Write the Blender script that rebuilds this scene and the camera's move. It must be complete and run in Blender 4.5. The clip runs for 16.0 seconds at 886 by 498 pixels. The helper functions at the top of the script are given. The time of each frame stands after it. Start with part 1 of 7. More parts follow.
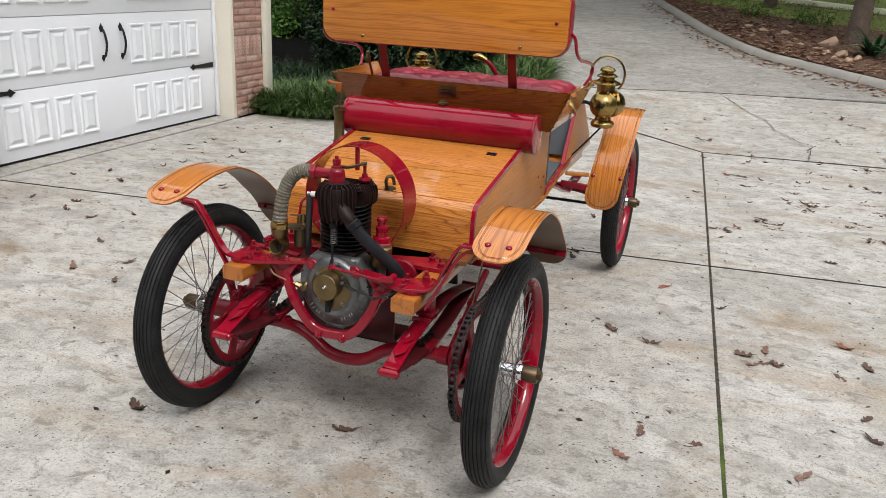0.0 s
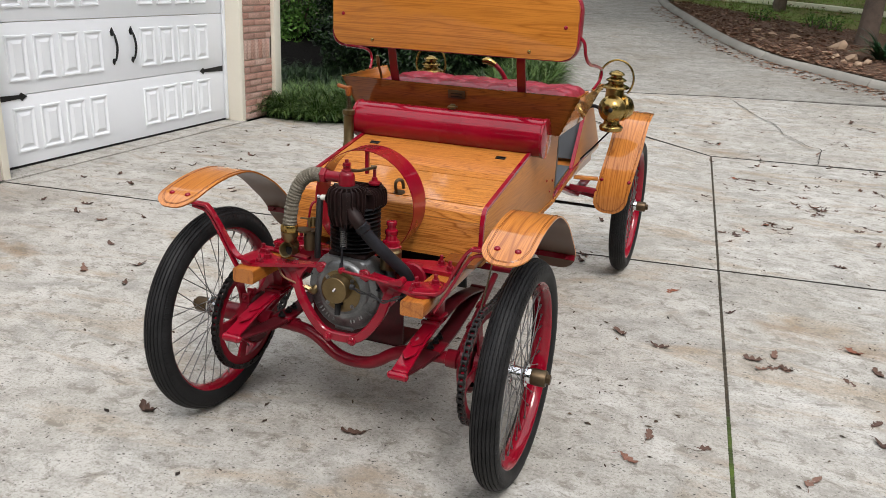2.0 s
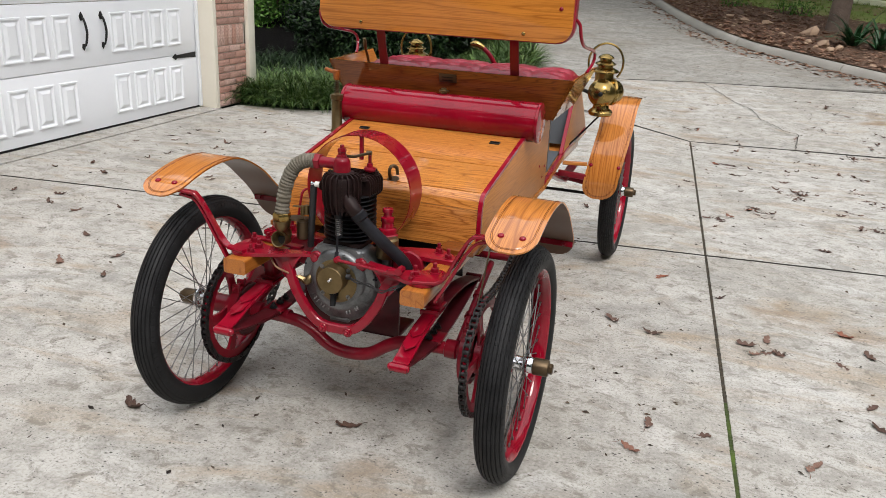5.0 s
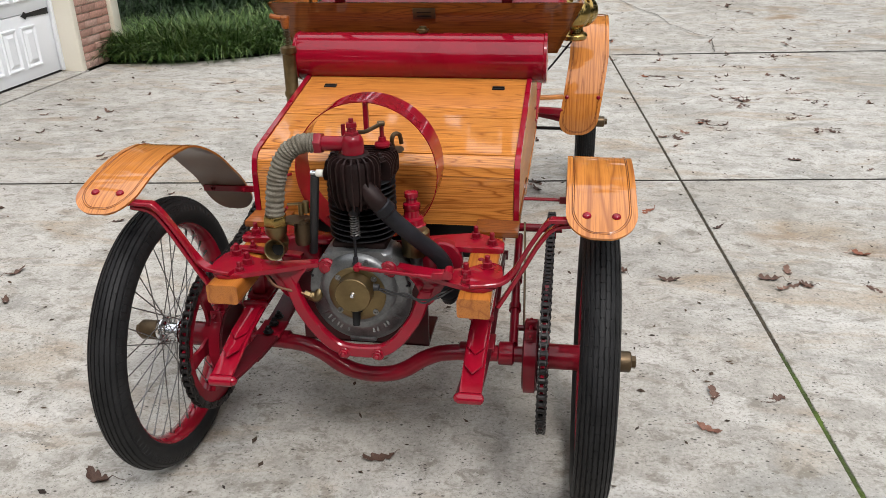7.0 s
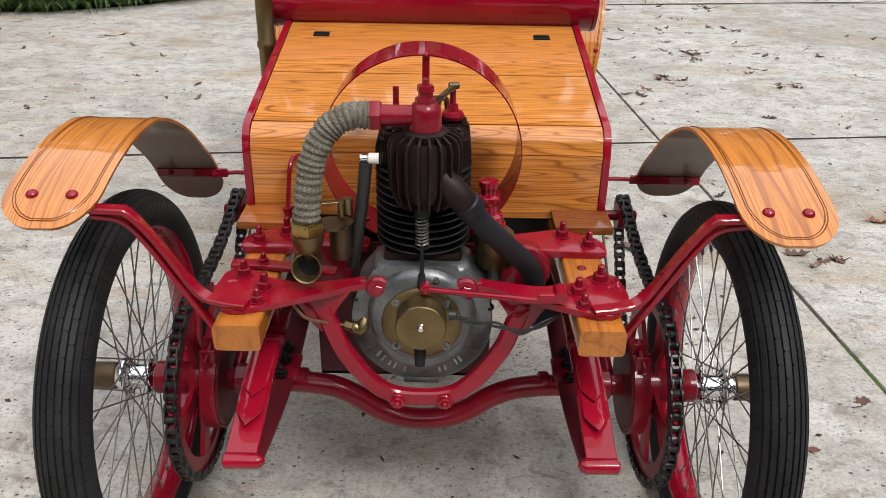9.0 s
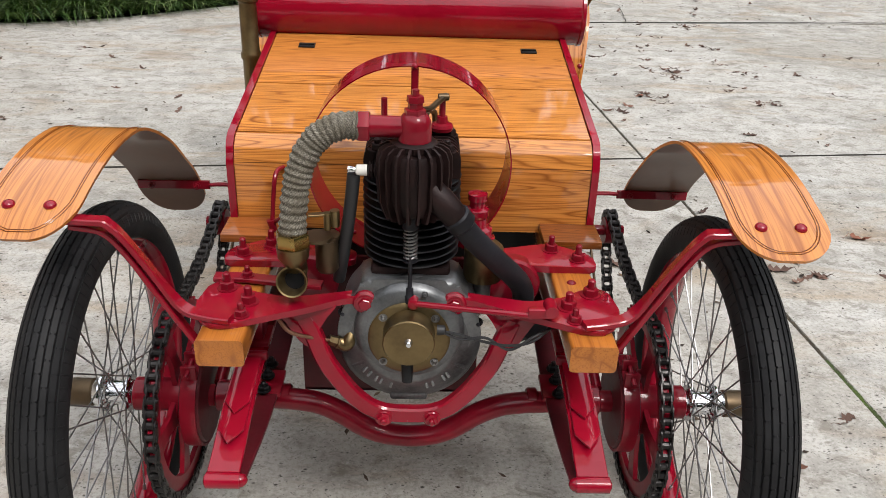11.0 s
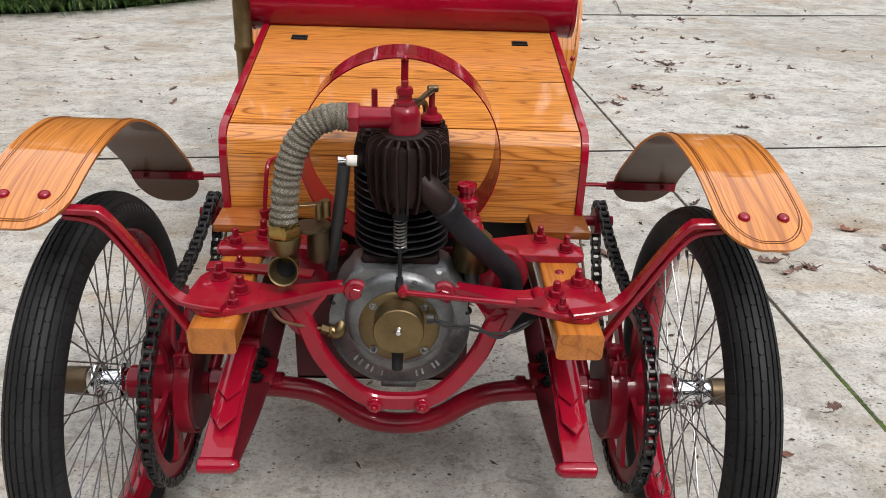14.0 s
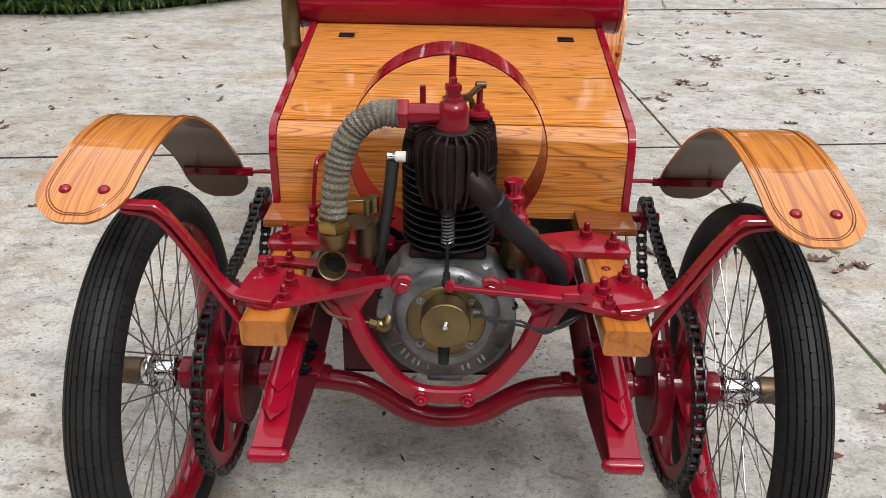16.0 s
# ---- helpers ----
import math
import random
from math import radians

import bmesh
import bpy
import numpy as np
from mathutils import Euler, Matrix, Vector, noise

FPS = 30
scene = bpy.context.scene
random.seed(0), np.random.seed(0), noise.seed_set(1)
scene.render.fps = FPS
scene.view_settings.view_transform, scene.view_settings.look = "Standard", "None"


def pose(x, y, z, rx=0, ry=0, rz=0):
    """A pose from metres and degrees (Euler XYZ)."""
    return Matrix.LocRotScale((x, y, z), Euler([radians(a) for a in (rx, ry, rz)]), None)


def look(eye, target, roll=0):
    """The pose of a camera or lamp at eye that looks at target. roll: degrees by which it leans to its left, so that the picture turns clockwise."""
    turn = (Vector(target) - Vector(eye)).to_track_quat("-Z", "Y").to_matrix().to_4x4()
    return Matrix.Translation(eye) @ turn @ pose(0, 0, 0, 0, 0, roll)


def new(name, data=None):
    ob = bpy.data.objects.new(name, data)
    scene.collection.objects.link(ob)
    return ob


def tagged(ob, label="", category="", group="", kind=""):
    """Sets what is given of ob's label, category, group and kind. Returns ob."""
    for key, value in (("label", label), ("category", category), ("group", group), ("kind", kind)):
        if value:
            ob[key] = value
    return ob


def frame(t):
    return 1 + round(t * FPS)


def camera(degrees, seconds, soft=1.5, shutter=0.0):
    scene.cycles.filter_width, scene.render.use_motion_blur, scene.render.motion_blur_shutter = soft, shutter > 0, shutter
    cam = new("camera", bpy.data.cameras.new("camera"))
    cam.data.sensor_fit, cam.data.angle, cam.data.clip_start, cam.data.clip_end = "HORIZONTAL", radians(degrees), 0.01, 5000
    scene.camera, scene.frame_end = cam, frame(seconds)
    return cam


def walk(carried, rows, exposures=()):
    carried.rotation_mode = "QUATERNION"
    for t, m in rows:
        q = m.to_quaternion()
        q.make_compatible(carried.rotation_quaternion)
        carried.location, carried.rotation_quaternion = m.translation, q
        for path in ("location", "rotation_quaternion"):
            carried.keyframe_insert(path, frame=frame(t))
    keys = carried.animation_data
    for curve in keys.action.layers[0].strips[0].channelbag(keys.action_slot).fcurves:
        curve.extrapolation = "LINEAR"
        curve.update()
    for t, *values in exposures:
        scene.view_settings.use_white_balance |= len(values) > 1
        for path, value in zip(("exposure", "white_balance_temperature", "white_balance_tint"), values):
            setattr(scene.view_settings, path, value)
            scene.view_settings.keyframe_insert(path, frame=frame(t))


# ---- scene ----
cam = camera(58.18, 16.0, soft=0.45)
PATH = [
    (0, (1.1122, -2.1496, 1.5165), (0.4664, -0.3744, 0.8594), 2.69),
    (0.5, (1.1115, -2.1561, 1.5186), (0.4632, -0.3800, 0.8664), 2.53),
    (1, (1.1118, -2.1530, 1.5193), (0.4578, -0.3785, 0.8686), 2.60),
    (1.5, (1.1103, -2.1531, 1.5209), (0.4496, -0.3816, 0.8686), 2.61),
    (2, (1.1093, -2.1581, 1.5187), (0.4449, -0.3871, 0.8690), 2.65),
    (2.5, (1.1085, -2.1610, 1.5182), (0.4479, -0.3882, 0.8693), 2.75),
    (3, (1.1049, -2.1604, 1.5211), (0.4534, -0.3856, 0.8685), 2.80),
    (3.5, (1.1062, -2.1587, 1.5210), (0.4605, -0.3819, 0.8683), 2.84),
    (4, (1.0986, -2.1501, 1.5155), (0.4561, -0.3739, 0.8579), 2.92),
    (4.2, (1.0940, -2.1445, 1.5118), (0.4525, -0.3695, 0.8500), 2.99),
    (6.3, (0.7045, -1.9584, 1.4698), (0.2766, -0.1597, 0.7072), 0.45),
    (6.5, (0.6457, -1.8830, 1.4697), (0.2448, -0.0913, 0.6765), -0.16),
    (7, (0.4686, -1.7126, 1.4434), (0.1776, 0.0820, 0.6099), -1.19),
    (7.5, (0.2382, -1.5842, 1.4189), (0.1273, 0.2266, 0.5770), -0.61),
    (8, (0.1258, -1.4334, 1.3522), (0.0948, 0.3628, 0.4733), 0.65),
    (8.5, (0.0870, -1.3107, 1.3190), (0.0615, 0.4560, 0.3820), 0.81),
    (9, (0.0324, -1.2438, 1.3135), (0.0356, 0.5261, 0.3821), 1.00),
    (9.5, (0.0173, -1.2206, 1.2961), (0.0386, 0.5676, 0.4006), 1.73),
    (10, (0.0173, -1.2207, 1.2976), (0.0582, 0.5697, 0.4071), 1.79),
    (12.5, (0.0192, -1.2359, 1.3007), (0.0782, 0.5453, 0.3930), 2.08),
    (13, (0.0241, -1.2385, 1.3010), (0.0846, 0.5420, 0.3921), 2.11),
    (13.5, (0.0287, -1.2423, 1.3006), (0.0931, 0.5383, 0.3920), 2.15),
    (14, (0.0291, -1.2451, 1.3046), (0.0921, 0.5341, 0.3931), 2.14),
    (14.5, (0.0240, -1.2475, 1.3050), (0.0752, 0.5309, 0.3913), 1.99),
    (15, (0.0252, -1.2518, 1.3061), (0.0503, 0.5251, 0.3885), 1.65),
    (15.5, (0.0200, -1.2511, 1.3029), (0.0060, 0.5242, 0.3819), 1.38),
    (16, (0.0162, -1.2558, 1.3069), (-0.0192, 0.5193, 0.3861), 1.00),
]
walk(cam, [(t, look(eye, target, roll)) for t, eye, target, roll in PATH], exposures=[(0, 0.72), (6.5, 0.75), (8.0, 0.82), (16, 0.84)])

# world and light: a bright overcast sky
world = bpy.data.worlds.new("overcast_sky")
scene.world = world
world.use_nodes = True
wn = world.node_tree
sky = wn.nodes.new("ShaderNodeTexSky")
sky.sky_type = "NISHITA"
sky.sun_disc = False
sky.sun_elevation = radians(56)
sky.sun_rotation = radians(143)
sky.air_density, sky.dust_density, sky.ozone_density = 1.0, 4.0, 1.0
soft_sky = wn.nodes.new("ShaderNodeMix")
soft_sky.data_type = "RGBA"
soft_sky.inputs[0].default_value = 0.72
soft_sky.inputs[7].default_value = (9.0, 9.1, 9.3, 1)
wn.links.new(sky.outputs[0], soft_sky.inputs[6])
wn.links.new(soft_sky.outputs[2], wn.nodes["Background"].inputs[0])
wn.nodes["Background"].inputs[1].default_value = 0.138
sun = new("sun", bpy.data.lights.new("sun", "SUN"))
sun.data.energy, sun.data.angle, sun.data.color = 1.25, radians(20), (1.0, 0.975, 0.95)
sun.matrix_world = look((2.7, -3.6, 6.1), (0, 0, 0))


# ---- materials ----
def mat(name):
    m = bpy.data.materials.new(name)
    m.use_nodes = True
    return m, m.node_tree, m.node_tree.nodes["Principled BSDF"]


def node(nt, kind, **values):
    n = nt.nodes.new(kind)
    for k, v in values.items():
        if k == "op":
            n.operation = v
        elif k == "data_type":
            n.data_type = v
    return n


def coords(nt, scale=(1, 1, 1), space="Object", random_shift=0.0):
    tc = nt.nodes.new("ShaderNodeTexCoord")
    mp = nt.nodes.new("ShaderNodeMapping")
    mp.inputs["Scale"].default_value = scale
    nt.links.new(tc.outputs[space], mp.inputs["Vector"])
    if random_shift:
        info = nt.nodes.new("ShaderNodeObjectInfo")
        mul = node(nt, "ShaderNodeMath", op="MULTIPLY")
        mul.inputs[1].default_value = random_shift
        nt.links.new(info.outputs["Random"], mul.inputs[0])
        nt.links.new(mul.outputs[0], mp.inputs["Location"])
    return mp.outputs[0]


def noise_tex(nt, vec, scale, detail=4.0, rough=0.55, distortion=0.0):
    n = nt.nodes.new("ShaderNodeTexNoise")
    n.inputs["Scale"].default_value = scale
    n.inputs["Detail"].default_value = detail
    n.inputs["Roughness"].default_value = rough
    n.inputs["Distortion"].default_value = distortion
    nt.links.new(vec, n.inputs["Vector"])
    return n.outputs[0]


def ramp(nt, fac, stops):
    r = nt.nodes.new("ShaderNodeValToRGB")
    e = r.color_ramp.elements
    while len(e) < len(stops):
        e.new(0.5)
    for el, (p, c) in zip(e, stops):
        el.position = p
        el.color = (*c, 1) if len(c) == 3 else c
    nt.links.new(fac, r.inputs[0])
    return r.outputs[0]


def mix(nt, fac, a, b, blend="MIX"):
    n = nt.nodes.new("ShaderNodeMix")
    n.data_type, n.blend_type = "RGBA", blend
    for sock, v in ((n.inputs[0], fac), (n.inputs[6], a), (n.inputs[7], b)):
        if isinstance(v, (int, float)):
            sock.default_value = v
        elif isinstance(v, tuple):
            sock.default_value = (*v, 1)
        else:
            nt.links.new(v, sock)
    return n.outputs[2]


def bump(nt, bsdf, height, strength=0.2, distance=0.002):
    b = nt.nodes.new("ShaderNodeBump")
    b.inputs["Strength"].default_value = strength
    b.inputs["Distance"].default_value = distance
    nt.links.new(height, b.inputs["Height"])
    nt.links.new(b.outputs[0], bsdf.inputs["Normal"])


def grey(v):
    return (v, v, v)


def surface(name, light, dark, rough=0.5, metal=0.0, coat=0.0, big=3.0, fine=60.0, relief=0.1, rough_var=0.1, depth=0.001, spec=0.5):
    """A plain coloured surface with wear at two scales."""
    m, nt, b = mat(name)
    v = coords(nt, random_shift=7.0)
    n1, n2 = noise_tex(nt, v, big, 5.0), noise_tex(nt, v, fine, 3.0)
    c = mix(nt, ramp(nt, n1, [(0.3, grey(0)), (0.7, grey(1))]), dark, light)
    c = mix(nt, 0.35, c, mix(nt, n2, dark, light))
    nt.links.new(c, b.inputs["Base Color"])
    r = ramp(nt, n1, [(0.25, grey(max(0.02, rough - rough_var))), (0.75, grey(rough + rough_var))])
    nt.links.new(r, b.inputs["Roughness"])
    b.inputs["Metallic"].default_value = metal
    b.inputs["Coat Weight"].default_value = coat
    b.inputs["Specular IOR Level"].default_value = spec
    b.inputs["Coat Roughness"].default_value = 0.05
    if relief:
        bump(nt, b, n2, relief, depth)
    return m


def oak(name, along, light=(0.64, 0.25, 0.052), dark=(0.22, 0.06, 0.009), space="Object", coat=1.0, coat_rough=0.05, ring_count=30.0):
    """Varnished oak; along: the axis of the grain."""
    m, nt, b = mat(name)
    s = [10.0, 10.0, 10.0]
    s["xyz".index(along)] = 0.6
    v = coords(nt, tuple(s), space, 11.0)
    rings = noise_tex(nt, v, 1.3, 2.0, 0.45, 0.4)
    mul = node(nt, "ShaderNodeMath", op="MULTIPLY")
    mul.inputs[1].default_value = ring_count
    nt.links.new(rings, mul.inputs[0])
    frac = node(nt, "ShaderNodeMath", op="FRACT")
    nt.links.new(mul.outputs[0], frac.inputs[0])
    line = ramp(nt, frac.outputs[0], [(0.0, grey(0.0)), (0.16, grey(0.72)), (0.6, grey(1.0)), (0.86, grey(0.8)), (0.98, grey(0.1))])
    s2 = [330.0, 330.0, 330.0]
    s2["xyz".index(along)] = 8.0
    pores = noise_tex(nt, coords(nt, tuple(s2), space, 5.0), 1.0, 3.0, 0.6)
    broad = noise_tex(nt, coords(nt, tuple(a * 0.5 for a in s), space, 3.0), 1.0, 3.0)
    c = mix(nt, line, dark, light)
    c = mix(nt, ramp(nt, pores, [(0.38, grey(0.0)), (0.52, grey(1.0))]), mix(nt, 0.62, c, dark), c)
    c = mix(nt, ramp(nt, broad, [(0.3, grey(0.0)), (0.7, grey(0.45))]), c, tuple(a * 0.68 for a in light))
    nt.links.new(c, b.inputs["Base Color"])
    b.inputs["Roughness"].default_value = 0.4
    b.inputs["Specular IOR Level"].default_value = 0.1
    b.inputs["Coat Weight"].default_value = coat
    b.inputs["Coat Roughness"].default_value = coat_rough
    bump(nt, b, pores, 0.08, 0.0006)
    return m


OAK_X, OAK_Y = oak("varnished_oak_across", "x"), oak("varnished_oak_along", "y", (0.47, 0.16, 0.026), (0.25, 0.072, 0.012), ring_count=6.0)
OAK_UV = oak("varnished_oak_bent", "x", (0.58, 0.215, 0.042), (0.27, 0.078, 0.013), space="UV", ring_count=13.0)
OAK_FINE = oak("fine_varnished_oak", "x", (0.60, 0.225, 0.034), (0.33, 0.105, 0.015), coat=0.8, ring_count=11.0)
# Mudguard undersides: a darker, duller brown than the upper faces.
OAK_UNDER = surface("dark_oak_underside", (0.17, 0.095, 0.062), (0.11, 0.062, 0.042), 0.45, 0.0, 0.25, 6.0, 60.0, 0.1, spec=0.2)
OAK_PANEL = oak("satin_oak_panel", "y", (0.50, 0.20, 0.045), (0.33, 0.12, 0.025), coat=0.35, coat_rough=0.3)
# Brown oak for the pump handle; it also puts shade into the ledge.
OAK_MID = oak("brown_shaded_oak", "x", (0.33, 0.10, 0.022), (0.15, 0.04, 0.008), coat=0.5)
# Deep brown for inlay lines; on boards it puts shade into the oak.
OAK_DARK_SHADED = oak("dark_shaded_oak", "x", (0.22, 0.062, 0.010), (0.09, 0.023, 0.004))
RED = surface("red_paint", (0.28, 0.003, 0.018), (0.17, 0.002, 0.010), 0.28, 0.0, 0.85, 5.0, 45.0, 0.04, spec=0.05)
RED_DULL = surface("red_painted_steel", (0.26, 0.005, 0.018), (0.10, 0.003, 0.008), 0.4, 0.0, 0.45, 9.0, 70.0, 0.12, spec=0.1)
# Grimy red with the shade under the rails put into its colour.
RED_OILY_SHADE = surface("oily_shaded_red_paint", (0.11, 0.008, 0.014), (0.035, 0.004, 0.006), 0.45, 0.0, 0.1, 14.0, 90.0, 0.2, spec=0.2)
RUBBER = surface("black_rubber", (0.021, 0.021, 0.022), (0.006, 0.006, 0.0065), 0.55, 0.0, 0.0, 14.0, 220.0, 0.3, spec=0.16)
IRON = surface("burnt_cast_iron", (0.030, 0.014, 0.013), (0.004, 0.003, 0.003), 0.5, 0.15, 0.0, 18.0, 170.0, 0.45, spec=0.2)
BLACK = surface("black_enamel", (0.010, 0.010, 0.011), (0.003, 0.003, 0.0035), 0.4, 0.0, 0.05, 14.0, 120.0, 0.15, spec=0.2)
CHAIN_STEEL = surface("oiled_chain_steel", (0.05, 0.046, 0.045), (0.012, 0.011, 0.011), 0.34, 0.7, 0.0, 40.0, 260.0, 0.3)
ALLOY = surface("cast_aluminium", (0.23, 0.238, 0.243), (0.022, 0.023, 0.024), 0.36, 0.6, 0.0, 16.0, 190.0, 0.5)
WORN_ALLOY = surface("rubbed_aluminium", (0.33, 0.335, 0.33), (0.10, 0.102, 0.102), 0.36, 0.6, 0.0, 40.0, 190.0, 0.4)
BRASS = surface("polished_brass", (0.44, 0.31, 0.11), (0.24, 0.16, 0.05), 0.24, 1.0, 0.0, 9.0, 90.0, 0.05)
BRASS_BROWN = surface("browned_brass", (0.13, 0.09, 0.05), (0.055, 0.038, 0.024), 0.42, 0.8, 0.0, 16.0, 150.0, 0.12)
BRASS_OLD = surface("tarnished_brass", (0.25, 0.18, 0.085), (0.10, 0.07, 0.035), 0.36, 0.9, 0.0, 16.0, 150.0, 0.12)
COPPER = surface("copper_pipe", (0.30, 0.17, 0.11), (0.18, 0.09, 0.06), 0.38, 1.0)
CHROME = surface("plated_steel", (0.75, 0.76, 0.78), (0.6, 0.61, 0.63), 0.12, 1.0)
SPOKE = surface("spoke_wire", (0.30, 0.30, 0.30), (0.15, 0.145, 0.14), 0.34, 0.9)
PIPE = surface("dark_pipe", (0.022, 0.0225, 0.028), (0.006, 0.0058, 0.007), 0.5, 0.2, 0.0, 14.0, 110.0, 0.2, spec=0.25)
LEATHER = surface("red_leather", (0.32, 0.020, 0.042), (0.20, 0.010, 0.023), 0.36, 0.0, 0.1, 8.0, 130.0, 0.2, spec=0.4)
WHITE = surface("white_door_paint", (0.83, 0.85, 0.885), (0.78, 0.80, 0.83), 0.42, 0.0, 0.0, 1.2, 40.0, 0.05)
EDGE_PAINT = surface("pale_edging", (0.80, 0.80, 0.62), (0.68, 0.68, 0.5), 0.6)
CREAM = surface("cream_trim_paint", (0.82, 0.78, 0.68), (0.76, 0.71, 0.60), 0.5, 0.0, 0.0, 1.5, 35.0, 0.08)
HARDWARE = surface("black_wrought_iron", (0.012, 0.012, 0.013), (0.006, 0.006, 0.006), 0.5, 0.2)
MORTAR = surface("mortar", (0.66, 0.59, 0.51), (0.52, 0.46, 0.39), 0.9, 0.0, 0.0, 4.0, 110.0, 0.5, depth=0.003)
CABLE = surface("black_cable", (0.02, 0.02, 0.022), (0.01, 0.01, 0.011), 0.5)
PORCELAIN = surface("white_porcelain", (0.75, 0.73, 0.69), (0.68, 0.66, 0.6), 0.25)
DARK_FLOOR = surface("slate_floor_mat", (0.07, 0.08, 0.09), (0.045, 0.05, 0.058), 0.6)
BARK = surface("tree_bark", (0.17, 0.125, 0.095), (0.07, 0.05, 0.04), 0.9, 0.0, 0.0, 9.0, 38.0, 1.0, depth=0.03)
ROCK = surface("field_stone", (0.46, 0.33, 0.23), (0.27, 0.18, 0.115), 0.85, 0.0, 0.0, 3.0, 30.0, 0.6, depth=0.01)
KERB = surface("kerb_concrete", (0.34, 0.325, 0.29), (0.20, 0.19, 0.168), 0.85, 0.0, 0.0, 1.6, 60.0, 0.4, depth=0.004)


def varied(name, stops, rough=0.6, island=True):
    """A colour picked per loose piece, with fine mottling."""
    m, nt, b = mat(name)
    src = nt.nodes.new("ShaderNodeNewGeometry").outputs["Random Per Island"] if island else nt.nodes.new("ShaderNodeObjectInfo").outputs["Random"]
    c = ramp(nt, src, stops)
    n = noise_tex(nt, coords(nt), 45.0, 3.0)
    c = mix(nt, ramp(nt, n, [(0.3, grey(0.5)), (0.7, grey(1.0))]), (0, 0, 0), c)
    nt.links.new(c, b.inputs["Base Color"])
    b.inputs["Roughness"].default_value = rough
    b.inputs["Specular IOR Level"].default_value = 0.25
    return m


BRICK = varied("red_brick", [(0.0, (0.50, 0.27, 0.21)), (0.35, (0.60, 0.38, 0.31)), (0.7, (0.42, 0.24, 0.19)), (1.0, (0.66, 0.46, 0.39))], 0.85, island=False)
# Blades behind the border, with the shrubs' shade put into their green.
SHADE_BLADE = varied("shaded_liriope_blades", [(0.0, (0.008, 0.022, 0.008)), (0.6, (0.022, 0.05, 0.016)), (1.0, (0.07, 0.12, 0.05))], 0.4)
MOSS = surface("joint_moss", (0.085, 0.135, 0.018), (0.014, 0.013, 0.008), 0.95, 0.0, 0.0, 9.0, 90.0, 1.0, depth=0.01)
DEBRIS = varied("leaf_crumbs", [(0.0, (0.05, 0.035, 0.025)), (0.5, (0.11, 0.075, 0.05)), (0.8, (0.03, 0.022, 0.018)), (1.0, (0.2, 0.13, 0.08))], 0.8)
JOINT_LITTER = surface("joint_litter", (0.075, 0.058, 0.036), (0.010, 0.010, 0.007), 0.95, 0.0, 0.0, 23.0, 120.0, 1.0, depth=0.01)
JOINT_DIRT = surface("joint_dirt", (0.035, 0.030, 0.024), (0.014, 0.012, 0.010), 0.95)
STRAP_LEAF = varied("strap_leaves", [(0.0, (0.018, 0.06, 0.022)), (0.6, (0.03, 0.10, 0.035)), (1.0, (0.06, 0.15, 0.06))], 0.3)
GRASS_BLADE = varied("liriope_blades", [(0.0, (0.020, 0.050, 0.012)), (0.5, (0.06, 0.12, 0.026)), (0.85, (0.13, 0.21, 0.055)), (1.0, (0.27, 0.33, 0.14))], 0.36)
SHRUB_LEAF = varied("evergreen_leaves", [(0.0, (0.004, 0.012, 0.004)), (0.6, (0.011, 0.030, 0.009)), (1.0, (0.05, 0.10, 0.03))], 0.4)
BRIGHT_LEAF = varied("bright_green_leaves", [(0.0, (0.04, 0.11, 0.015)), (0.6, (0.085, 0.21, 0.03)), (1.0, (0.16, 0.32, 0.06))], 0.45)
DEAD_LEAF = varied("dead_oak_leaves", [(0.0, (0.10, 0.06, 0.046)), (0.4, (0.18, 0.105, 0.08)), (0.7, (0.065, 0.04, 0.033)), (0.93, (0.24, 0.14, 0.105)), (1.0, (0.28, 0.10, 0.06))], 0.7, island=False)
LITTER = varied("leaf_litter", [(0.0, (0.27, 0.13, 0.08)), (0.4, (0.38, 0.23, 0.155)), (0.7, (0.19, 0.10, 0.065)), (1.0, (0.50, 0.36, 0.25))], 0.75)
BARK_CHIP = varied("bark_chips", [(0.0, (0.16, 0.082, 0.05)), (0.5, (0.24, 0.13, 0.08)), (1.0, (0.12, 0.064, 0.045))], 0.9)
LAWN_BLADE = varied("lawn_blades", [(0.0, (0.14, 0.22, 0.035)), (0.6, (0.22, 0.32, 0.07)), (1.0, (0.32, 0.37, 0.12))], 0.6)


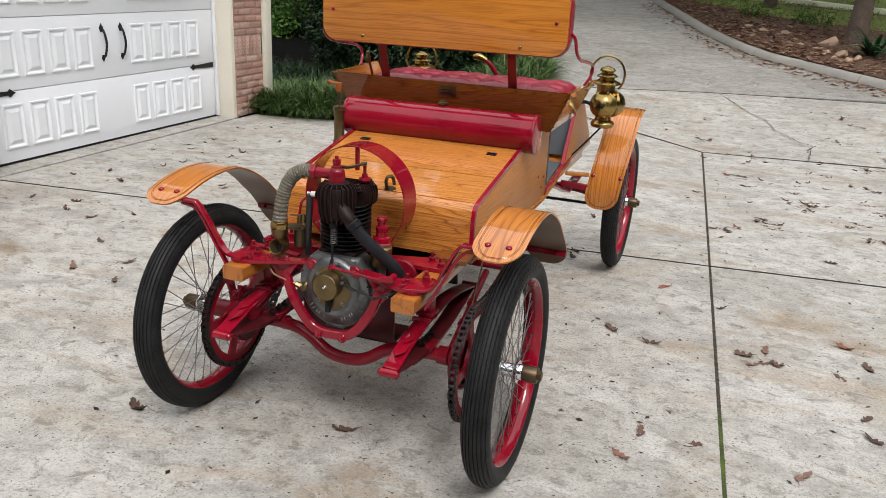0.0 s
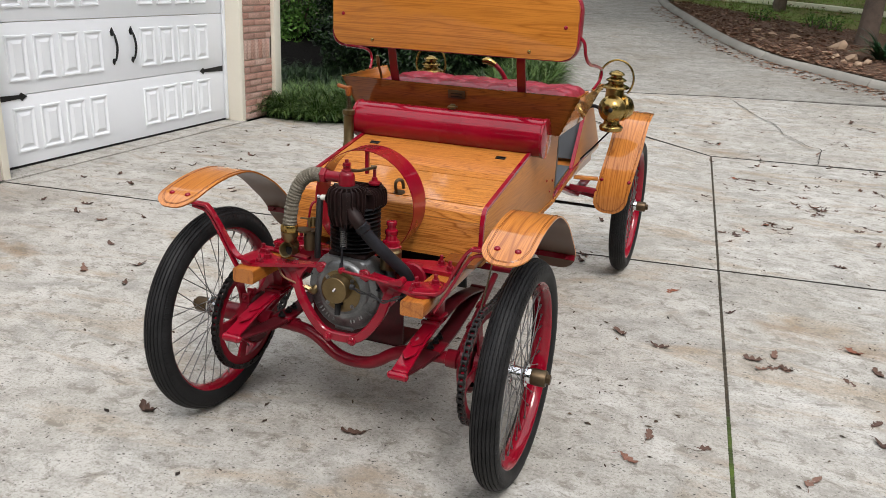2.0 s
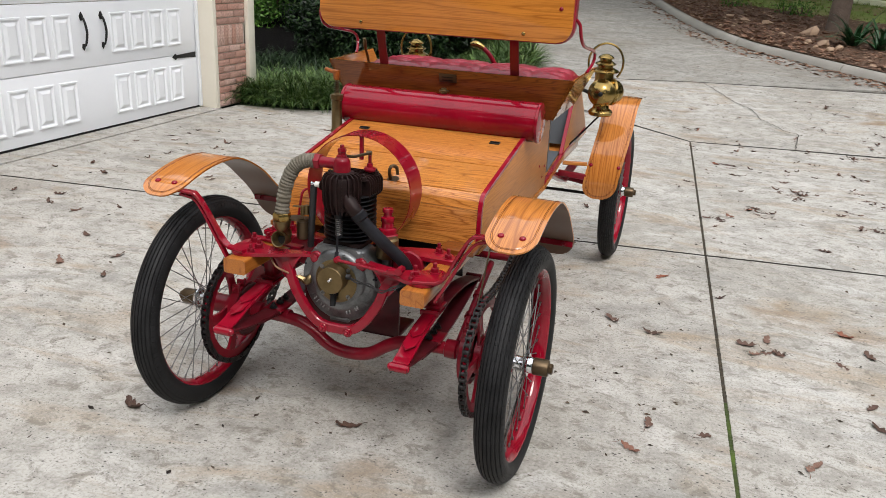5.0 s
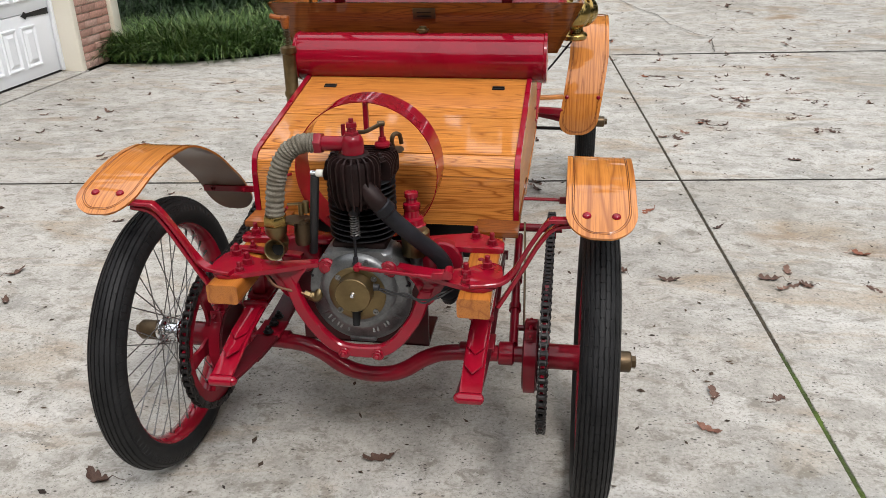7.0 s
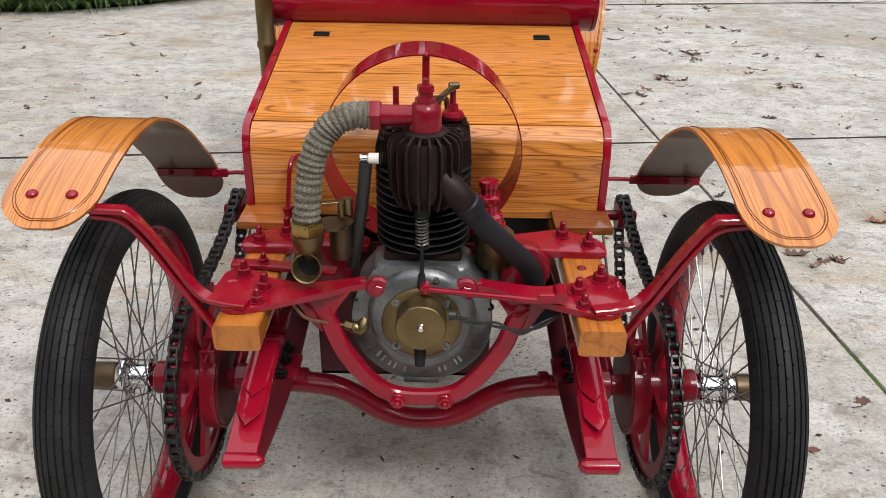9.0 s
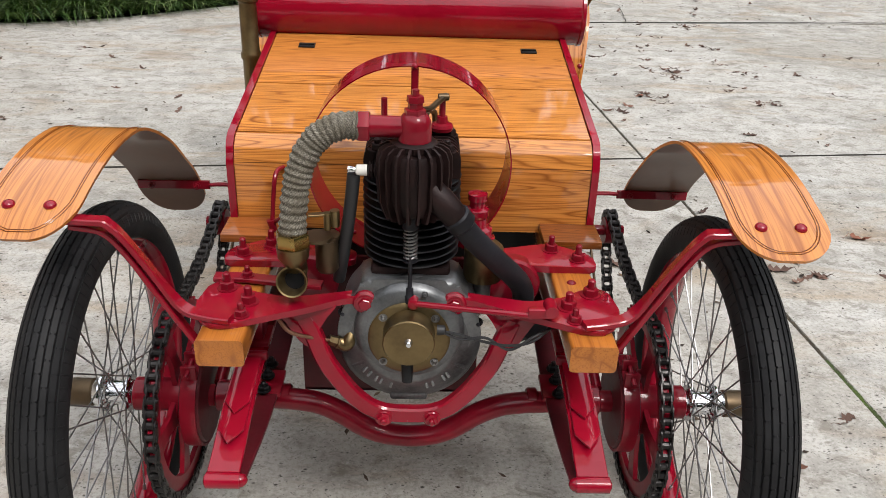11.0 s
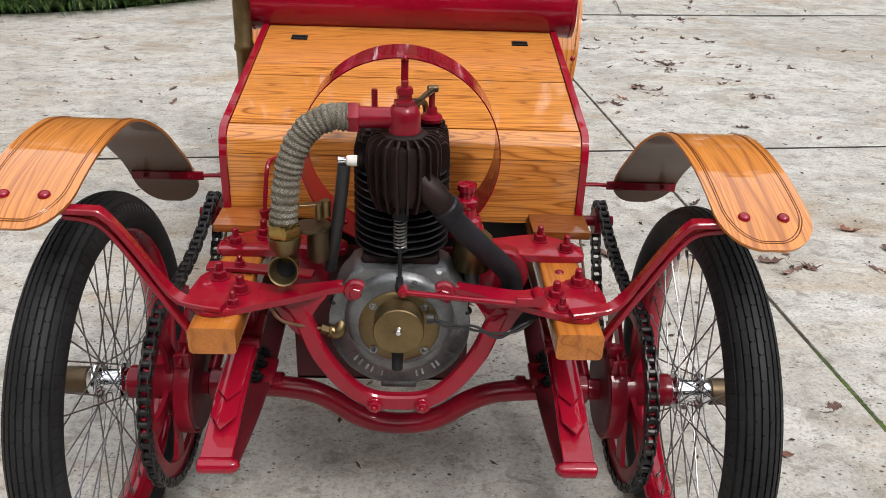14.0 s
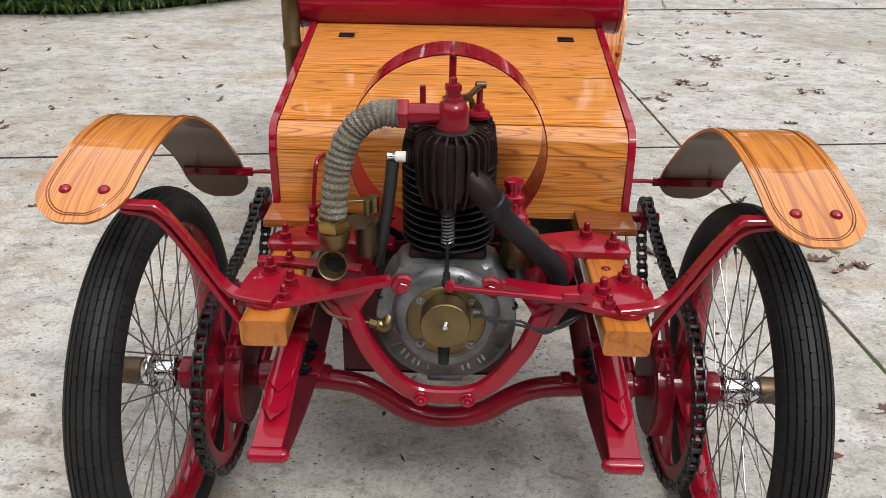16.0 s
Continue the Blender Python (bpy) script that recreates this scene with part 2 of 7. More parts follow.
def concrete(name, tone, warm=1.0):
    """Old broom-finished concrete: streaks along x, brown stains, pits and dark specks."""
    m, nt, b = mat(name)
    v = coords(nt, space="Object")

    def shade(*rgb):
        return (tone * rgb[0] * 1.0, tone * rgb[1], tone * rgb[2] * 1.0)

    big = noise_tex(nt, v, 0.75, 6.0, 0.62, 0.5)
    c = ramp(nt, big, [(0.30, shade(0.40, 0.375, 0.33)), (0.50, shade(0.535, 0.516, 0.475)), (0.70, shade(0.60, 0.582, 0.542))])
    mid = noise_tex(nt, v, 7.0, 7.0, 0.72)
    c = mix(nt, ramp(nt, mid, [(0.36, grey(0.55)), (0.54, grey(0.0))]), c, shade(0.25, 0.235, 0.205))
    long_a = noise_tex(nt, coords(nt, (0.9, 1.4, 1)), 1.7, 7.0, 0.68, 1.2)
    c = mix(nt, ramp(nt, long_a, [(0.50, grey(0.0)), (0.70, grey(0.75))]), c, shade(0.27, 0.265, 0.245))
    long_b = noise_tex(nt, coords(nt, (0.5, 1.3, 1)), 2.1, 6.0, 0.62, 1.4)
    c = mix(nt, ramp(nt, long_b, [(0.52, grey(0.0)), (0.72, grey(min(1.0, 0.6 * warm)))]), c, shade(0.40, 0.30, 0.19))
    spot_b = noise_tex(nt, coords(nt, (0.8, 1.7, 1)), 1.15, 4.0, 0.55, 0.3)
    c = mix(nt, ramp(nt, spot_b, [(0.60, grey(0.0)), (0.72, grey(0.7 * warm))]), c, shade(0.30, 0.20, 0.11))
    pale = noise_tex(nt, coords(nt, (0.7, 1.6, 1)), 3.1, 7.0, 0.7, 0.4)
    c = mix(nt, ramp(nt, pale, [(0.55, grey(0.0)), (0.67, grey(0.5))]), c, shade(0.76, 0.75, 0.72))
    blot = noise_tex(nt, coords(nt, (0.85, 1.25, 1)), 13.0, 6.0, 0.75, 0.5)
    c = mix(nt, ramp(nt, blot, [(0.53, grey(0.0)), (0.62, grey(0.7))]), c, shade(0.215, 0.195, 0.16))
    fine = noise_tex(nt, v, 85.0, 5.0, 0.72)
    c = mix(nt, ramp(nt, fine, [(0.36, grey(0.6)), (0.50, grey(0.0))]), c, shade(0.23, 0.215, 0.19))
    c = mix(nt, ramp(nt, fine, [(0.56, grey(0.0)), (0.69, grey(0.35))]), c, shade(0.76, 0.75, 0.72))
    for scale, size, amount, where in ((30.0, 0.13, 0.95, 9.0), (62.0, 0.17, 0.9, 23.0), (135.0, 0.2, 0.8, 47.0)):
        vo = nt.nodes.new("ShaderNodeTexVoronoi")
        vo.inputs["Scale"].default_value = scale
        nt.links.new(coords(nt, (0.8, 1.25, 1)), vo.inputs["Vector"])
        keep = ramp(nt, noise_tex(nt, v, where, 2.0), [(0.50, grey(0.0)), (0.56, grey(amount))])
        pit = mix(nt, 1.0, ramp(nt, vo.outputs["Distance"], [(size * 0.7, grey(1.0)), (size * 1.25, grey(0.0))]), keep, "MULTIPLY")
        c = mix(nt, pit, c, (0.06, 0.054, 0.046))
    nt.links.new(c, b.inputs["Base Color"])
    b.inputs["Roughness"].default_value = 0.85
    b.inputs["Specular IOR Level"].default_value = 0.25
    bump(nt, b, mix(nt, 0.5, fine, mid), 0.7, 0.004)
    return m


# The far slabs' lower tone has the trees' shade put into it.
CONCRETE, CONCRETE_SHADED = concrete("weathered_concrete", 0.82, 1.3), concrete("shaded_grey_concrete", 0.62, 0.6)


def soil():
    m, nt, b = mat("mossy_soil")
    v = coords(nt)
    a, f = noise_tex(nt, v, 2.2, 5.0), noise_tex(nt, v, 70.0, 4.0)
    c = ramp(nt, a, [(0.4, (0.030, 0.024, 0.018)), (0.5, (0.05, 0.055, 0.02)), (0.62, (0.09, 0.14, 0.025))])
    c = mix(nt, ramp(nt, f, [(0.35, grey(0.6)), (0.65, grey(0.0))]), c, (0.025, 0.02, 0.014))
    nt.links.new(c, b.inputs["Base Color"])
    b.inputs["Roughness"].default_value = 0.95
    bump(nt, b, f, 0.8, 0.01)
    return m


def mulch():
    m, nt, b = mat("bark_mulch")
    v = coords(nt)
    a, f = noise_tex(nt, v, 1.2, 4.0), noise_tex(nt, v, 55.0, 5.0, 0.7)
    c = ramp(nt, f, [(0.3, (0.06, 0.033, 0.022)), (0.55, (0.15, 0.083, 0.054)), (0.75, (0.26, 0.155, 0.10))])
    c = mix(nt, ramp(nt, a, [(0.4, grey(0.0)), (0.7, grey(0.35))]), c, (0.16, 0.10, 0.06))
    nt.links.new(c, b.inputs["Base Color"])
    b.inputs["Roughness"].default_value = 0.95
    bump(nt, b, f, 1.0, 0.03)
    return m


# Dark mulch taken almost to black: tree and shrub shade is in the colour.
def shaded_soil():
    m, nt, b = mat("shaded_dark_mulch")
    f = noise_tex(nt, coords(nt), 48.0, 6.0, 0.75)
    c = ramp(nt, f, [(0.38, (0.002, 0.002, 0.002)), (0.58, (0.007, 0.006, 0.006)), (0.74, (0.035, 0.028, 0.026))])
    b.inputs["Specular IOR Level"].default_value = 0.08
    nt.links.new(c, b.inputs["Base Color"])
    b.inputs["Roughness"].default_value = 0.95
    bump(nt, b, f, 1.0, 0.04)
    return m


def lawn():
    m, nt, b = mat("lawn_turf")
    v = coords(nt)
    a, f = noise_tex(nt, v, 0.8, 5.0), noise_tex(nt, v, 40.0, 5.0, 0.7)
    c = ramp(nt, f, [(0.3, (0.12, 0.18, 0.03)), (0.6, (0.22, 0.31, 0.06)), (0.8, (0.30, 0.36, 0.12))])
    c = mix(nt, ramp(nt, a, [(0.45, grey(0.0)), (0.65, grey(0.6))]), c, (0.26, 0.15, 0.09))
    nt.links.new(c, b.inputs["Base Color"])
    b.inputs["Roughness"].default_value = 0.9
    bump(nt, b, f, 1.0, 0.03)
    return m


def braid():
    m, nt, b = mat("woven_asbestos_hose")
    v = coords(nt, (1, 1, 1), "UV")
    w = nt.nodes.new("ShaderNodeTexWave")
    w.wave_type, w.bands_direction = "BANDS", "DIAGONAL"
    w.inputs["Scale"].default_value = 130.0
    w.inputs["Distortion"].default_value = 6.0
    w.inputs["Detail"].default_value = 3.0
    nt.links.new(v, w.inputs["Vector"])
    f = noise_tex(nt, v, 260.0, 5.0, 0.8)
    c = mix(nt, w.outputs[1], (0.17, 0.15, 0.115), (0.33, 0.305, 0.25))
    c = mix(nt, ramp(nt, f, [(0.40, grey(0.95)), (0.58, grey(0.0))]), c, (0.05, 0.042, 0.03))
    grime = noise_tex(nt, v, 34.0, 4.0, 0.65)
    c = mix(nt, ramp(nt, grime, [(0.42, grey(0.0)), (0.66, grey(0.75))]), c, (0.10, 0.082, 0.055))
    nt.links.new(c, b.inputs["Base Color"])
    b.inputs["Roughness"].default_value = 0.9
    bump(nt, b, f, 1.0, 0.003)
    return m


SOIL, MULCH, LAWN, BRAID, SHADED_MULCH = soil(), mulch(), lawn(), braid(), shaded_soil()


# ---- mesh helpers ----
def curve(points, n=8):
    """A smooth line through the points, n steps a span."""
    p = [Vector(q) for q in points]
    p = [p[0] * 2 - p[1], *p, p[-1] * 2 - p[-2]]
    out = []
    for i in range(1, len(p) - 2):
        a, b, c, d = p[i - 1 : i + 3]
        for k in range(n):
            t = k / n
            out.append(0.5 * ((2 * b) + (c - a) * t + (2 * a - 5 * b + 4 * c - d) * t * t + (3 * b - a - 3 * c + d) * t**3))
    out.append(p[-2])
    return out


def box(bm, c, s, bevel=0.0, m=None):
    made = bmesh.ops.create_cube(bm, size=1.0, matrix=(m or Matrix()) @ Matrix.LocRotScale(c, None, s))
    if bevel:
        edges = list({e for v in made["verts"] for e in v.link_edges})
        bmesh.ops.bevel(bm, geom=edges, offset=bevel, segments=2, affect="EDGES", profile=0.5)
    return bm


def rings(bm, loops, closed=False, caps=True, uv=False):
    """Skin a row of loops of equal length."""
    rows = [[bm.verts.new(p) for p in loop] for loop in loops]
    n = len(rows[0])
    pairs = list(zip(rows, rows[1:])) + ([(rows[-1], rows[0])] if closed else [])
    layer = bm.loops.layers.uv.verify() if uv else None
    for j, (a, b) in enumerate(pairs):
        for i in range(n):
            f = bm.faces.new((a[i], a[(i + 1) % n], b[(i + 1) % n], b[i]))
            if uv:
                for lp, (du, dv) in zip(f.loops, ((0, 0), (1, 0), (1, 1), (0, 1))):
                    lp[layer].uv = ((j + dv) * uv[0], (i + du) * uv[1])
    if caps and not closed:
        bm.faces.new(rows[0][::-1])
        bm.faces.new(rows[-1])
    return bm


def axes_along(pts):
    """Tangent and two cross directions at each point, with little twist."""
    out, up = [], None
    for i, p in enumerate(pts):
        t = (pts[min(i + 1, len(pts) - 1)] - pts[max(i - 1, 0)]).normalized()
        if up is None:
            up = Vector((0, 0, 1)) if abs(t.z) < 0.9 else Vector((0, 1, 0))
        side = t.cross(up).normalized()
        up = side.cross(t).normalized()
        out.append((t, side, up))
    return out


def tube(bm, pts, r, seg=12, closed=False, uv=False):
    pts = [Vector(p) for p in pts]
    loops = []
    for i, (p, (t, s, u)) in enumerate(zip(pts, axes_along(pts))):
        rr = r(i / (len(pts) - 1)) if callable(r) else r
        loops.append([p + (s * math.cos(a) + u * math.sin(a)) * rr for a in (2 * math.pi * k / seg for k in range(seg))])
    return rings(bm, loops, closed, uv=uv)


def rod(bm, a, b, r, r2=None, seg=12):
    a, b = Vector(a), Vector(b)
    return tube(bm, [a, b], lambda t: r + ((r2 if r2 is not None else r) - r) * t, seg)


def bar(bm, pts, w, h, up=(0, 0, 1)):
    """A flat bar swept along a line; w across, h along up."""
    pts = [Vector(p) for p in pts]
    loops = []
    e = min(w, h) * 0.18
    for i, p in enumerate(pts):
        t = (pts[min(i + 1, len(pts) - 1)] - pts[max(i - 1, 0)]).normalized()
        s = t.cross(Vector(up)).normalized()
        u = s.cross(t).normalized()
        c = [(-w / 2 + e, -h / 2), (w / 2 - e, -h / 2), (w / 2, -h / 2 + e), (w / 2, h / 2 - e), (w / 2 - e, h / 2), (-w / 2 + e, h / 2), (-w / 2, h / 2 - e), (-w / 2, -h / 2 + e)]
        loops.append([p + s * x + u * y for x, y in c])
    return rings(bm, loops)


def lathe(bm, profile, origin, axis, seg=24):
    """Turn rows of (distance along the axis, radius)."""
    o, z = Vector(origin), Vector(axis).normalized()
    x = z.orthogonal().normalized()
    y = z.cross(x)
    loops = [[o + z * d + (x * math.cos(a) + y * math.sin(a)) * max(r, 1e-4) for a in (2 * math.pi * k / seg for k in range(seg))] for d, r in profile]
    return rings(bm, loops)


def slab(bm, outline, a, b, axis="x", bevel=0.0):
    """A flat plate: an outline of two coordinates, thick from a to b along the axis."""
    n = "xyz".index(axis)

    def at(p, v):
        q = list(p)
        q.insert(n, v)
        return q

    lo, hi = [bm.verts.new(at(p, a)) for p in outline], [bm.verts.new(at(p, b)) for p in outline]
    k = len(lo)
    faces = [bm.faces.new(lo), bm.faces.new(hi[::-1])]
    faces += [bm.faces.new((lo[(i + 1) % k], lo[i], hi[i], hi[(i + 1) % k])) for i in range(k)]
    if bevel:
        bmesh.ops.bevel(bm, geom=list({e for f in faces[:2] for e in f.edges}), offset=bevel, segments=2, affect="EDGES", profile=0.5)
    return bm


def rounded(x0, z0, x1, z1, r, n=6):
    """A rectangle's outline with round corners."""
    out = []
    for cx, cz, a0 in ((x1 - r, z1 - r, 0), (x0 + r, z1 - r, 90), (x0 + r, z0 + r, 180), (x1 - r, z0 + r, 270)):
        out += [(cx + r * math.cos(radians(a0 + 90 * k / n)), cz + r * math.sin(radians(a0 + 90 * k / n))) for k in range(n + 1)]
    return out


def bolt(bm, at, axis=(0, 0, 1), r=0.009, h=0.008, stud=0.006):
    """A hex nut on a washer with a stud end."""
    at, ax = Vector(at), Vector(axis).normalized()
    lathe(bm, [(0, r * 1.35), (0.0015, r * 1.35)], at, ax, 16)
    lathe(bm, [(0.0015, r), (h - 0.0012, r), (h, r * 0.86)], at, ax, 6)
    if stud:
        lathe(bm, [(h, r * 0.52), (h + stud, r * 0.52), (h + stud + 0.002, r * 0.35)], at, ax, 10)
    return bm


def dome(bm, at, axis, r, h):
    return lathe(bm, [(-0.002, r), (0, r), (h * 0.45, r * 0.88), (h * 0.8, r * 0.55), (h, r * 0.15)], at, axis, 14)


def round_poly(points, r=0.012, n=4):
    """An outline with its corners rounded."""
    out = []
    p = [Vector(q) for q in points]
    for i, c in enumerate(p):
        a, b = p[i - 1] - c, p[(i + 1) % len(p)] - c
        u, v = c + a.normalized() * min(r, a.length * 0.45), c + b.normalized() * min(r, b.length * 0.45)
        for k in range(n + 1):
            t = k / n
            out.append(tuple(u * (1 - t) ** 2 + c * 2 * t * (1 - t) + v * t * t))
    return out


def mesh_of(name, bm, material, angle=35):
    bmesh.ops.recalc_face_normals(bm, faces=bm.faces)
    me = bpy.data.meshes.new(name)
    bm.to_mesh(me)
    bm.free()
    for p in me.polygons:
        p.use_smooth = True
    me.set_sharp_from_angle(angle=radians(angle))
    me.materials.append(material)
    return me


def part(name, bm, material, parent, label="", angle=35):
    ob = new(name, mesh_of(name, bm, material, angle))
    ob.parent = parent
    if label:
        tagged(ob, label)
    return ob


def piece(name, me, parent, m=None):
    ob = new(name, me)
    ob.parent = parent
    if m is not None:
        ob.matrix_basis = m
    return ob


def thing(name, label, category, group="", kind="", at=(0, 0, 0)):
    ob = new(name)
    ob.location = at
    ob.empty_display_size = 0.1
    return tagged(ob, label, category, group, kind)


def B():
    return bmesh.new()


def mesh_from(name, verts, faces, material, smooth=False):
    me = bpy.data.meshes.new(name)
    me.from_pydata([tuple(v) for v in verts], [], faces)
    me.materials.append(material)
    if smooth:
        for p in me.polygons:
            p.use_smooth = True
    return me


rng = random.Random(4)


# ---- ground, driveway and garden ----
def rise(y):
    """The drive climbs behind the parking bay."""
    d = y - 6.0
    return 0.0 if d <= 0 else 0.08 * min(d, 26.0) + 0.01 * max(d - 26.0, 0.0)


def groove_x(y):
    return 1.253 - 0.0765 * (y - 0.15)


xs = [-500, -60, -25, -12, -8, -6, -5, -4.2, -3.6, -3, -2, -1, 0, 1, 2, 3, 4, 5, 6, 8, 12, 25, 60, 500]
ys = [-500, -60, -25, -12, -8, -5, -3, -2, -1, 0, 1, 2, 3, 4, 5, 5.6, 6, 6.5, 7, 8, 9, 10, 11, 12, 13, 14, 16, 18, 20, 23, 27, 32, 60, 500]
gv = [(x, y, rise(y) - 0.05) for y in ys for x in xs]
gf = [(j * len(xs) + i, j * len(xs) + i + 1, (j + 1) * len(xs) + i + 1, (j + 1) * len(xs) + i) for j in range(len(ys) - 1) for i in range(len(xs) - 1)]
tagged(new("ground", mesh_from("ground", gv, gf, SOIL)), "dark mossy soil under and around the drive", "ground", kind="structure")

driveway = thing("driveway", "weathered grey concrete driveway of cast slabs with mossy joints", "driveway", kind="structure")


def slab_piece(corners, material=None, gap=0.0065):
    """One cast slab with worn edges; corners go round counter-clockwise."""
    c = [Vector((x, y, rise(y))) for x, y in corners]
    mid = sum(c, Vector()) / len(c)
    inset = []
    for i, p in enumerate(c):
        a, b = (c[i - 1] - p).normalized(), (c[(i + 1) % len(c)] - p).normalized()
        inset.append(p + (a + b).normalized() * gap * 1.4 if abs(a.dot(b)) < 0.98 else p + (mid - p).normalized() * gap)
    bm = B()
    top = [bm.verts.new(p + (mid - p).normalized() * 0.003) for p in inset]
    edge = [bm.verts.new(p - Vector((0, 0, 0.003))) for p in inset]
    low = [bm.verts.new(p - Vector((0, 0, 0.1))) for p in inset]
    bm.faces.new(top)
    for a, b in ((top, edge), (edge, low)):
        for i in range(len(a)):
            bm.faces.new((a[i], a[(i + 1) % len(a)], b[(i + 1) % len(a)], b[i]))
    return part("slab", bm, material or CONCRETE, driveway, angle=20)


def joint(x, row):
    """The y of a cross joint at x."""
    if row == 0:
        return 2.39 + 0.116 * (x - 1.07)
    if row == 1:
        return 5.74 + (0.10 if x > 0.8 else -0.72) * (x - 0.8)
    return 8.67 + (0.14 if x > 0.78 else 0.24) * (x - 0.78)


G0, G1, GM = groove_x(2.39), groove_x(5.74), groove_x(-6.0)
slab_piece([(-3.72, -6.0), (GM, -6.0), (G0, joint(G0, 0)), (-3.72, joint(-3.72, 0))])
slab_piece([(GM, -6.0), (5.6, -6.0), (5.6, joint(5.6, 0)), (G0, joint(G0, 0))])
slab_piece([(-3.72, joint(-3.72, 0)), (G0, joint(G0, 0)), (G1, joint(G1, 1)), (-0.6, joint(-0.6, 1)), (-1.7, 6.05), (-2.5, 5.45), (-3.1, 5.13), (-3.72, 5.08)])
slab_piece([(G0, joint(G0, 0)), (5.6, joint(5.6, 0)), (5.6, joint(5.6, 1)), (G1, joint(G1, 1))])
slab_piece([(G1, joint(G1, 1)), (5.6, joint(5.6, 1)), (5.2, 7.9), (3.7, 9.03), (0.78, joint(0.78, 2)), (0.2, joint(0.2, 2)), (-1.3, joint(-1.3, 2)), (-1.3, 7.4), (-0.6, joint(-0.6, 1))])
slab_piece([(-1.3, joint(-1.3, 2)), (0.2, joint(0.2, 2)), (0.78, joint(0.78, 2)), (3.4, 9.2), (2.83, 9.8), (1.85, 10.9), (1.12, 11.85), (0.85, 12.3), (-2.2, 12.3), (-1.8, 10.4)], CONCRETE_SHADED)
slab_piece([(-2.2, 12.3), (0.85, 12.3), (0.28, 13.8), (-0.5, 16.2), (-4.2, 16.2), (-3.0, 14.4)], CONCRETE_SHADED)
slab_piece([(-4.2, 16.2), (-0.5, 16.2), (-1.3, 18.8), (-1.7, 20.6), (-2.5, 24.0), (-9.0, 24.0), (-6.0, 19.0)], CONCRETE_SHADED)

# ---- the vintage automobile ----
car = thing("vintage_automobile", "open veteran two-seat car of varnished oak and red-painted steel", "car")
R_WHEEL, HUB_Z, WHEEL_X, FRONT_Y, AXLE_Y = 0.365, 0.3575, 0.5565, 2.195, 0.016


def tyre_mesh():
    """A tyre about the x axis with five siped centre ribs and shoulder blocks."""
    cr, rad, gd = R_WHEEL - 0.0425, 0.0425, 0.0035
    edges = [-0.0355, -0.0265, -0.0165, -0.0058, 0.0058, 0.0165, 0.0265, 0.0355]
    prof = []

    def crown(w):
        return cr + math.sqrt(max(0.0, rad * rad - w * w)) * (1.0 if abs(w) > 0.03 else 0.985) + (0.0 if abs(w) > 0.03 else 0.0004)

    for a in range(-128, -62, 6):
        prof.append((math.sin(radians(a)) * rad, cr + math.cos(radians(a)) * rad, 50 if a > -84 else -1))
    for i, e in enumerate(edges):
        g = 0.0016
        prof += [(e - g, crown(e - g), i - 1 if i else -1), (e - g * 0.5, crown(e) - gd, -2), (e + g * 0.5, crown(e) - gd, -2), (e + g, crown(e + g), i if i < 7 else -1)]
        if i < 7:
            for f in (0.34, 0.66):
                w = e + (edges[i + 1] - e) * f
                prof.append((w, crown(w), 100))
    for a in range(62, 129, 6):
        prof.append((math.sin(radians(a)) * rad, cr + math.cos(radians(a)) * rad, 50 if a < 84 else -1))
    prof += [(0.024, cr - 0.033, -1), (-0.024, cr - 0.033, -1)]
    bm = B()
    loops = []
    count = 56
    for j in range(count):
        for ph, cut in ((0.0, 0), (0.014, 1), (0.070, 1), (0.084, 0), (0.5, 0), (0.514, 2), (0.570, 2), (0.584, 0)):
            a = 2 * math.pi * (j + ph) / count
            row = []
            for w, r, rib in prof:
                d = 0.0036 if rib in ((), (1, 3, 5, 50), (0, 2, 4, 6, 50))[cut] else 0.0
                row.append((w, (r - d) * math.cos(a), (r - d) * math.sin(a)))
            loops.append(row)
    rings(bm, loops, closed=True)
    return mesh_of("tyre", bm, RUBBER, 30)


def rim_mesh():
    bm = B()
    prof = [(-0.031, 0.300), (-0.031, 0.2925), (-0.027, 0.289), (-0.018, 0.281), (0.0, 0.276), (0.018, 0.281), (0.027, 0.289), (0.031, 0.2925), (0.031, 0.300), (0.0, 0.29)]
    rings(bm, [[(w, r * math.cos(2 * math.pi * j / 64), r * math.sin(2 * math.pi * j / 64)) for w, r in prof] for j in range(64)], closed=True)
    return mesh_of("rim", bm, RED, 50)


def spoke_mesh(side, lean):
    """One wire spoke with its nipple, from hub flange to rim."""
    bm = B()
    a = (side * 0.022, 0.030 * math.cos(radians(lean)), 0.030 * math.sin(radians(lean)))
    b = (0.0, 0.277, 0.0)
    rod(bm, a, b, 0.0016, seg=6)
    d = (Vector(b) - Vector(a)).normalized()
    rod(bm, Vector(b) - d * 0.014, b, 0.0034, seg=6)
    return mesh_of("spoke", bm, SPOKE)


TYRE, RIM = tyre_mesh(), rim_mesh()
SPOKES = {(s, l): spoke_mesh(s, l) for s in (-1, 1) for l in (-78, 78)}


def hub_mesh(outer):
    bm = B()
    lathe(bm, [(-0.04, 0.02), (-0.036, 0.024), (-0.0245, 0.026), (-0.024, 0.035), (-0.020, 0.035), (-0.018, 0.0225), (0.018, 0.0225), (0.026, 0.036), (0.030, 0.036), (0.0305, 0.026), (0.043, 0.0245), (0.046, 0.022)], (0, 0, 0), (outer, 0, 0), 28)
    return mesh_of("hub", bm, CHROME)


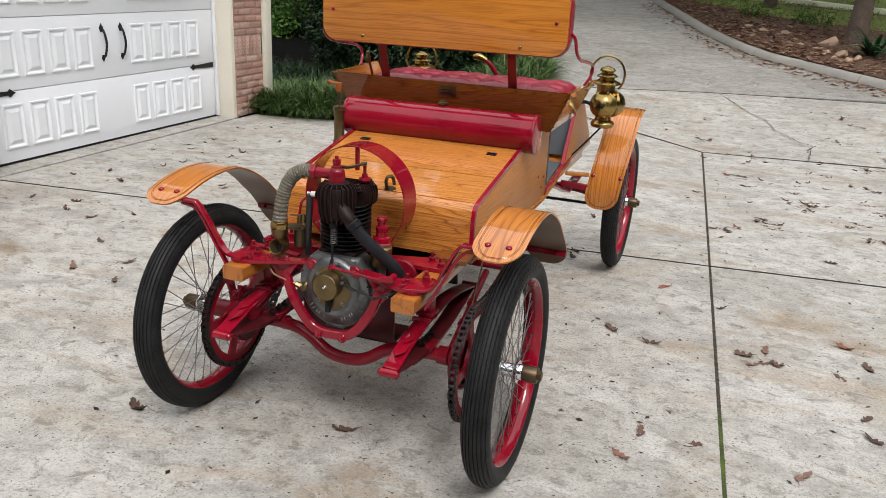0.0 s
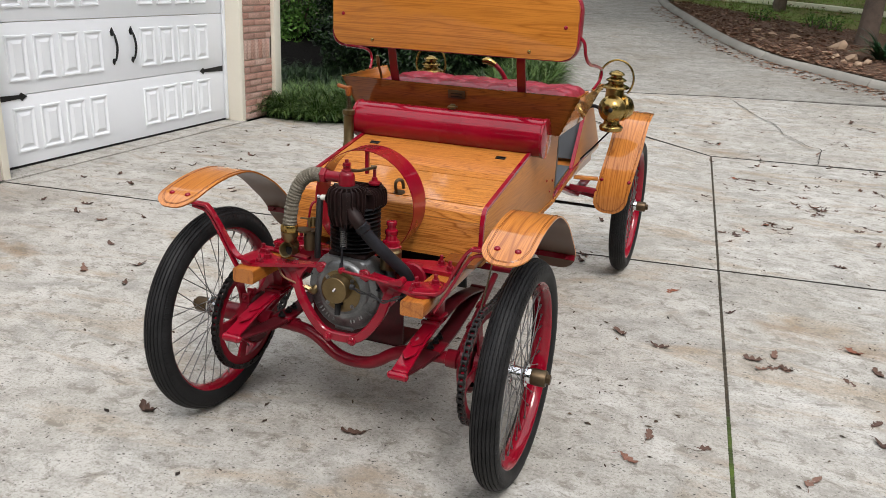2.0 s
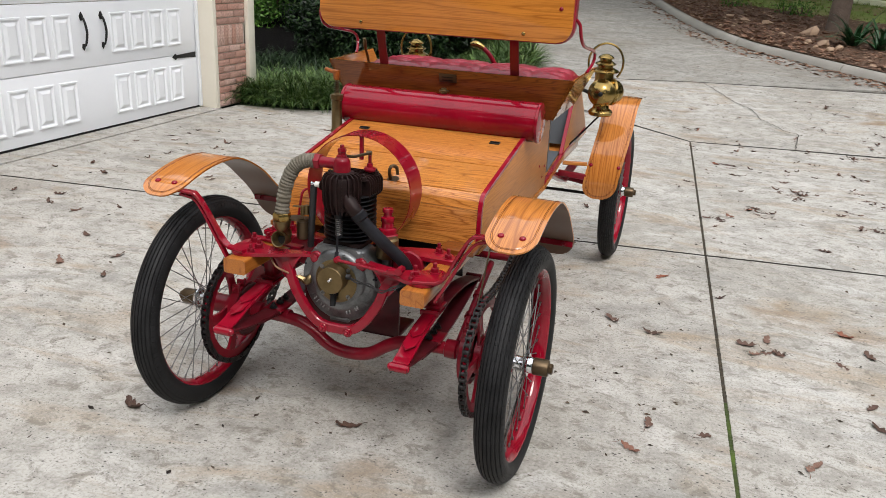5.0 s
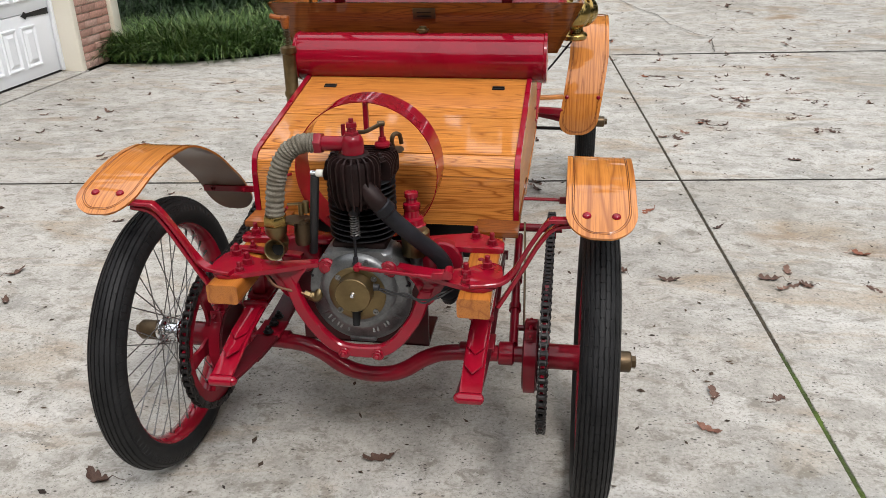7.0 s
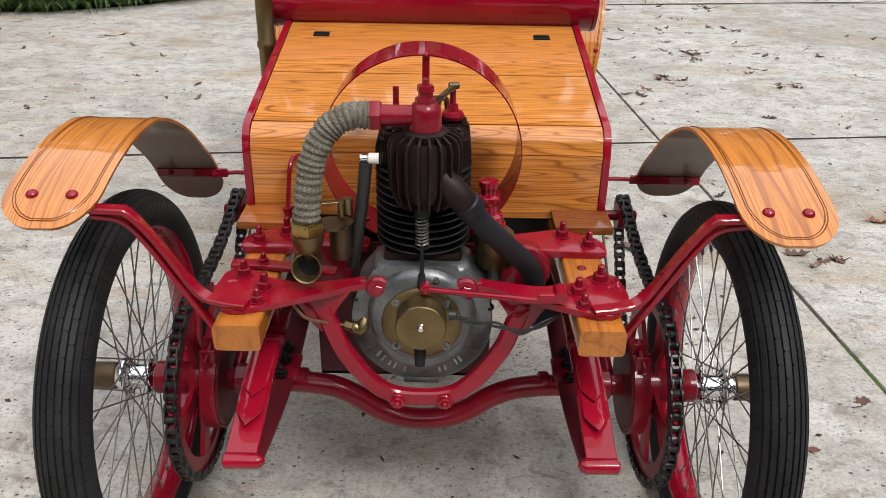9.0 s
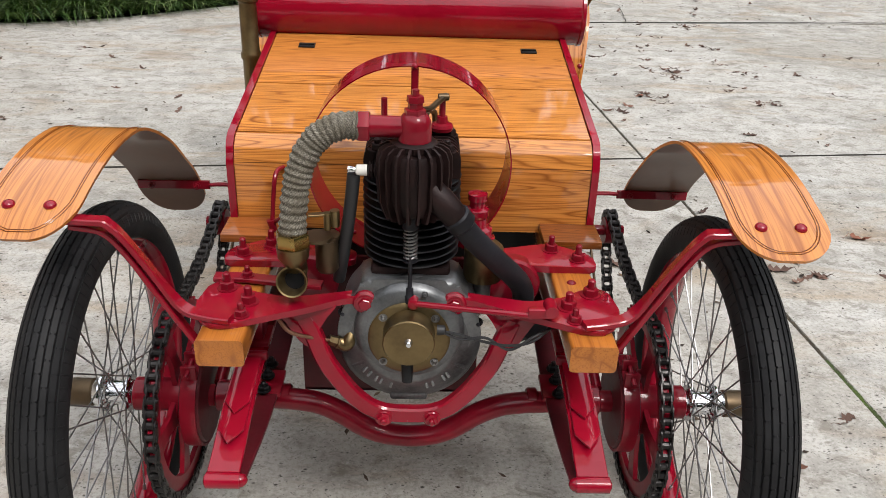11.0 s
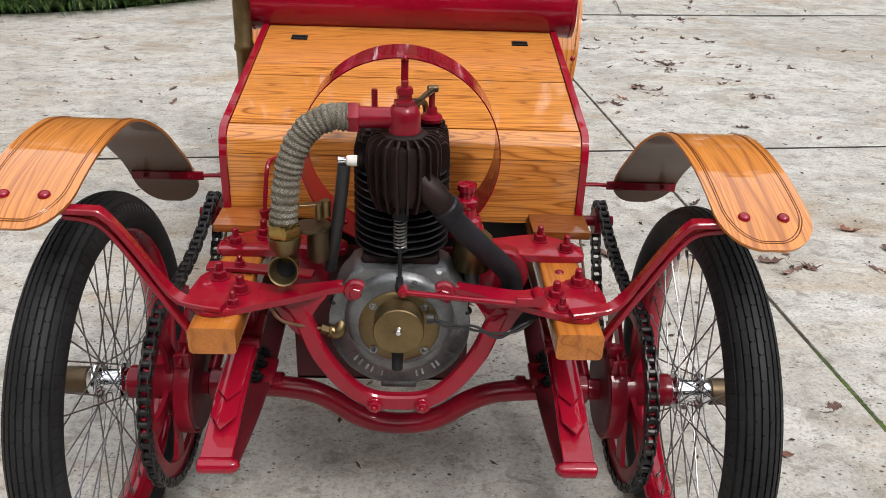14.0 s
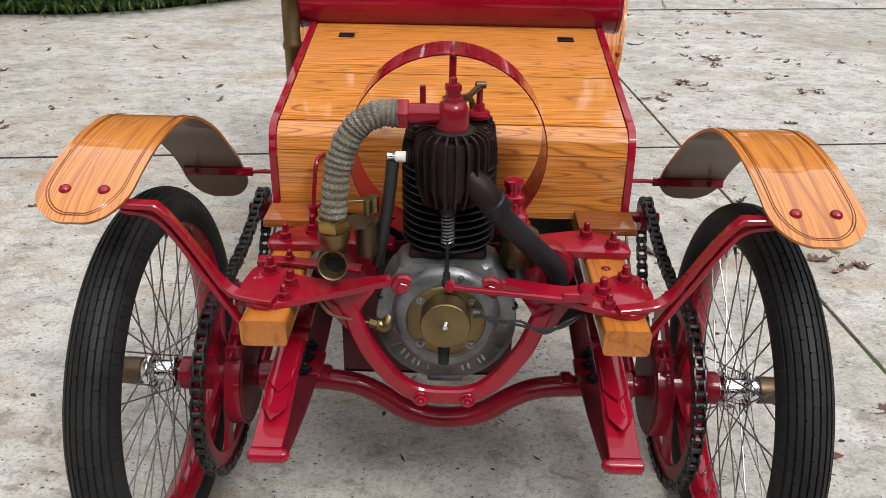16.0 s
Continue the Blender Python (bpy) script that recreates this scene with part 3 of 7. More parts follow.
def cap_mesh(outer):
    bm = B()
    lathe(bm, [(0.044, 0.024), (0.047, 0.0265), (0.088, 0.0265), (0.092, 0.024), (0.093, 0.02)], (0, 0, 0), (outer, 0, 0), 28)
    lathe(bm, [(0.093, 0.0165), (0.103, 0.0165), (0.105, 0.014)], (0, 0, 0), (outer, 0, 0), 6)
    return mesh_of("hub_cap", bm, BRASS_BROWN)


HUBS, CAPS = {o: hub_mesh(o) for o in (-1, 1)}, {o: cap_mesh(o) for o in (-1, 1)}


def wheel(side, y, turn, z):
    ob = new("wheel", RIM)
    ob.parent = car
    ob.matrix_basis = pose(side * WHEEL_X + 0.0055, y, z, turn)
    tagged(ob, "red wire-spoked wheel with a black ribbed tyre")
    piece("tyre", TYRE, ob)
    piece("hub", HUBS[side], ob)
    piece("hub_cap", CAPS[side], ob)
    for k in range(36):
        key = ((-1, 1)[k % 2], (-78, 78)[(k // 2) % 2])
        piece("spoke", SPOKES[key], ob, pose(0, 0, 0, 10 * k))
    return ob


wheel(-1, AXLE_Y, 7, 0.3595), wheel(1, AXLE_Y, 31, 0.3555)
wheel(-1, FRONT_Y, 13, 0.362), wheel(1, FRONT_Y, 52, 0.362)

# rear axle with its dropped middle
bm = B()
half = [(x, AXLE_Y * min(1.0, x / 0.35), z) for x, z in ((0.0, 0.278), (0.05, 0.283), (0.09, 0.300), (0.13, 0.328), (0.17, 0.347), (0.21, 0.354), (0.26, 0.356), (0.40, 0.357))]
tube(bm, curve([(-x, y, z) for x, y, z in half[:0:-1]] + half, 8), 0.021, 16)
axle = part("rear_axle", bm, RED_DULL, car, "dropped tubular axle in red paint")
for s in (-1, 1):
    bm = B()
    lathe(bm, [(0.225, 0.022), (0.228, 0.0248), (0.243, 0.0248), (0.246, 0.022)], (0, AXLE_Y, 0.356), (s, 0, 0), 20)
    part("collar", bm, RED_DULL, axle)
    bm = B()
    lathe(bm, [(0.325, 0.0235), (0.328, 0.030), (0.362, 0.030), (0.366, 0.024)], (0, AXLE_Y, 0.357), (s, 0, 0), 20)
    part("collar", bm, RED_DULL, axle)

# front axle
bm = B()
tube(bm, curve([(-0.50, FRONT_Y, 0.361), (-0.3, FRONT_Y, 0.40), (0, FRONT_Y, 0.41), (0.3, FRONT_Y, 0.40), (0.50, FRONT_Y, 0.361)], 8), 0.018, 14)
part("front_axle", bm, RED_DULL, car)
bm = B()
tube(bm, [(-0.46, FRONT_Y - 0.13, 0.36), (0.46, FRONT_Y - 0.13, 0.36)], 0.008, 10)
for s in (-1, 1):
    rod(bm, (s * 0.45, FRONT_Y - 0.135, 0.36), (s * 0.49, FRONT_Y, 0.361), 0.011)
part("steering_rod", bm, BLACK, car, "thin black steering rod")

# sprockets, drums and chains on both sides
SP_Y, SP_Z, SP_R, SM_Y, SM_Z, SM_R = AXLE_Y, HUB_Z, 0.187, 0.395, 0.545, 0.040


def sprocket_mesh(outer):
    bm = B()
    n = 150
    prof_o = [SP_R + (0.004 if (k % 3) == 0 else -0.005) for k in range(n)]

    def loop(r, x):
        return [(x, (r[k] if isinstance(r, list) else r) * math.cos(2 * math.pi * k / n), (r[k] if isinstance(r, list) else r) * math.sin(2 * math.pi * k / n)) for k in range(n)]

    rings(bm, [list(q) for q in zip(*[loop(prof_o, -0.004), loop(prof_o, 0.004), loop(SP_R - 0.036, 0.005), loop(SP_R - 0.036, -0.005)])], closed=True)
    for k in range(5):
        a = 2 * math.pi * k / 5 + 0.4
        c, s = math.cos(a), math.sin(a)
        slab(bm, [(c * r - s * w, s * r + c * w) for r, w in ((0.055, -0.024), (0.10, -0.013), (0.157, -0.021), (0.157, 0.021), (0.10, 0.013), (0.055, 0.024))], -0.0045, 0.0045, "x", 0.0015)
    lathe(bm, [(-0.010, 0.062), (0.010, 0.062)], (0, 0, 0), (1, 0, 0), 40)
    lathe(bm, [(0.0, 0.032), (0.086, 0.032), (0.090, 0.026)], (0, 0, 0), (outer, 0, 0), 28)
    return mesh_of("sprocket", bm, RED_DULL, 40)


def link_mesh(narrow):
    """One chain link lying along y, with its rollers or its outer plates."""
    bm = B()
    w = 0.0066 if narrow else 0.0092
    n = 6
    pitch = 0.0205
    out = []
    for e in (1, -1):
        out += [(e * pitch / 2 + 0.0088 * math.cos(radians(a)), 0.0088 * math.sin(radians(a))) for a in ([-90 + 180 * k / n for k in range(n + 1)] if e > 0 else [90 + 180 * k / n for k in range(n + 1)])]
    for s in (-1, 1):
        slab(bm, out, s * w - 0.0014, s * w + 0.0014, "x")
    for e in (-1, 1):
        if narrow:
            rod(bm, (-w, e * pitch / 2, 0), (w, e * pitch / 2, 0), 0.0072, seg=10)
        else:
            rod(bm, (-w - 0.003, e * pitch / 2, 0), (w + 0.003, e * pitch / 2, 0), 0.0038, seg=8)
    return mesh_of("link", bm, CHAIN_STEEL)


LINKS = [link_mesh(False), link_mesh(True)]


def chain_path():
    """The chain's loop as (y, z), pitch by pitch."""
    dy, dz = SM_Y - SP_Y, SM_Z - SP_Z
    d, base = math.hypot(dy, dz), math.atan2(dz, dy)
    off = math.acos((SP_R - SM_R) / d)
    line = []
    a0, a1 = base + off, base + 2 * math.pi - off
    line += [(SP_Y + SP_R * math.cos(a0 + (a1 - a0) * k / 120), SP_Z + SP_R * math.sin(a0 + (a1 - a0) * k / 120)) for k in range(121)]
    b0, b1 = base - off, base + off

    def slack(p, q, drop):
        """A hanging run between two points."""
        return [(p[0] + (q[0] - p[0]) * k / 16, p[1] + (q[1] - p[1]) * k / 16 - drop * 4 * (k / 16) * (1 - k / 16)) for k in range(1, 16)]

    line += slack(line[-1], (SM_Y + SM_R * math.cos(b0), SM_Z + SM_R * math.sin(b0)), 0.014)
    line += [(SM_Y + SM_R * math.cos(b0 + (b1 - b0) * k / 30), SM_Z + SM_R * math.sin(b0 + (b1 - b0) * k / 30)) for k in range(31)]
    line += slack(line[-1], line[0], 0.026)
    line.append(line[0])
    total = sum(math.dist(a, b) for a, b in zip(line, line[1:]))
    count = 2 * round(total / 0.0205 / 2)
    out, want, gone = [], 0.0, 0.0
    for a, b in zip(line, line[1:]):
        step = math.dist(a, b)
        while want <= gone + step and len(out) < count:
            t = (want - gone) / max(step, 1e-9)
            out.append((a[0] + (b[0] - a[0]) * t, a[1] + (b[1] - a[1]) * t))
            want += total / count
        gone += step
    return out


CHAIN_X = {-1: 0.430, 1: 0.441}
for s in (-1, 1):
    CH_X = CHAIN_X[s]
    me = sprocket_mesh(s)
    ob = piece("sprocket", me, car, pose(s * CH_X, SP_Y, SP_Z, 12))
    tagged(ob, "large red five-armed chain sprocket")
    bm = B()
    lathe(bm, [(-0.014, 0.02), (-0.014, 0.03), (0.014, 0.03), (0.014, 0.02)], (s * CH_X, SM_Y, SM_Z), (1, 0, 0), 18)
    rod(bm, (s * (CH_X - 0.16), SM_Y, SM_Z), (s * (CH_X + 0.03), SM_Y, SM_Z), 0.012)
    small = part("drive_sprocket", bm, RED_DULL, car, "small drive sprocket on the countershaft")
    # brake drum and band inboard of the sprocket
    bm = B()
    lathe(bm, [(0.0, 0.02), (0.0, 0.086), (0.006, 0.09), (0.034, 0.09), (0.036, 0.086), (0.036, 0.076), (0.008, 0.074), (0.008, 0.02)], (s * (CH_X - 0.052), AXLE_Y, HUB_Z), (s, 0, 0), 44)
    drum = part("brake_drum", bm, RED_OILY_SHADE, car, "red brake drum with a steel band")
    bm = B()
    lp = []
    for k in range(49):
        a = radians(78 + 324 * k / 48)
        lp.append([(s * (CH_X - 0.052) + s * x, AXLE_Y + r * math.cos(a), HUB_Z + r * math.sin(a)) for x, r in ((0.004, 0.091), (0.032, 0.091), (0.032, 0.0955), (0.004, 0.0955))])
    rings(bm, lp)
    box(bm, (s * (CH_X - 0.034), AXLE_Y - 0.055, HUB_Z + 0.088), (0.028, 0.008, 0.03), 0.002)
    box(bm, (s * (CH_X - 0.034), AXLE_Y - 0.025, HUB_Z + 0.098), (0.028, 0.008, 0.03), 0.002)
    rod(bm, (s * (CH_X - 0.034), AXLE_Y - 0.075, HUB_Z + 0.09), (s * (CH_X - 0.034), AXLE_Y, HUB_Z + 0.104), 0.0045)
    part("brake_band", bm, RED_DULL, drum)
    # the chain
    bm = B()
    path = chain_path()
    box(bm, (s * CH_X, path[0][0], path[0][1]), (0.004, 0.004, 0.004))
    chain = part("drive_chain", bm, CHAIN_STEEL, car, "oily black roller chain")
    for k, (a, b) in enumerate(zip(path, path[1:] + path[:1])):
        ang = math.degrees(math.atan2(b[1] - a[1], b[0] - a[0]))
        piece("link", LINKS[k % 2], chain, pose(s * CH_X, (a[0] + b[0]) / 2, (a[1] + b[1]) / 2, ang))

# long oak side rails
for s in (-1, 1):
    bm = B()
    slab(bm, rounded(0.251, 0.578, 0.325, 0.625, 0.007, 3), -0.204, 2.2, "y")
    if s < 0:
        bmesh.ops.scale(bm, vec=(-1, 1, 1), verts=bm.verts)
    rail = part("side_rail", bm, OAK_Y, car, "long varnished oak frame rail")
    if s > 0:
        part("screw", dome(B(), (0.283, 0.0, 0.625), (0, 0, 1), 0.0085, 0.004), RED_DULL, rail)

# platform, side panels and hood
bm = B()
for y0, y1, z0, z1 in ((0.55, 1.2, 0.605, 0.605), (1.2, 1.6, 0.605, 0.66), (1.6, 2.2, 0.66, 0.68)):
    slab(bm, [(y0, z0 - 0.02), (y1, z1 - 0.02), (y1, z1), (y0, z0)], -0.36, 0.36, "x")
part("floor_board", bm, OAK_X, car, "varnished oak floor platform")
bm = B()
slab(bm, [(1.16, 0.607), (1.6, 0.665), (1.6, 0.671), (1.16, 0.613)], -0.335, 0.335, "x")
part("floor_mat", bm, DARK_FLOOR, car, "dark slate-coloured floor covering")
SIDE = [(0.216, 0.606), (1.2, 0.606), (1.2, 0.97), (0.88, 0.965), (0.757, 0.889), (0.256, 0.798), (0.228, 0.783), (0.216, 0.75)]
for s in (-1, 1):
    bm = B()
    slab(bm, SIDE, s * 0.342, s * 0.357, "x", 0.002)
    panel = part("side_panel", bm, OAK_PANEL, car, "varnished oak body side panel")
    for y, z in ((1.05, 0.72), (1.12, 0.66), (1.13, 0.90), (1.15, 0.70)):
        part("rivet", dome(B(), (s * 0.357, y, z), (s, 0, 0), 0.006, 0.004), RED, panel)
    # low red sill beside the footwell
    bm = B()
    bar(bm, [(s * 0.352, 1.2, 0.612), (s * 0.352, 1.6, 0.667), (s * 0.352, 2.18, 0.69)], 0.016, 0.014)
    part("sill_trim", bm, RED, car, "red painted sill edging")

PROFILE = [(0.757, 0.893), (0.47, 0.8413), (0.252, 0.802), (0.236, 0.796), (0.223, 0.783), (0.215, 0.755), (0.212, 0.69), (0.211, 0.622)]


def hood_strip(points, x0, x1, thick, material, name, parent, label=""):
    """A board bent along rows of (y, z), thick inwards."""
    p = [Vector((0, y, z)) for y, z in points]
    loops = []
    for i, q in enumerate(p):
        t = (p[min(i + 1, len(p) - 1)] - p[max(i - 1, 0)]).normalized()
        n = Vector((0, t.z, -t.y))
        if n.z < 0 and n.y > 0:
            n = -n
        loops.append([(x0, *(q)[1:]), (x1, *(q)[1:]), (x1, *(q - n * thick)[1:]), (x0, *(q - n * thick)[1:])])
    bm = rings(B(), loops)
    bmesh.ops.bevel(bm, geom=[e for e in bm.edges if e.calc_face_angle(0) > 0.9], offset=0.0018, segments=1, affect="EDGES")
    return part(name, bm, material, parent, label)


hood = new("hood")
hood.parent = car
tagged(hood, "sloping engine deck of varnished oak planks")


def along(a, b):
    """Points of the hood's outline between two heights."""
    pts = []
    for (y0, z0), (y1, z1) in zip(PROFILE, PROFILE[1:]):
        hi, lo = min(a, z0), max(b, z1)
        if hi > lo + 1e-6:
            for k in range(6):
                z = hi + (lo - hi) * k / 5
                q = (y0 + (y1 - y0) * (z - z0) / (z1 - z0), z)
                if not pts or math.dist(q, pts[-1]) > 1e-4:
                    pts.append(q)
    return pts


for top, low in ((0.8935, 0.8418), (0.8411, 0.8031), (0.8022, 0.7556), (0.7544, 0.6215)):
    hood_strip(along(top, low), -0.343, 0.343, 0.018, OAK_X, "plank", hood)
for s in (-1, 1):
    a, b = sorted((s * 0.3445, s * 0.3585))
    up = [(y - 0.003 if z < 0.78 else y, z + (0.005 if z > 0.78 else 0)) for y, z in along(0.90, 0.61)]
    hood_strip(up, a, b, 0.012, RED, "edge_trim", hood, "red painted edging strip")
    bm = B()
    box(bm, (0, 0, 0), (0.038, 0.024, 0.003), 0.0008)
    rod(bm, (-0.017, 0, 0.002), (0.017, 0, 0.002), 0.0028, seg=8)
    hinge = part("hinge", bm, BLACK, hood, "small dark butt hinge")
    hinge.matrix_basis = pose(s * 0.262, 0.672, 0.8795, 10.3)

# ledge between deck and rear frame; shade is in its colour, deeper right
for s in (-1, 1):
    bm = B()
    box(bm, (s * 0.306, 0.34, 0.634), (0.112, 0.42, 0.016), 0.002)
    part("deck_ledge", bm, OAK_MID if s < 0 else OAK_DARK_SHADED, car, "thin oak ledge under the engine deck")
# Upright black sheet added to stand for the shade beneath the deck.
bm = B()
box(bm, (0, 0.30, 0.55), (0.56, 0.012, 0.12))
part("bulkhead", bm, BLACK, car, "black sheet standing for the shade under the deck")

# red fuel tank across the body
bm = B()
lathe(bm, [(-0.398, 0.0), (-0.398, 0.070), (-0.396, 0.076), (-0.388, 0.077), (-0.385, 0.0745), (0.390, 0.0745), (0.393, 0.077), (0.401, 0.076), (0.403, 0.070), (0.403, 0.0)], (0, 0.797, 0.946), (1, 0, 0), 48)
tank = part("fuel_tank", bm, RED, car, "glossy red cylindrical fuel tank")
bm = B()
lathe(bm, [(-0.004, 0.012), (0.004, 0.012), (0.006, 0.02), (0.012, 0.02), (0.014, 0.012), (0.02, 0.011), (0.021, 0.004)], (0.012, 0.80, 1.020), (0, 0, 1), 20)
part("filler_cap", bm, BRASS_OLD, tank)

# seat box
bm = B()
pts_b, pts_t = [(-0.43, 0.884, 0.945), (0.43, 0.884, 0.945)], [(0.506, 0.846, 1.104), (-0.506, 0.846, 1.104)]
v = [bm.verts.new(p) for p in pts_b + pts_t] + [bm.verts.new((x, y + 0.016, z)) for x, y, z in pts_b + pts_t]
for f in ((0, 1, 2, 3), (7, 6, 5, 4), (0, 4, 5, 1), (1, 5, 6, 2), (2, 6, 7, 3), (3, 7, 4, 0)):
    bm.faces.new([v[i] for i in f])
# The riser is the same oak, its shaded face painted into the colour.
seat = part("seat_riser", bm, OAK_DARK_SHADED, car, "flared oak seat back board with shade in its colour")
bm = B()
box(bm, (0.0, 0, 0), (0.072, 0.003, 0.034), 0.001)
plate = part("name_plate", bm, BRASS_BROWN, seat, "small browned brass plate")
plate.matrix_basis = pose(0.008, 0.8485, 1.072, 13.4)
for zz in (-0.008, 0.004):
    line = part("plate_line", box(B(), (0, -0.0022, zz), (0.046, 0.0012, 0.0035)), BLACK, seat)
    line.matrix_basis = pose(0.008, 0.8485, 1.072, 13.4)
for s in (-1, 1):
    bm = B()
    q = [(s * 0.43, 0.884, 0.945), (s * 0.506, 0.846, 1.104), (s * 0.515, 1.28, 1.112), (s * 0.44, 1.28, 0.955)]
    v = [bm.verts.new(p) for p in q] + [bm.verts.new((x - s * 0.014, y, z)) for x, y, z in q]
    for f in ((0, 1, 2, 3), (7, 6, 5, 4), (0, 4, 5, 1), (1, 5, 6, 2), (2, 6, 7, 3), (3, 7, 4, 0)):
        bm.faces.new([v[i] for i in f])
    wing = part("seat_wing", bm, OAK_Y, car, "flared oak side board of the seat")
    for k in range(5):
        p = Vector(q[0]).lerp(Vector(q[1]), 0.12 + 0.19 * k)
        part("screw", dome(B(), (p.x + s * 0.001, p.y + 0.012, p.z), (s, 0, -0.4), 0.0035, 0.002), BLACK, wing)
bm = B()
box(bm, (0, 1.085, 0.958), (0.80, 0.36, 0.02), 0.003)
part("seat_board", bm, OAK_X, car)
bm = B()
box(bm, (0, 1.25, 0.80), (0.7, 0.02, 0.30), 0.003)
part("seat_front_panel", bm, DARK_FLOOR, car)

# tufted cushion
bm = B()
nx, ny = 60, 26
grid = []
for j in range(ny + 1):
    row = []
    for i in range(nx + 1):
        u, w = i / nx, j / ny
        x, y = -0.395 + 0.85 * u, 0.915 + 0.355 * w
        edge = min(u * 0.85, (1 - u) * 0.85, w * 0.355, (1 - w) * 0.355)
        z = 1.048 + 0.060 * math.sin(0.5 * math.pi * min(1.0, max(edge, 0) / 0.06)) ** 0.6
        tx, ty = (u * 8) % 1 - 0.5, (w * 3 + 0.5 * (int(u * 8) % 2)) % 1 - 0.5
        z -= 0.016 * math.exp(-(tx * tx + ty * ty) * 26) + 0.006 * math.exp(-min(abs(tx), abs(ty)) ** 2 * 260)
        row.append(bm.verts.new((x, y, z)))
    grid.append(row)
for j in range(ny):
    for i in range(nx):
        bm.faces.new((grid[j][i], grid[j][i + 1], grid[j + 1][i + 1], grid[j + 1][i]))
low = bmesh.ops.extrude_edge_only(bm, edges=[e for e in bm.edges if e.is_boundary])
for g in low["geom"]:
    if isinstance(g, bmesh.types.BMVert):
        g.co.z = 0.97
        g.co.x *= 0.97
part("seat_cushion", bm, LEATHER, car, "buttoned red leather seat cushion", angle=70)

# backrest on two posts
bm = B()
slab(bm, rounded(-0.492, 1.243, 0.492, 1.478, 0.055), 0.750, 0.766, "y", 0.003)
back = part("backrest", bm, OAK_FINE, car, "long oak backrest board with round corners")
bm = B()
slab(bm, rounded(-0.497, 1.238, 0.497, 1.483, 0.06), 0.766, 0.815, "y", 0.012)
part("backrest_pad", bm, LEATHER, back, "red leather backrest padding")
for x, z in ((0.448, 1.36), (0.319, 1.267), (0.319, 1.455)):
    for s in (-1, 1):
        part("carriage_bolt", dome(B(), (s * x, 0.75, z), (0, -1, 0), 0.0075, 0.005), RED if x > 0.4 else BRASS, back)
for s in (-1, 1):
    bm = B()
    bar(bm, curve([(s * 0.269, 0.905, 0.96), (s * 0.269, 0.885, 1.06), (s * 0.269, 0.85, 1.16), (s * 0.269, 0.822, 1.26), (s * 0.269, 0.822, 1.40)], 4), 0.034, 0.009, (0, -1, 0))
    part("backrest_post", bm, RED_DULL, car, "flat red steel backrest post")
    bm = B()
    tube(bm, curve([(s * 0.485, 0.79, 1.335), (s * 0.510, 0.795, 1.31), (s * 0.517, 0.81, 1.265), (s * 0.52, 0.85, 1.238), (s * 0.52, 0.91, 1.223), (s * 0.52, 1.02, 1.208), (s * 0.522, 1.11, 1.193), (s * 0.522, 1.15, 1.172), (s * 0.516, 1.148, 1.140), (s * 0.502, 1.105, 1.108)], 7), 0.0062, 10)
    part("arm_rail", bm, RED, car, "thin curled red arm rail")

# dash with side cheeks
for s in (-1, 1):
    bm = B()
    slab(bm, [(1.58, 0.67), (2.19, 0.69), (2.16, 0.73), (1.86, 0.99), (1.82, 0.99)], s * 0.342, s * 0.357, "x", 0.002)
    cheek = part("dash_cheek", bm, OAK_PANEL, car, "varnished triangular footwell side board")
    bm = B()
    bar(bm, [(s * 0.35, 1.56, 0.668), (s * 0.35, 1.815, 0.993), (s * 0.35, 1.86, 0.997)], 0.018, 0.008)
    part("cheek_trim", bm, RED, cheek)
bm = B()
slab(bm, [(2.2, 0.69), (2.215, 0.70), (1.875, 1.0), (1.86, 0.99)], -0.342, 0.342, "x", 0.002)
part("dash_board", bm, OAK_X, car, "sloping oak toe board")
bm = B()
slab(bm, [(1.70, 0.685), (1.708, 0.685), (1.80, 0.97), (1.792, 0.97)], -0.334, 0.334, "x")
part("dash_panel", bm, DARK_FLOOR, car, "dark slate-coloured dash panel")
for s in (-1, 1):
    bm = B()
    slab(bm, [(1.62, 0.685), (2.18, 0.70), (1.85, 0.975), (1.83, 0.975)], s * 0.341 - s * 0.003, s * 0.341, "x")
    part("cheek_lining", bm, DARK_FLOOR, car)

# tiller
bm = B()
tube(bm, curve([(0.03, 1.75, 0.70), (0.03, 1.62, 0.92), (0.02, 1.53, 1.03), (-0.01, 1.50, 1.10), (-0.05, 1.49, 1.14)], 6), 0.011, 12)
tiller = part("steering_tiller", bm, RED_DULL, car, "red steering tiller with a brass knob")
bm = B()
tube(bm, curve([(-0.04, 1.492, 1.132), (-0.075, 1.487, 1.148), (-0.10, 1.485, 1.145)], 6), lambda t: 0.013 + 0.004 * math.sin(t * 3.1), 12)
part("tiller_grip", bm, BRASS, tiller)


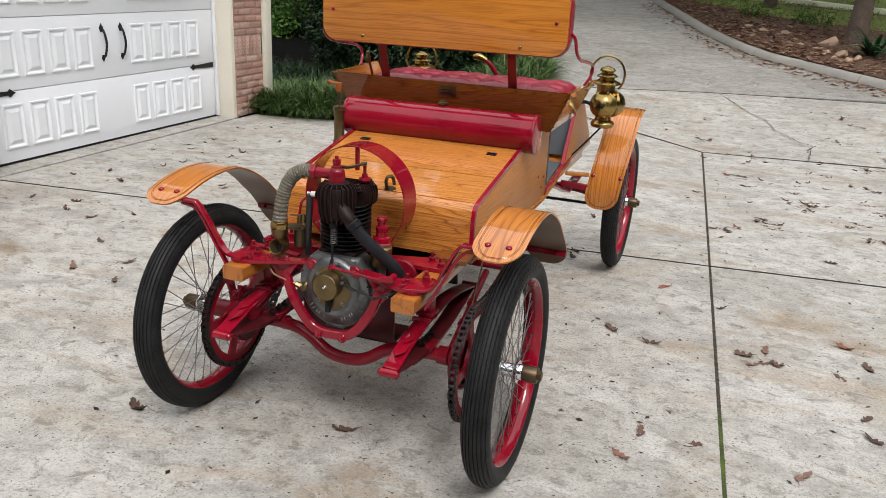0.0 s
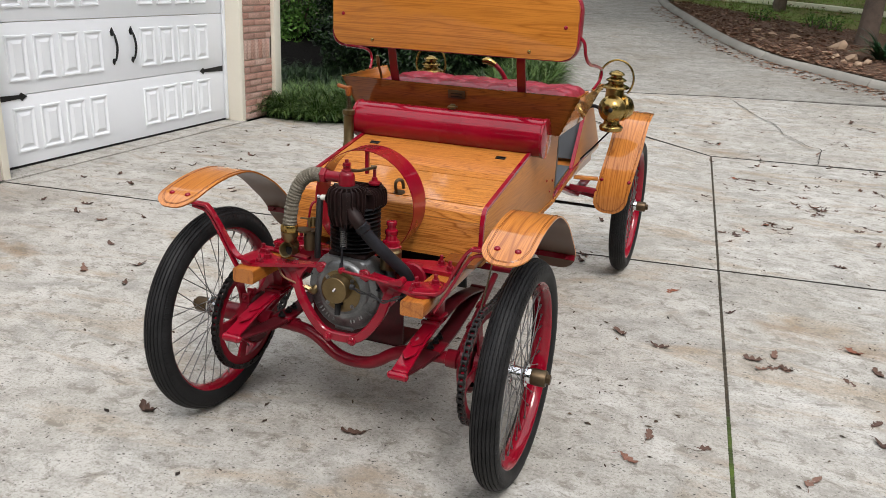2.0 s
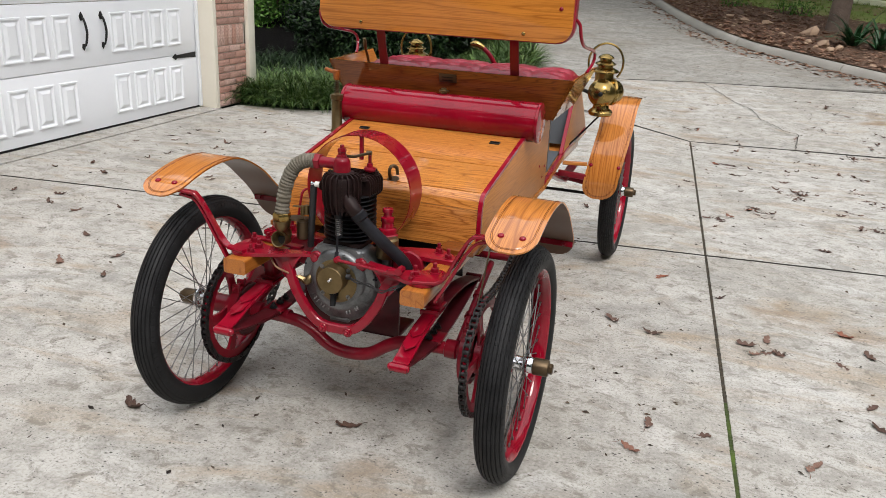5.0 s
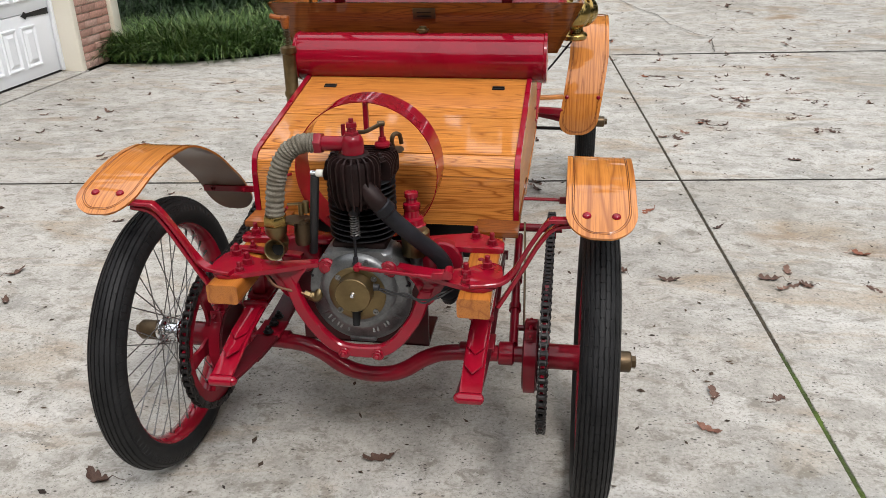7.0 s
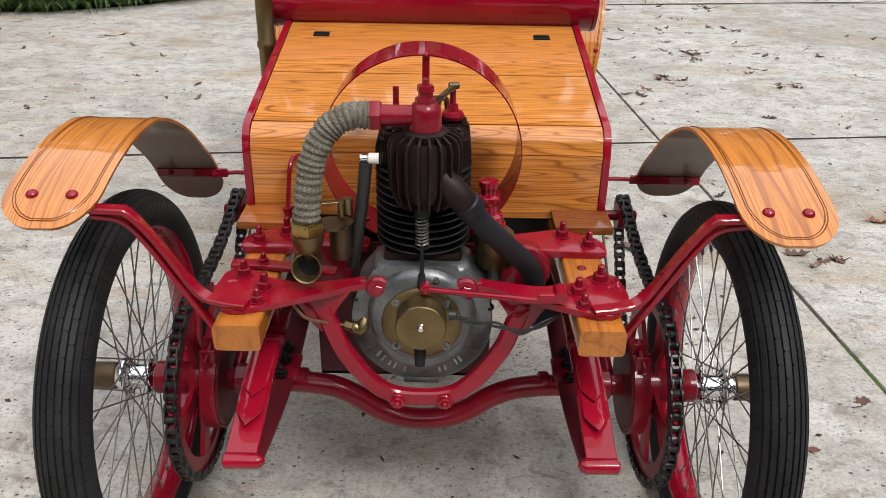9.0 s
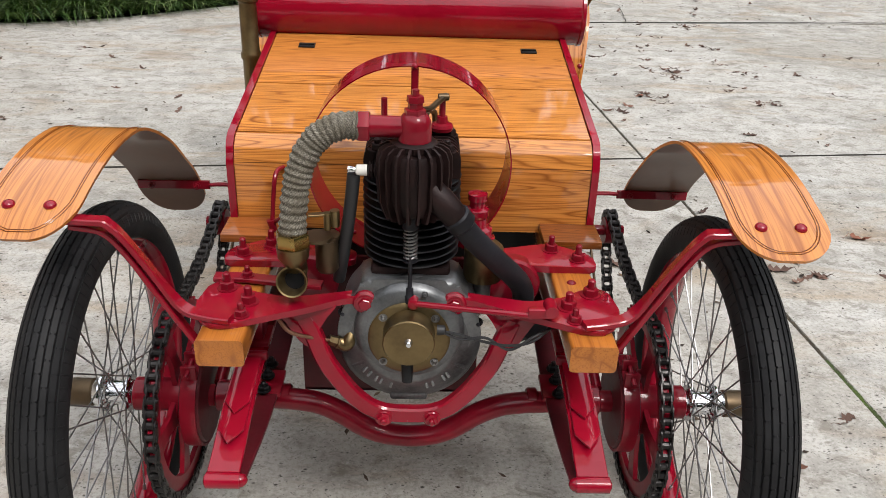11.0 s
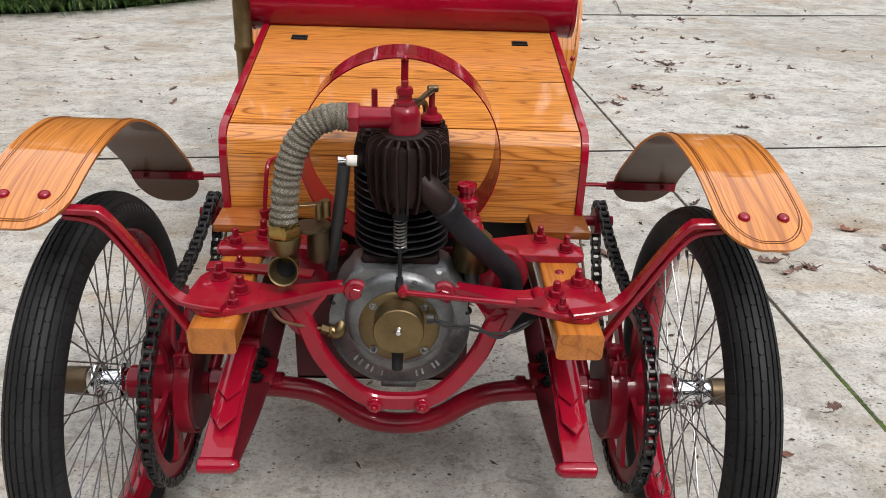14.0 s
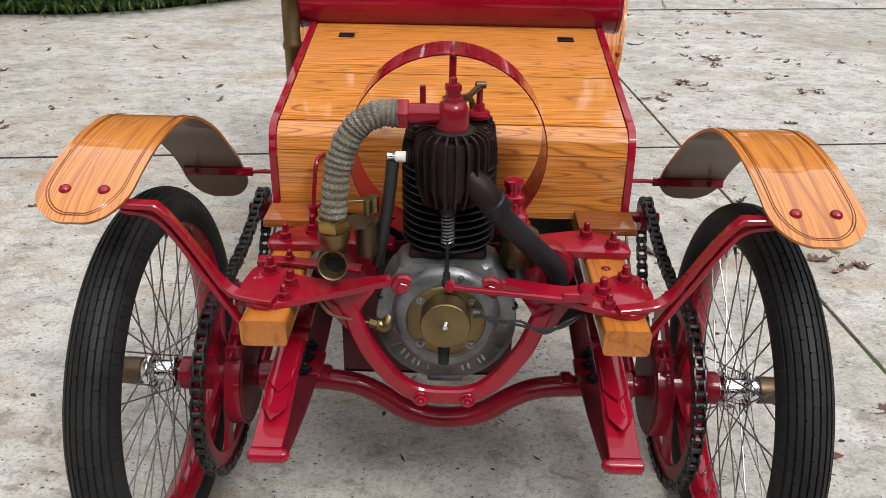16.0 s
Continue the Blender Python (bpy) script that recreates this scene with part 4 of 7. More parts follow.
def side_lamp(s):
    """A brass carriage lamp with a bail, two bull's-eye lenses and a tiered chimney."""
    x, y, z = s * 0.483, 1.78, 0.832
    bm = B()
    prof = [(0, 0.03), (0.0, 0.050), (0.006, 0.056), (0.020, 0.058), (0.029, 0.052), (0.036, 0.041), (0.055, 0.036), (0.066, 0.040), (0.08, 0.044), (0.10, 0.048), (0.125, 0.049), (0.15, 0.048), (0.166, 0.046), (0.18, 0.044), (0.213, 0.044), (0.216, 0.062), (0.220, 0.068), (0.226, 0.066), (0.236, 0.046), (0.240, 0.037), (0.250, 0.037), (0.254, 0.049), (0.259, 0.050), (0.268, 0.035), (0.272, 0.028), (0.280, 0.028), (0.283, 0.037), (0.288, 0.038), (0.298, 0.027), (0.306, 0.008)]
    lathe(bm, [(a * 0.955, b) for a, b in prof], (x, y, z), (0, 0, 1), 36)
    body = part("side_lamp", bm, BRASS, car, "polished brass oil side lamp with a wire bail")
    for d in ((0.05 * s, -1, 0), (0.85 * s, 0.5, 0)):
        bm = B()
        o = Vector((x, y, z + 0.114))
        lathe(bm, [(0.02, 0.045), (0.034, 0.060), (0.040, 0.065), (0.052, 0.065), (0.056, 0.061), (0.072, 0.055), (0.088, 0.042), (0.097, 0.027), (0.102, 0.012), (0.103, 0.008)], o, d, 36)
        part("lens_rim", bm, BRASS, body)
        bm = B()
        dome(bm, o + Vector(d).normalized() * 0.1025, d, 0.011, 0.006)
        part("lens_jewel", bm, RED_DULL if s < 0 else BLACK, body)
    bm = B()
    pts = [(x + 0.082 * math.cos(radians(a)), y, z + 0.250 + 0.090 * math.sin(radians(a))) for a in range(-44, 225, 8)]
    tube(bm, pts, 0.0052, 8)
    part("bail", bm, BRASS, body)
    bm = B()
    tube(bm, curve([(s * 0.355, y, 0.935), (s * 0.39, y, 0.945), (x - s * 0.05, y, 0.93)], 5), 0.009, 10)
    part("lamp_bracket", bm, BLACK, body)
    bm = B()
    tube(bm, [(x, y, z + 0.002), (s * 0.40, y - 0.03, z - 0.10), (s * 0.355, y - 0.05, z - 0.15)], 0.0045, 8)
    part("lamp_stay", bm, BLACK, body)


side_lamp(-1), side_lamp(1)

# upright brass pump beside the deck
bm = B()
lathe(bm, [(0, 0.018), (0.0, 0.021), (0.19, 0.021), (0.195, 0.0245), (0.207, 0.0245), (0.212, 0.021), (0.325, 0.021), (0.33, 0.025), (0.347, 0.025), (0.351, 0.012), (0.355, 0.008)], (-0.405, 0.72, 0.64), (0, 0, 1), 24)
pump = part("tyre_pump", bm, BRASS_OLD, car, "upright brass pump with a wooden handle")
bm = B()
rod(bm, (-0.405, 0.72, 0.985), (-0.405, 0.72, 1.05), 0.005)
tube(bm, [(-0.405 + 0.009 * math.cos(t), 0.72 + 0.009 * math.sin(t), 0.988 + 0.052 * t / (2 * math.pi * 6)) for t in (2 * math.pi * 6 * k / 96 for k in range(97))], 0.002, 6)
part("pump_spring", bm, BRASS_BROWN, pump)
bm = B()
lathe(bm, [(0, 0.008), (0.002, 0.0105), (0.012, 0.0125), (0.036, 0.0145), (0.039, 0.0125)], (-0.407, 0.72, 1.043), (0, 0, 1), 18)
tube(bm, curve([(-0.407, 0.72, 1.074), (-0.425, 0.718, 1.076), (-0.445, 0.716, 1.081), (-0.453, 0.715, 1.082)], 4), lambda t: 0.0085 - 0.002 * t ** 6, 12)
part("pump_handle", bm, OAK_MID, pump, "turned brown wooden pump handle")


# ---- mudguards ----
def mudguard(profile, x_mid, width, name_label, bolt_ts, splay=0.0):
    """A bent oak strip along rows of (y, z), with round ends and an inlaid border line."""
    line = curve([(0, y, z) for y, z in profile], 10)
    run = [0.0]
    for a, b in zip(line, line[1:]):
        run.append(run[-1] + (b - a).length)
    total, hw = run[-1], width / 2

    def spot(s, w, lift=0.0):
        s = min(max(s, 0.0), total)
        k = max(i for i in range(len(run)) if run[i] <= s + 1e-9)
        k = min(k, len(line) - 2)
        f = (s - run[k]) / max(run[k + 1] - run[k], 1e-9)
        p = line[k].lerp(line[k + 1], f)
        t = (line[min(k + 2, len(line) - 1)] - line[max(k - 1, 0)]).normalized()
        n = Vector((0, -t.z, t.y))
        return p + n * lift + Vector((x_mid + w + splay * min(0.0, p.z - 0.74), 0, 0))

    def half_width(s, inset=0.0):
        r = hw - inset
        d = min(s - inset, total - inset - s)
        soft = 0.075
        return r if d >= soft else r * math.sqrt(max(0.0, 1 - ((soft - d) / soft) ** 2)) ** 0.85

    samples = sorted({0.0015, 0.004, 0.009, 0.016, 0.026, 0.04, 0.056, 0.075, *(total * k / 44 for k in range(5, 40)), total - 0.0015, total - 0.004, total - 0.009, total - 0.016, total - 0.026, total - 0.04, total - 0.056, total - 0.075})
    bm = B()
    uvl = bm.loops.layers.uv.verify()
    cols = 10
    rows = []
    for lift in (0.0, -0.0055):
        rows.append([[bm.verts.new(spot(s, half_width(s) * (2 * c / cols - 1) * (1 if lift == 0.0 else 0.99), lift)) for c in range(cols + 1)] for s in samples])
    up, dn = rows
    for grid_rows, flip in ((up, False), (dn, True)):
        for i in range(len(samples) - 1):
            for c in range(cols):
                q = (grid_rows[i][c], grid_rows[i][c + 1], grid_rows[i + 1][c + 1], grid_rows[i + 1][c])
                f = bm.faces.new(q[::-1] if flip else q)
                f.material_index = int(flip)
                for lp in f.loops:
                    j = i if lp.vert in grid_rows[i] else i + 1
                    w = lp.vert.co.x - x_mid
                    lp[uvl].uv = (samples[j], w + (1.0 if flip else 0.0))
    for i in range(len(samples) - 1):
        for c in (0, cols):
            bm.faces.new((up[i][c], up[i + 1][c], dn[i + 1][c], dn[i][c]))
    for i in (0, -1):
        for c in range(cols):
            bm.faces.new((up[i][c], up[i][c + 1], dn[i][c + 1], dn[i][c]))
    guard = part("mudguard", bm, OAK_UV, car, name_label)
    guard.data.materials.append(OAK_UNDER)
    for inset in (0.013, 0.0165):
        ss = [inset + 0.0015 + (total - 2 * inset - 0.003) * k / 90 for k in range(91)]
        ss = sorted({*ss, *(inset + d for d in (0.002, 0.006, 0.012, 0.02)), *(total - inset - d for d in (0.002, 0.006, 0.012, 0.02))})
        edge = [spot(s, half_width(s, inset), 0.0002) for s in ss] + [spot(s, -half_width(s, inset), 0.0002) for s in reversed(ss)]
        part("border_line", tube(B(), edge + [edge[0]], 0.0009, 5), OAK_DARK_SHADED, guard)
    for s, w in bolt_ts:
        t0, t1 = spot(s - 0.01, w), spot(s + 0.01, w)
        n = Vector((0, -(t1 - t0).z, (t1 - t0).y)).normalized()
        part("carriage_bolt", dome(B(), spot(s, w, 0.001), n, 0.0095, 0.006), RED, guard)
    return guard


REAR_GUARD = [(-0.16, 0.815), (-0.05, 0.843), (0.06, 0.852), (0.16, 0.838), (0.28, 0.777), (0.37, 0.704), (0.43, 0.65)]
GUARD_ENDS = {-1: ((-0.208, 0.790), (0.485, 0.578), (0.513, 0.522)), 1: ((-0.224, 0.790), (0.463, 0.608), (0.492, 0.556))}
FRONT_GUARD = [(1.765, 0.415), (1.757, 0.50), (1.775, 0.585), (1.815, 0.67), (1.865, 0.742), (1.935, 0.810), (2.03, 0.855), (2.14, 0.874), (2.26, 0.868)]
for s in (-1, 1):
    mudguard([GUARD_ENDS[s][0], *REAR_GUARD, *GUARD_ENDS[s][1:]], -0.5555 if s < 0 else 0.550, 0.147, "bent varnished oak rear mudguard", [(0.066, -0.03), (0.066, 0.03)])
    mudguard(FRONT_GUARD, s * 0.555, 0.168, "bent varnished oak front mudguard", [(0.172, -0.068), (0.172, 0.068)], s * 0.13)
    # bent steel stays
    bm = B()
    bar(bm, curve([(s * 0.61, -0.158, 0.802), (s * 0.47, -0.158, 0.80), (s * 0.440, -0.157, 0.792), (s * 0.405, -0.15, 0.735), (s * 0.372, -0.145, 0.672), (s * 0.345, -0.15, 0.645), (s * 0.31, -0.16, 0.641), (s * 0.275, -0.168, 0.641)], 5), 0.022, 0.010, (0, 0, 1))
    stay = part("mudguard_stay", bm, RED, car, "bent flat red mudguard stay")
    bm = B()
    bar(bm, curve([(s * 0.50, -0.155, 0.790), (s * 0.455, -0.150, 0.778), (s * 0.425, -0.149, 0.742), (s * 0.395, -0.148, 0.686), (s * 0.365, -0.146, 0.630), (s * 0.337, -0.145, 0.580)], 5), 0.018, 0.009, (0, 0, 1))
    part("stay_brace", bm, RED, stay)
    bm = B()
    bar(bm, [(s * 0.357, 0.435, 0.617), (s * 0.44, 0.442, 0.615), (s * 0.46, 0.446, 0.612)], 0.012, 0.006)
    bar(bm, [(s * 0.46, 0.446, 0.612), (s * 0.62, 0.448, 0.610)], 0.006, 0.02)
    for xx in (0.49, 0.59):
        bolt(bm, (s * xx, 0.444, 0.610), (0, -1, 0), 0.007, 0.006, 0.003)
    part("mudguard_rod", bm, RED_DULL, car, "short red rod holding the mudguard")
    bm = B()
    bar(bm, [(s * 0.33, 1.75, 0.585), (s * 0.45, 1.765, 0.588)], 0.024, 0.018)
    part("front_stay", bm, OAK_X, car)
    bm = B()
    bar(bm, [(s * 0.31, 1.76, 0.53), (s * 0.45, 1.77, 0.52)], 0.02, 0.03)
    bar(bm, [(s * 0.30, 1.5, 0.585), (s * 0.30, 1.95, 0.44), (s * 0.30, 2.3, 0.46)], 0.05, 0.012)
    part("front_spring", bm, RED_DULL, car)

# ---- rear frame castings and springs ----
for s in (-1, 1):
    # upper bracket on the rail, reaching to the crankcase ear
    bm = B()
    slab(bm, round_poly([(s * 0.345, -0.115), (s * 0.335, -0.04), (s * 0.30, -0.035), (s * 0.262, -0.07), (s * 0.20, -0.088), (s * 0.12, -0.068), (s * 0.09, -0.058), (s * 0.075, -0.06), (s * 0.075, -0.082), (s * 0.11, -0.09), (s * 0.16, -0.118), (s * 0.225, -0.148), (s * 0.29, -0.178), (s * 0.325, -0.165)], 0.018), 0.625, 0.636, "z", 0.003)
    lathe(bm, [(-0.01, 0.019), (0.0, 0.021), (0.024, 0.021), (0.028, 0.018)], (s * 0.074, -0.062, 0.627), (0, -1, 0), 20)
    arm = part("engine_bracket", bm, RED, car, "red cast bracket bolted across the rail")
    for x, y, r in ((0.260, -0.106, 0.0125), (0.304, -0.062, 0.0125), (0.264, -0.147, 0.010)):
        part("bolt", bolt(B(), (s * x, y, 0.636), (0, 0, 1), r, r * 1.15, r * 1.1), RED_DULL, arm)
    part("bolt", bolt(B(), (s * 0.074, -0.090, 0.627), (0, -1, 0), 0.011, 0.006, 0), RED, arm)
    # hanger that curves down under the crankcase
    bm = B()
    bar(bm, curve([(s * 0.182, -0.085, 0.618), (s * 0.162, -0.092, 0.575), (s * 0.143, -0.095, 0.522), (s * 0.122, -0.096, 0.485), (s * 0.097, -0.096, 0.450), (s * 0.070, -0.096, 0.424), (s * 0.046, -0.096, 0.4125), (s * 0.022, -0.096, 0.4085), (s * 0.0, -0.096, 0.408)], 6), 0.030, 0.020, (0, 1, 0))
    hanger = part("crankcase_hanger", bm, RED, car, "curved red cast cradle under the crankcase")
    bm = B()
    slab(bm, round_poly([(s * 0.245, 0.630), (s * 0.115, 0.630), (s * 0.135, 0.606), (s * 0.155, 0.57), (s * 0.165, 0.54), (s * 0.186, 0.56), (s * 0.208, 0.60)]), -0.098, -0.080, "y", 0.003)
    part("gusset", bm, RED, hanger)
    part("bolt", bolt(B(), (s * 0.042, -0.106, 0.406), (0, -1, 0), 0.012, 0.01, 0.004), RED, hanger)
    bm = B()
    lathe(bm, [(-0.012, 0.016), (0.008, 0.016), (0.011, 0.013)], (s * 0.042, -0.098, 0.406), (0, -1, 0), 18)
    part("boss", bm, RED, hanger)
    # second cross bracket nearer the deck
    bm = B()
    slab(bm, round_poly([(s * 0.335, 0.035), (s * 0.332, 0.085), (s * 0.27, 0.125), (s * 0.24, 0.125), (s * 0.10, 0.085), (s * 0.10, 0.045), (s * 0.26, 0.035)]), 0.625, 0.638, "z", 0.003)
    second = part("cross_bracket", bm, RED, car, "red cross bracket beside the cylinder")
    for x, y in ((0.259, 0.100), (0.303, 0.062)):
        part("bolt", bolt(B(), (s * x, y, 0.638), (0, 0, 1), 0.0115, 0.014, 0.015), RED_DULL, second)
    # flat steel leaf ending in a rolled eye
    SX = 0.290 if s > 0 else -0.278
    bm = B()
    spring = curve([(SX, 0.02, 0.49), (SX, -0.06, 0.487), (SX, -0.16, 0.472), (SX, -0.235, 0.450), (SX, -0.284, 0.437)], 6)
    bar(bm, spring, 0.050, 0.008)
    lathe(bm, [(-0.026, 0.013), (0.026, 0.013)], (SX, -0.289, 0.4275), (1, 0, 0), 20)
    leaf_spring = part("leaf_spring", bm, RED, car, "red leaf spring with a pointed second leaf")
    bm = B()
    slab(bm, [(SX - 0.02, 0.02), (SX + 0.02, 0.02), (SX + 0.02, -0.192), (SX, -0.220), (SX - 0.02, -0.192)], 0.0, 0.004, "z", 0.001)
    second_leaf = part("second_leaf", bm, RED, leaf_spring)
    second_leaf.matrix_basis = Matrix.Translation((0, -0.03, 0.4925)) @ pose(0, 0, 0, 8.0)
    bm = B()
    slab(bm, [(SX - 0.02, 0.02), (SX + 0.02, 0.02), (SX + 0.02, -0.138), (SX, -0.164), (SX - 0.02, -0.138)], 0.0, 0.004, "z", 0.001)
    third = part("third_leaf", bm, RED, leaf_spring)
    third.matrix_basis = Matrix.Translation((0, -0.03, 0.497)) @ pose(0, 0, 0, 7.0)
    part("eye_bolt", dome(B(), (SX - s * 0.026, -0.289, 0.4275), (-s, 0, 0), 0.0115, 0.011), RED, leaf_spring)
    part("eye_bolt", dome(B(), (SX + s * 0.026, -0.289, 0.4275), (s, 0, 0), 0.010, 0.005), RED, leaf_spring)
    # lower half of the full-elliptic spring, under the axle seat and up to its front eye
    bm = B()
    XL = SX - s * 0.006
    bar(bm, curve([(XL, -0.282, 0.428), (XL, -0.19, 0.408), (XL, -0.09, 0.391), (XL, 0.016, 0.384), (XL, 0.10, 0.387), (XL, 0.20, 0.399), (XL, 0.32, 0.424), (XL, 0.405, 0.446)], 6), 0.056, 0.008)
    bar(bm, curve([(XL, -0.15, 0.394), (XL, -0.06, 0.381), (XL, 0.016, 0.377), (XL, 0.09, 0.380), (XL, 0.18, 0.389)], 6), 0.052, 0.007)
    hang = part("lower_spring", bm, RED_OILY_SHADE, car, "dark red curved lower half of the leaf spring")
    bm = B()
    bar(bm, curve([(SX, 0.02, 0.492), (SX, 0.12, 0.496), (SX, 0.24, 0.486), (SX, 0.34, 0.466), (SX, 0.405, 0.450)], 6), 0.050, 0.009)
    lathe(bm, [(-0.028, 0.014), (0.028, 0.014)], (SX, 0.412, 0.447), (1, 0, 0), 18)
    part("upper_spring", bm, RED_OILY_SHADE, car)
    for y in (-0.020, 0.022, 0.060):
        part("bolt", bolt(B(), (XL - s * 0.004, y, 0.398), (0, 0, 1), 0.010, 0.010, 0.006), BLACK, hang)
    bm = B()
    part("axle_pad", box(B(), (XL, AXLE_Y, 0.386), (0.066, 0.075, 0.010), 0.002), RED_DULL, car)
    box(bm, (SX, -0.005, 0.506), (0.056, 0.06, 0.010), 0.002)
    box(bm, (SX, 0.0, 0.545), (0.036, 0.05, 0.08), 0.004)
    part("spring_seat", bm, RED_DULL, car)
    bm = B()
    box(bm, (SX, -0.055, 0.498), (0.060, 0.012, 0.016), 0.003)
    part("spring_clip", bm, RED_DULL, car)

# narrow strap between the brackets, and the two distance rods
bm = B()
bar(bm, [(-0.335, -0.020, 0.634), (-0.28, -0.021, 0.634), (-0.20, -0.032, 0.632), (-0.15, -0.036, 0.630)], 0.024, 0.009)
strap = part("cross_strap", bm, RED_DULL, car)
part("bolt", bolt(B(), (-0.279, -0.021, 0.638), (0, 0, 1), 0.009, 0.009, 0.008), RED_DULL, strap)
for s in (-1, 1):
    bm = B()
    tube(bm, [(s * 0.362, 0.03, 0.375), (s * 0.358, 0.14, 0.413), (s * 0.353, 0.266, 0.457), (s * 0.350, 0.41, 0.512)], 0.0115, 14)
    strut = part("distance_rod", bm, RED_DULL, car, "dark red distance rod from axle to countershaft")
    for p in ((0.354, 0.25, 0.4515), (0.3575, 0.150, 0.4165)):
        bm = B()
        lathe(bm, [(-0.012, 0.013), (-0.010, 0.016), (0.010, 0.016), (0.012, 0.013)], (s * p[0], p[1], p[2]), (s * -0.01, 0.94, 0.33), 16)
        part("collar", bm, RED_DULL, strut)
    bm = B()
    rod(bm, (s * 0.36, 0.085, 0.394), (s * 0.405, 0.085, 0.394), 0.008)
    part("brake_link", bm, RED_DULL, strut)
    bm = B()
    tube(bm, curve([(s * 0.37, 0.30, 0.60), (s * 0.378, 0.2, 0.50), (s * 0.385, 0.09, 0.40)], 5), 0.003, 6)
    part("brake_cable", bm, BRASS_BROWN, strut, "thin brake cable")

# round red clutch housings on both sides, behind the crankcase
for s in (-1, 1):
    bm = B()
    lathe(bm, [(-0.02, 0.03), (-0.02, 0.050), (0.008, 0.052), (0.014, 0.048), (0.016, 0.03)], (s * 0.182, 0.045, 0.598), (0, -1, 0), 28)
    part("side_housing", bm, RED_DULL, car, "dark red round housing beside the crankcase")

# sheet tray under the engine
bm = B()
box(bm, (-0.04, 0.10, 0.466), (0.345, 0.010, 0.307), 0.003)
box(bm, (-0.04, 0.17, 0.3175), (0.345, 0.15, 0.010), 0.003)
part("engine_tray", bm, RED_OILY_SHADE, car, "dark red sheet tray behind the engine")

# ---- engine ----
E_Y, E_Z = -0.063, 0.581
bm = B()
lathe(bm, [(-0.095, 0.05), (-0.09, 0.085), (-0.03, 0.112), (-0.004, 0.124), (0.004, 0.123), (0.010, 0.119), (0.014, 0.110), (0.022, 0.088), (0.028, 0.080), (0.032, 0.07)], (0, E_Y, E_Z - 0.034), (0, -1, 0), 56)
neck = slab(B(), round_poly([(-0.078, 0.668), (0.078, 0.668), (0.086, 0.648), (0.106, 0.626), (0.119, 0.59), (0.122, 0.54), (-0.122, 0.54), (-0.119, 0.59), (-0.106, 0.626), (-0.086, 0.648)], 0.02), -0.080, 0.01, "y", 0.012)
ribs = []
for a in (-62, 62, -118, 118):
    c, sn = math.sin(radians(a)), math.cos(radians(a))
    ribs.append(B())
    rod(ribs[-1], (c * 0.066, E_Y - 0.022, E_Z - 0.028 + sn * 0.066), (c * 0.110, E_Y - 0.009, E_Z - 0.034 + sn * 0.110), 0.010, 0.006, 10)
ring = lathe(B(), [(0.018, 0.094), (0.026, 0.090), (0.032, 0.082), (0.034, 0.070)], (0, E_Y, E_Z - 0.010), (0, -1, 0), 48)
engine_sump = rod(B(), (0.0, E_Y + 0.02, E_Z - 0.128), (0.0, E_Y + 0.02, E_Z - 0.155), 0.014)
engine = part("engine", bm, ALLOY, car, "grey cast crankcase of an air-cooled single-cylinder engine")
part("drain_boss", engine_sump, ALLOY, engine)
part("crankcase_neck", neck, ALLOY, engine)
part("cover_ring", ring, ALLOY, engine)
part("sump_lug", box(B(), (0, E_Y - 0.004, E_Z - 0.150), (0.066, 0.022, 0.016), 0.005), ALLOY, engine)
for x, z in ((-0.112, 0.60), (0.116, 0.585)):
    part("case_stud", bolt(B(), (x, E_Y - 0.008, z), (0, -1, 0), 0.0065, 0.006, 0.004), PIPE, engine)
for rib_bm in ribs:
    part("cast_rib", rib_bm, ALLOY, engine)
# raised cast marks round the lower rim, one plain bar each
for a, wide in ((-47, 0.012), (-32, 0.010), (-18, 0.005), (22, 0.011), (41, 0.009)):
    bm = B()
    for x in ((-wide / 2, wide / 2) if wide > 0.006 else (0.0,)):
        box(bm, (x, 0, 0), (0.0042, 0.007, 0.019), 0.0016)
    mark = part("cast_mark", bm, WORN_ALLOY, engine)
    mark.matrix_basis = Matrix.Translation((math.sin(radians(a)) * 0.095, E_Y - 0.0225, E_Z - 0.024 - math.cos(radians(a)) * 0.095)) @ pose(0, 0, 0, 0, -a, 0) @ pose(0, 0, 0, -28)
bm = B()
lathe(bm, [(0.028, 0.069), (0.036, 0.069), (0.039, 0.065), (0.042, 0.05)], (0, E_Y, E_Z - 0.014), (0, -1, 0), 44)
part("timing_plate", bm, BRASS_OLD, engine, "round brass timing plate")
bm = B()
lathe(bm, [(0.042, 0.043), (0.072, 0.0415), (0.076, 0.0425), (0.0785, 0.041), (0.077, 0.038), (0.077, 0.0)], (0, E_Y, E_Z + 0.002), (0, -1, 0), 44)
part("brass_cover", bm, BRASS_OLD, engine, "tarnished brass contact cover")
bm = B()
lathe(bm, [(0.076, 0.008), (0.081, 0.006), (0.085, 0.004)], (0, E_Y, E_Z + 0.004), (0, -1, 0), 12)
part("centre_pin", bm, CHROME, engine)
for a in (45, 135, 225, 315):
    at = (0.061 * math.cos(radians(a)), E_Y - 0.041, E_Z - 0.014 + 0.061 * math.sin(radians(a)))
    part("cover_bolt", bolt(B(), at, (0, -1, 0), 0.0054, 0.004, 0.003), SPOKE, engine)
part("cover_bolt", bolt(B(), (0.024, E_Y - 0.028, E_Z + 0.066), (0, -1, 0.4), 0.007, 0.005, 0.004), SPOKE, engine)
bm = B()
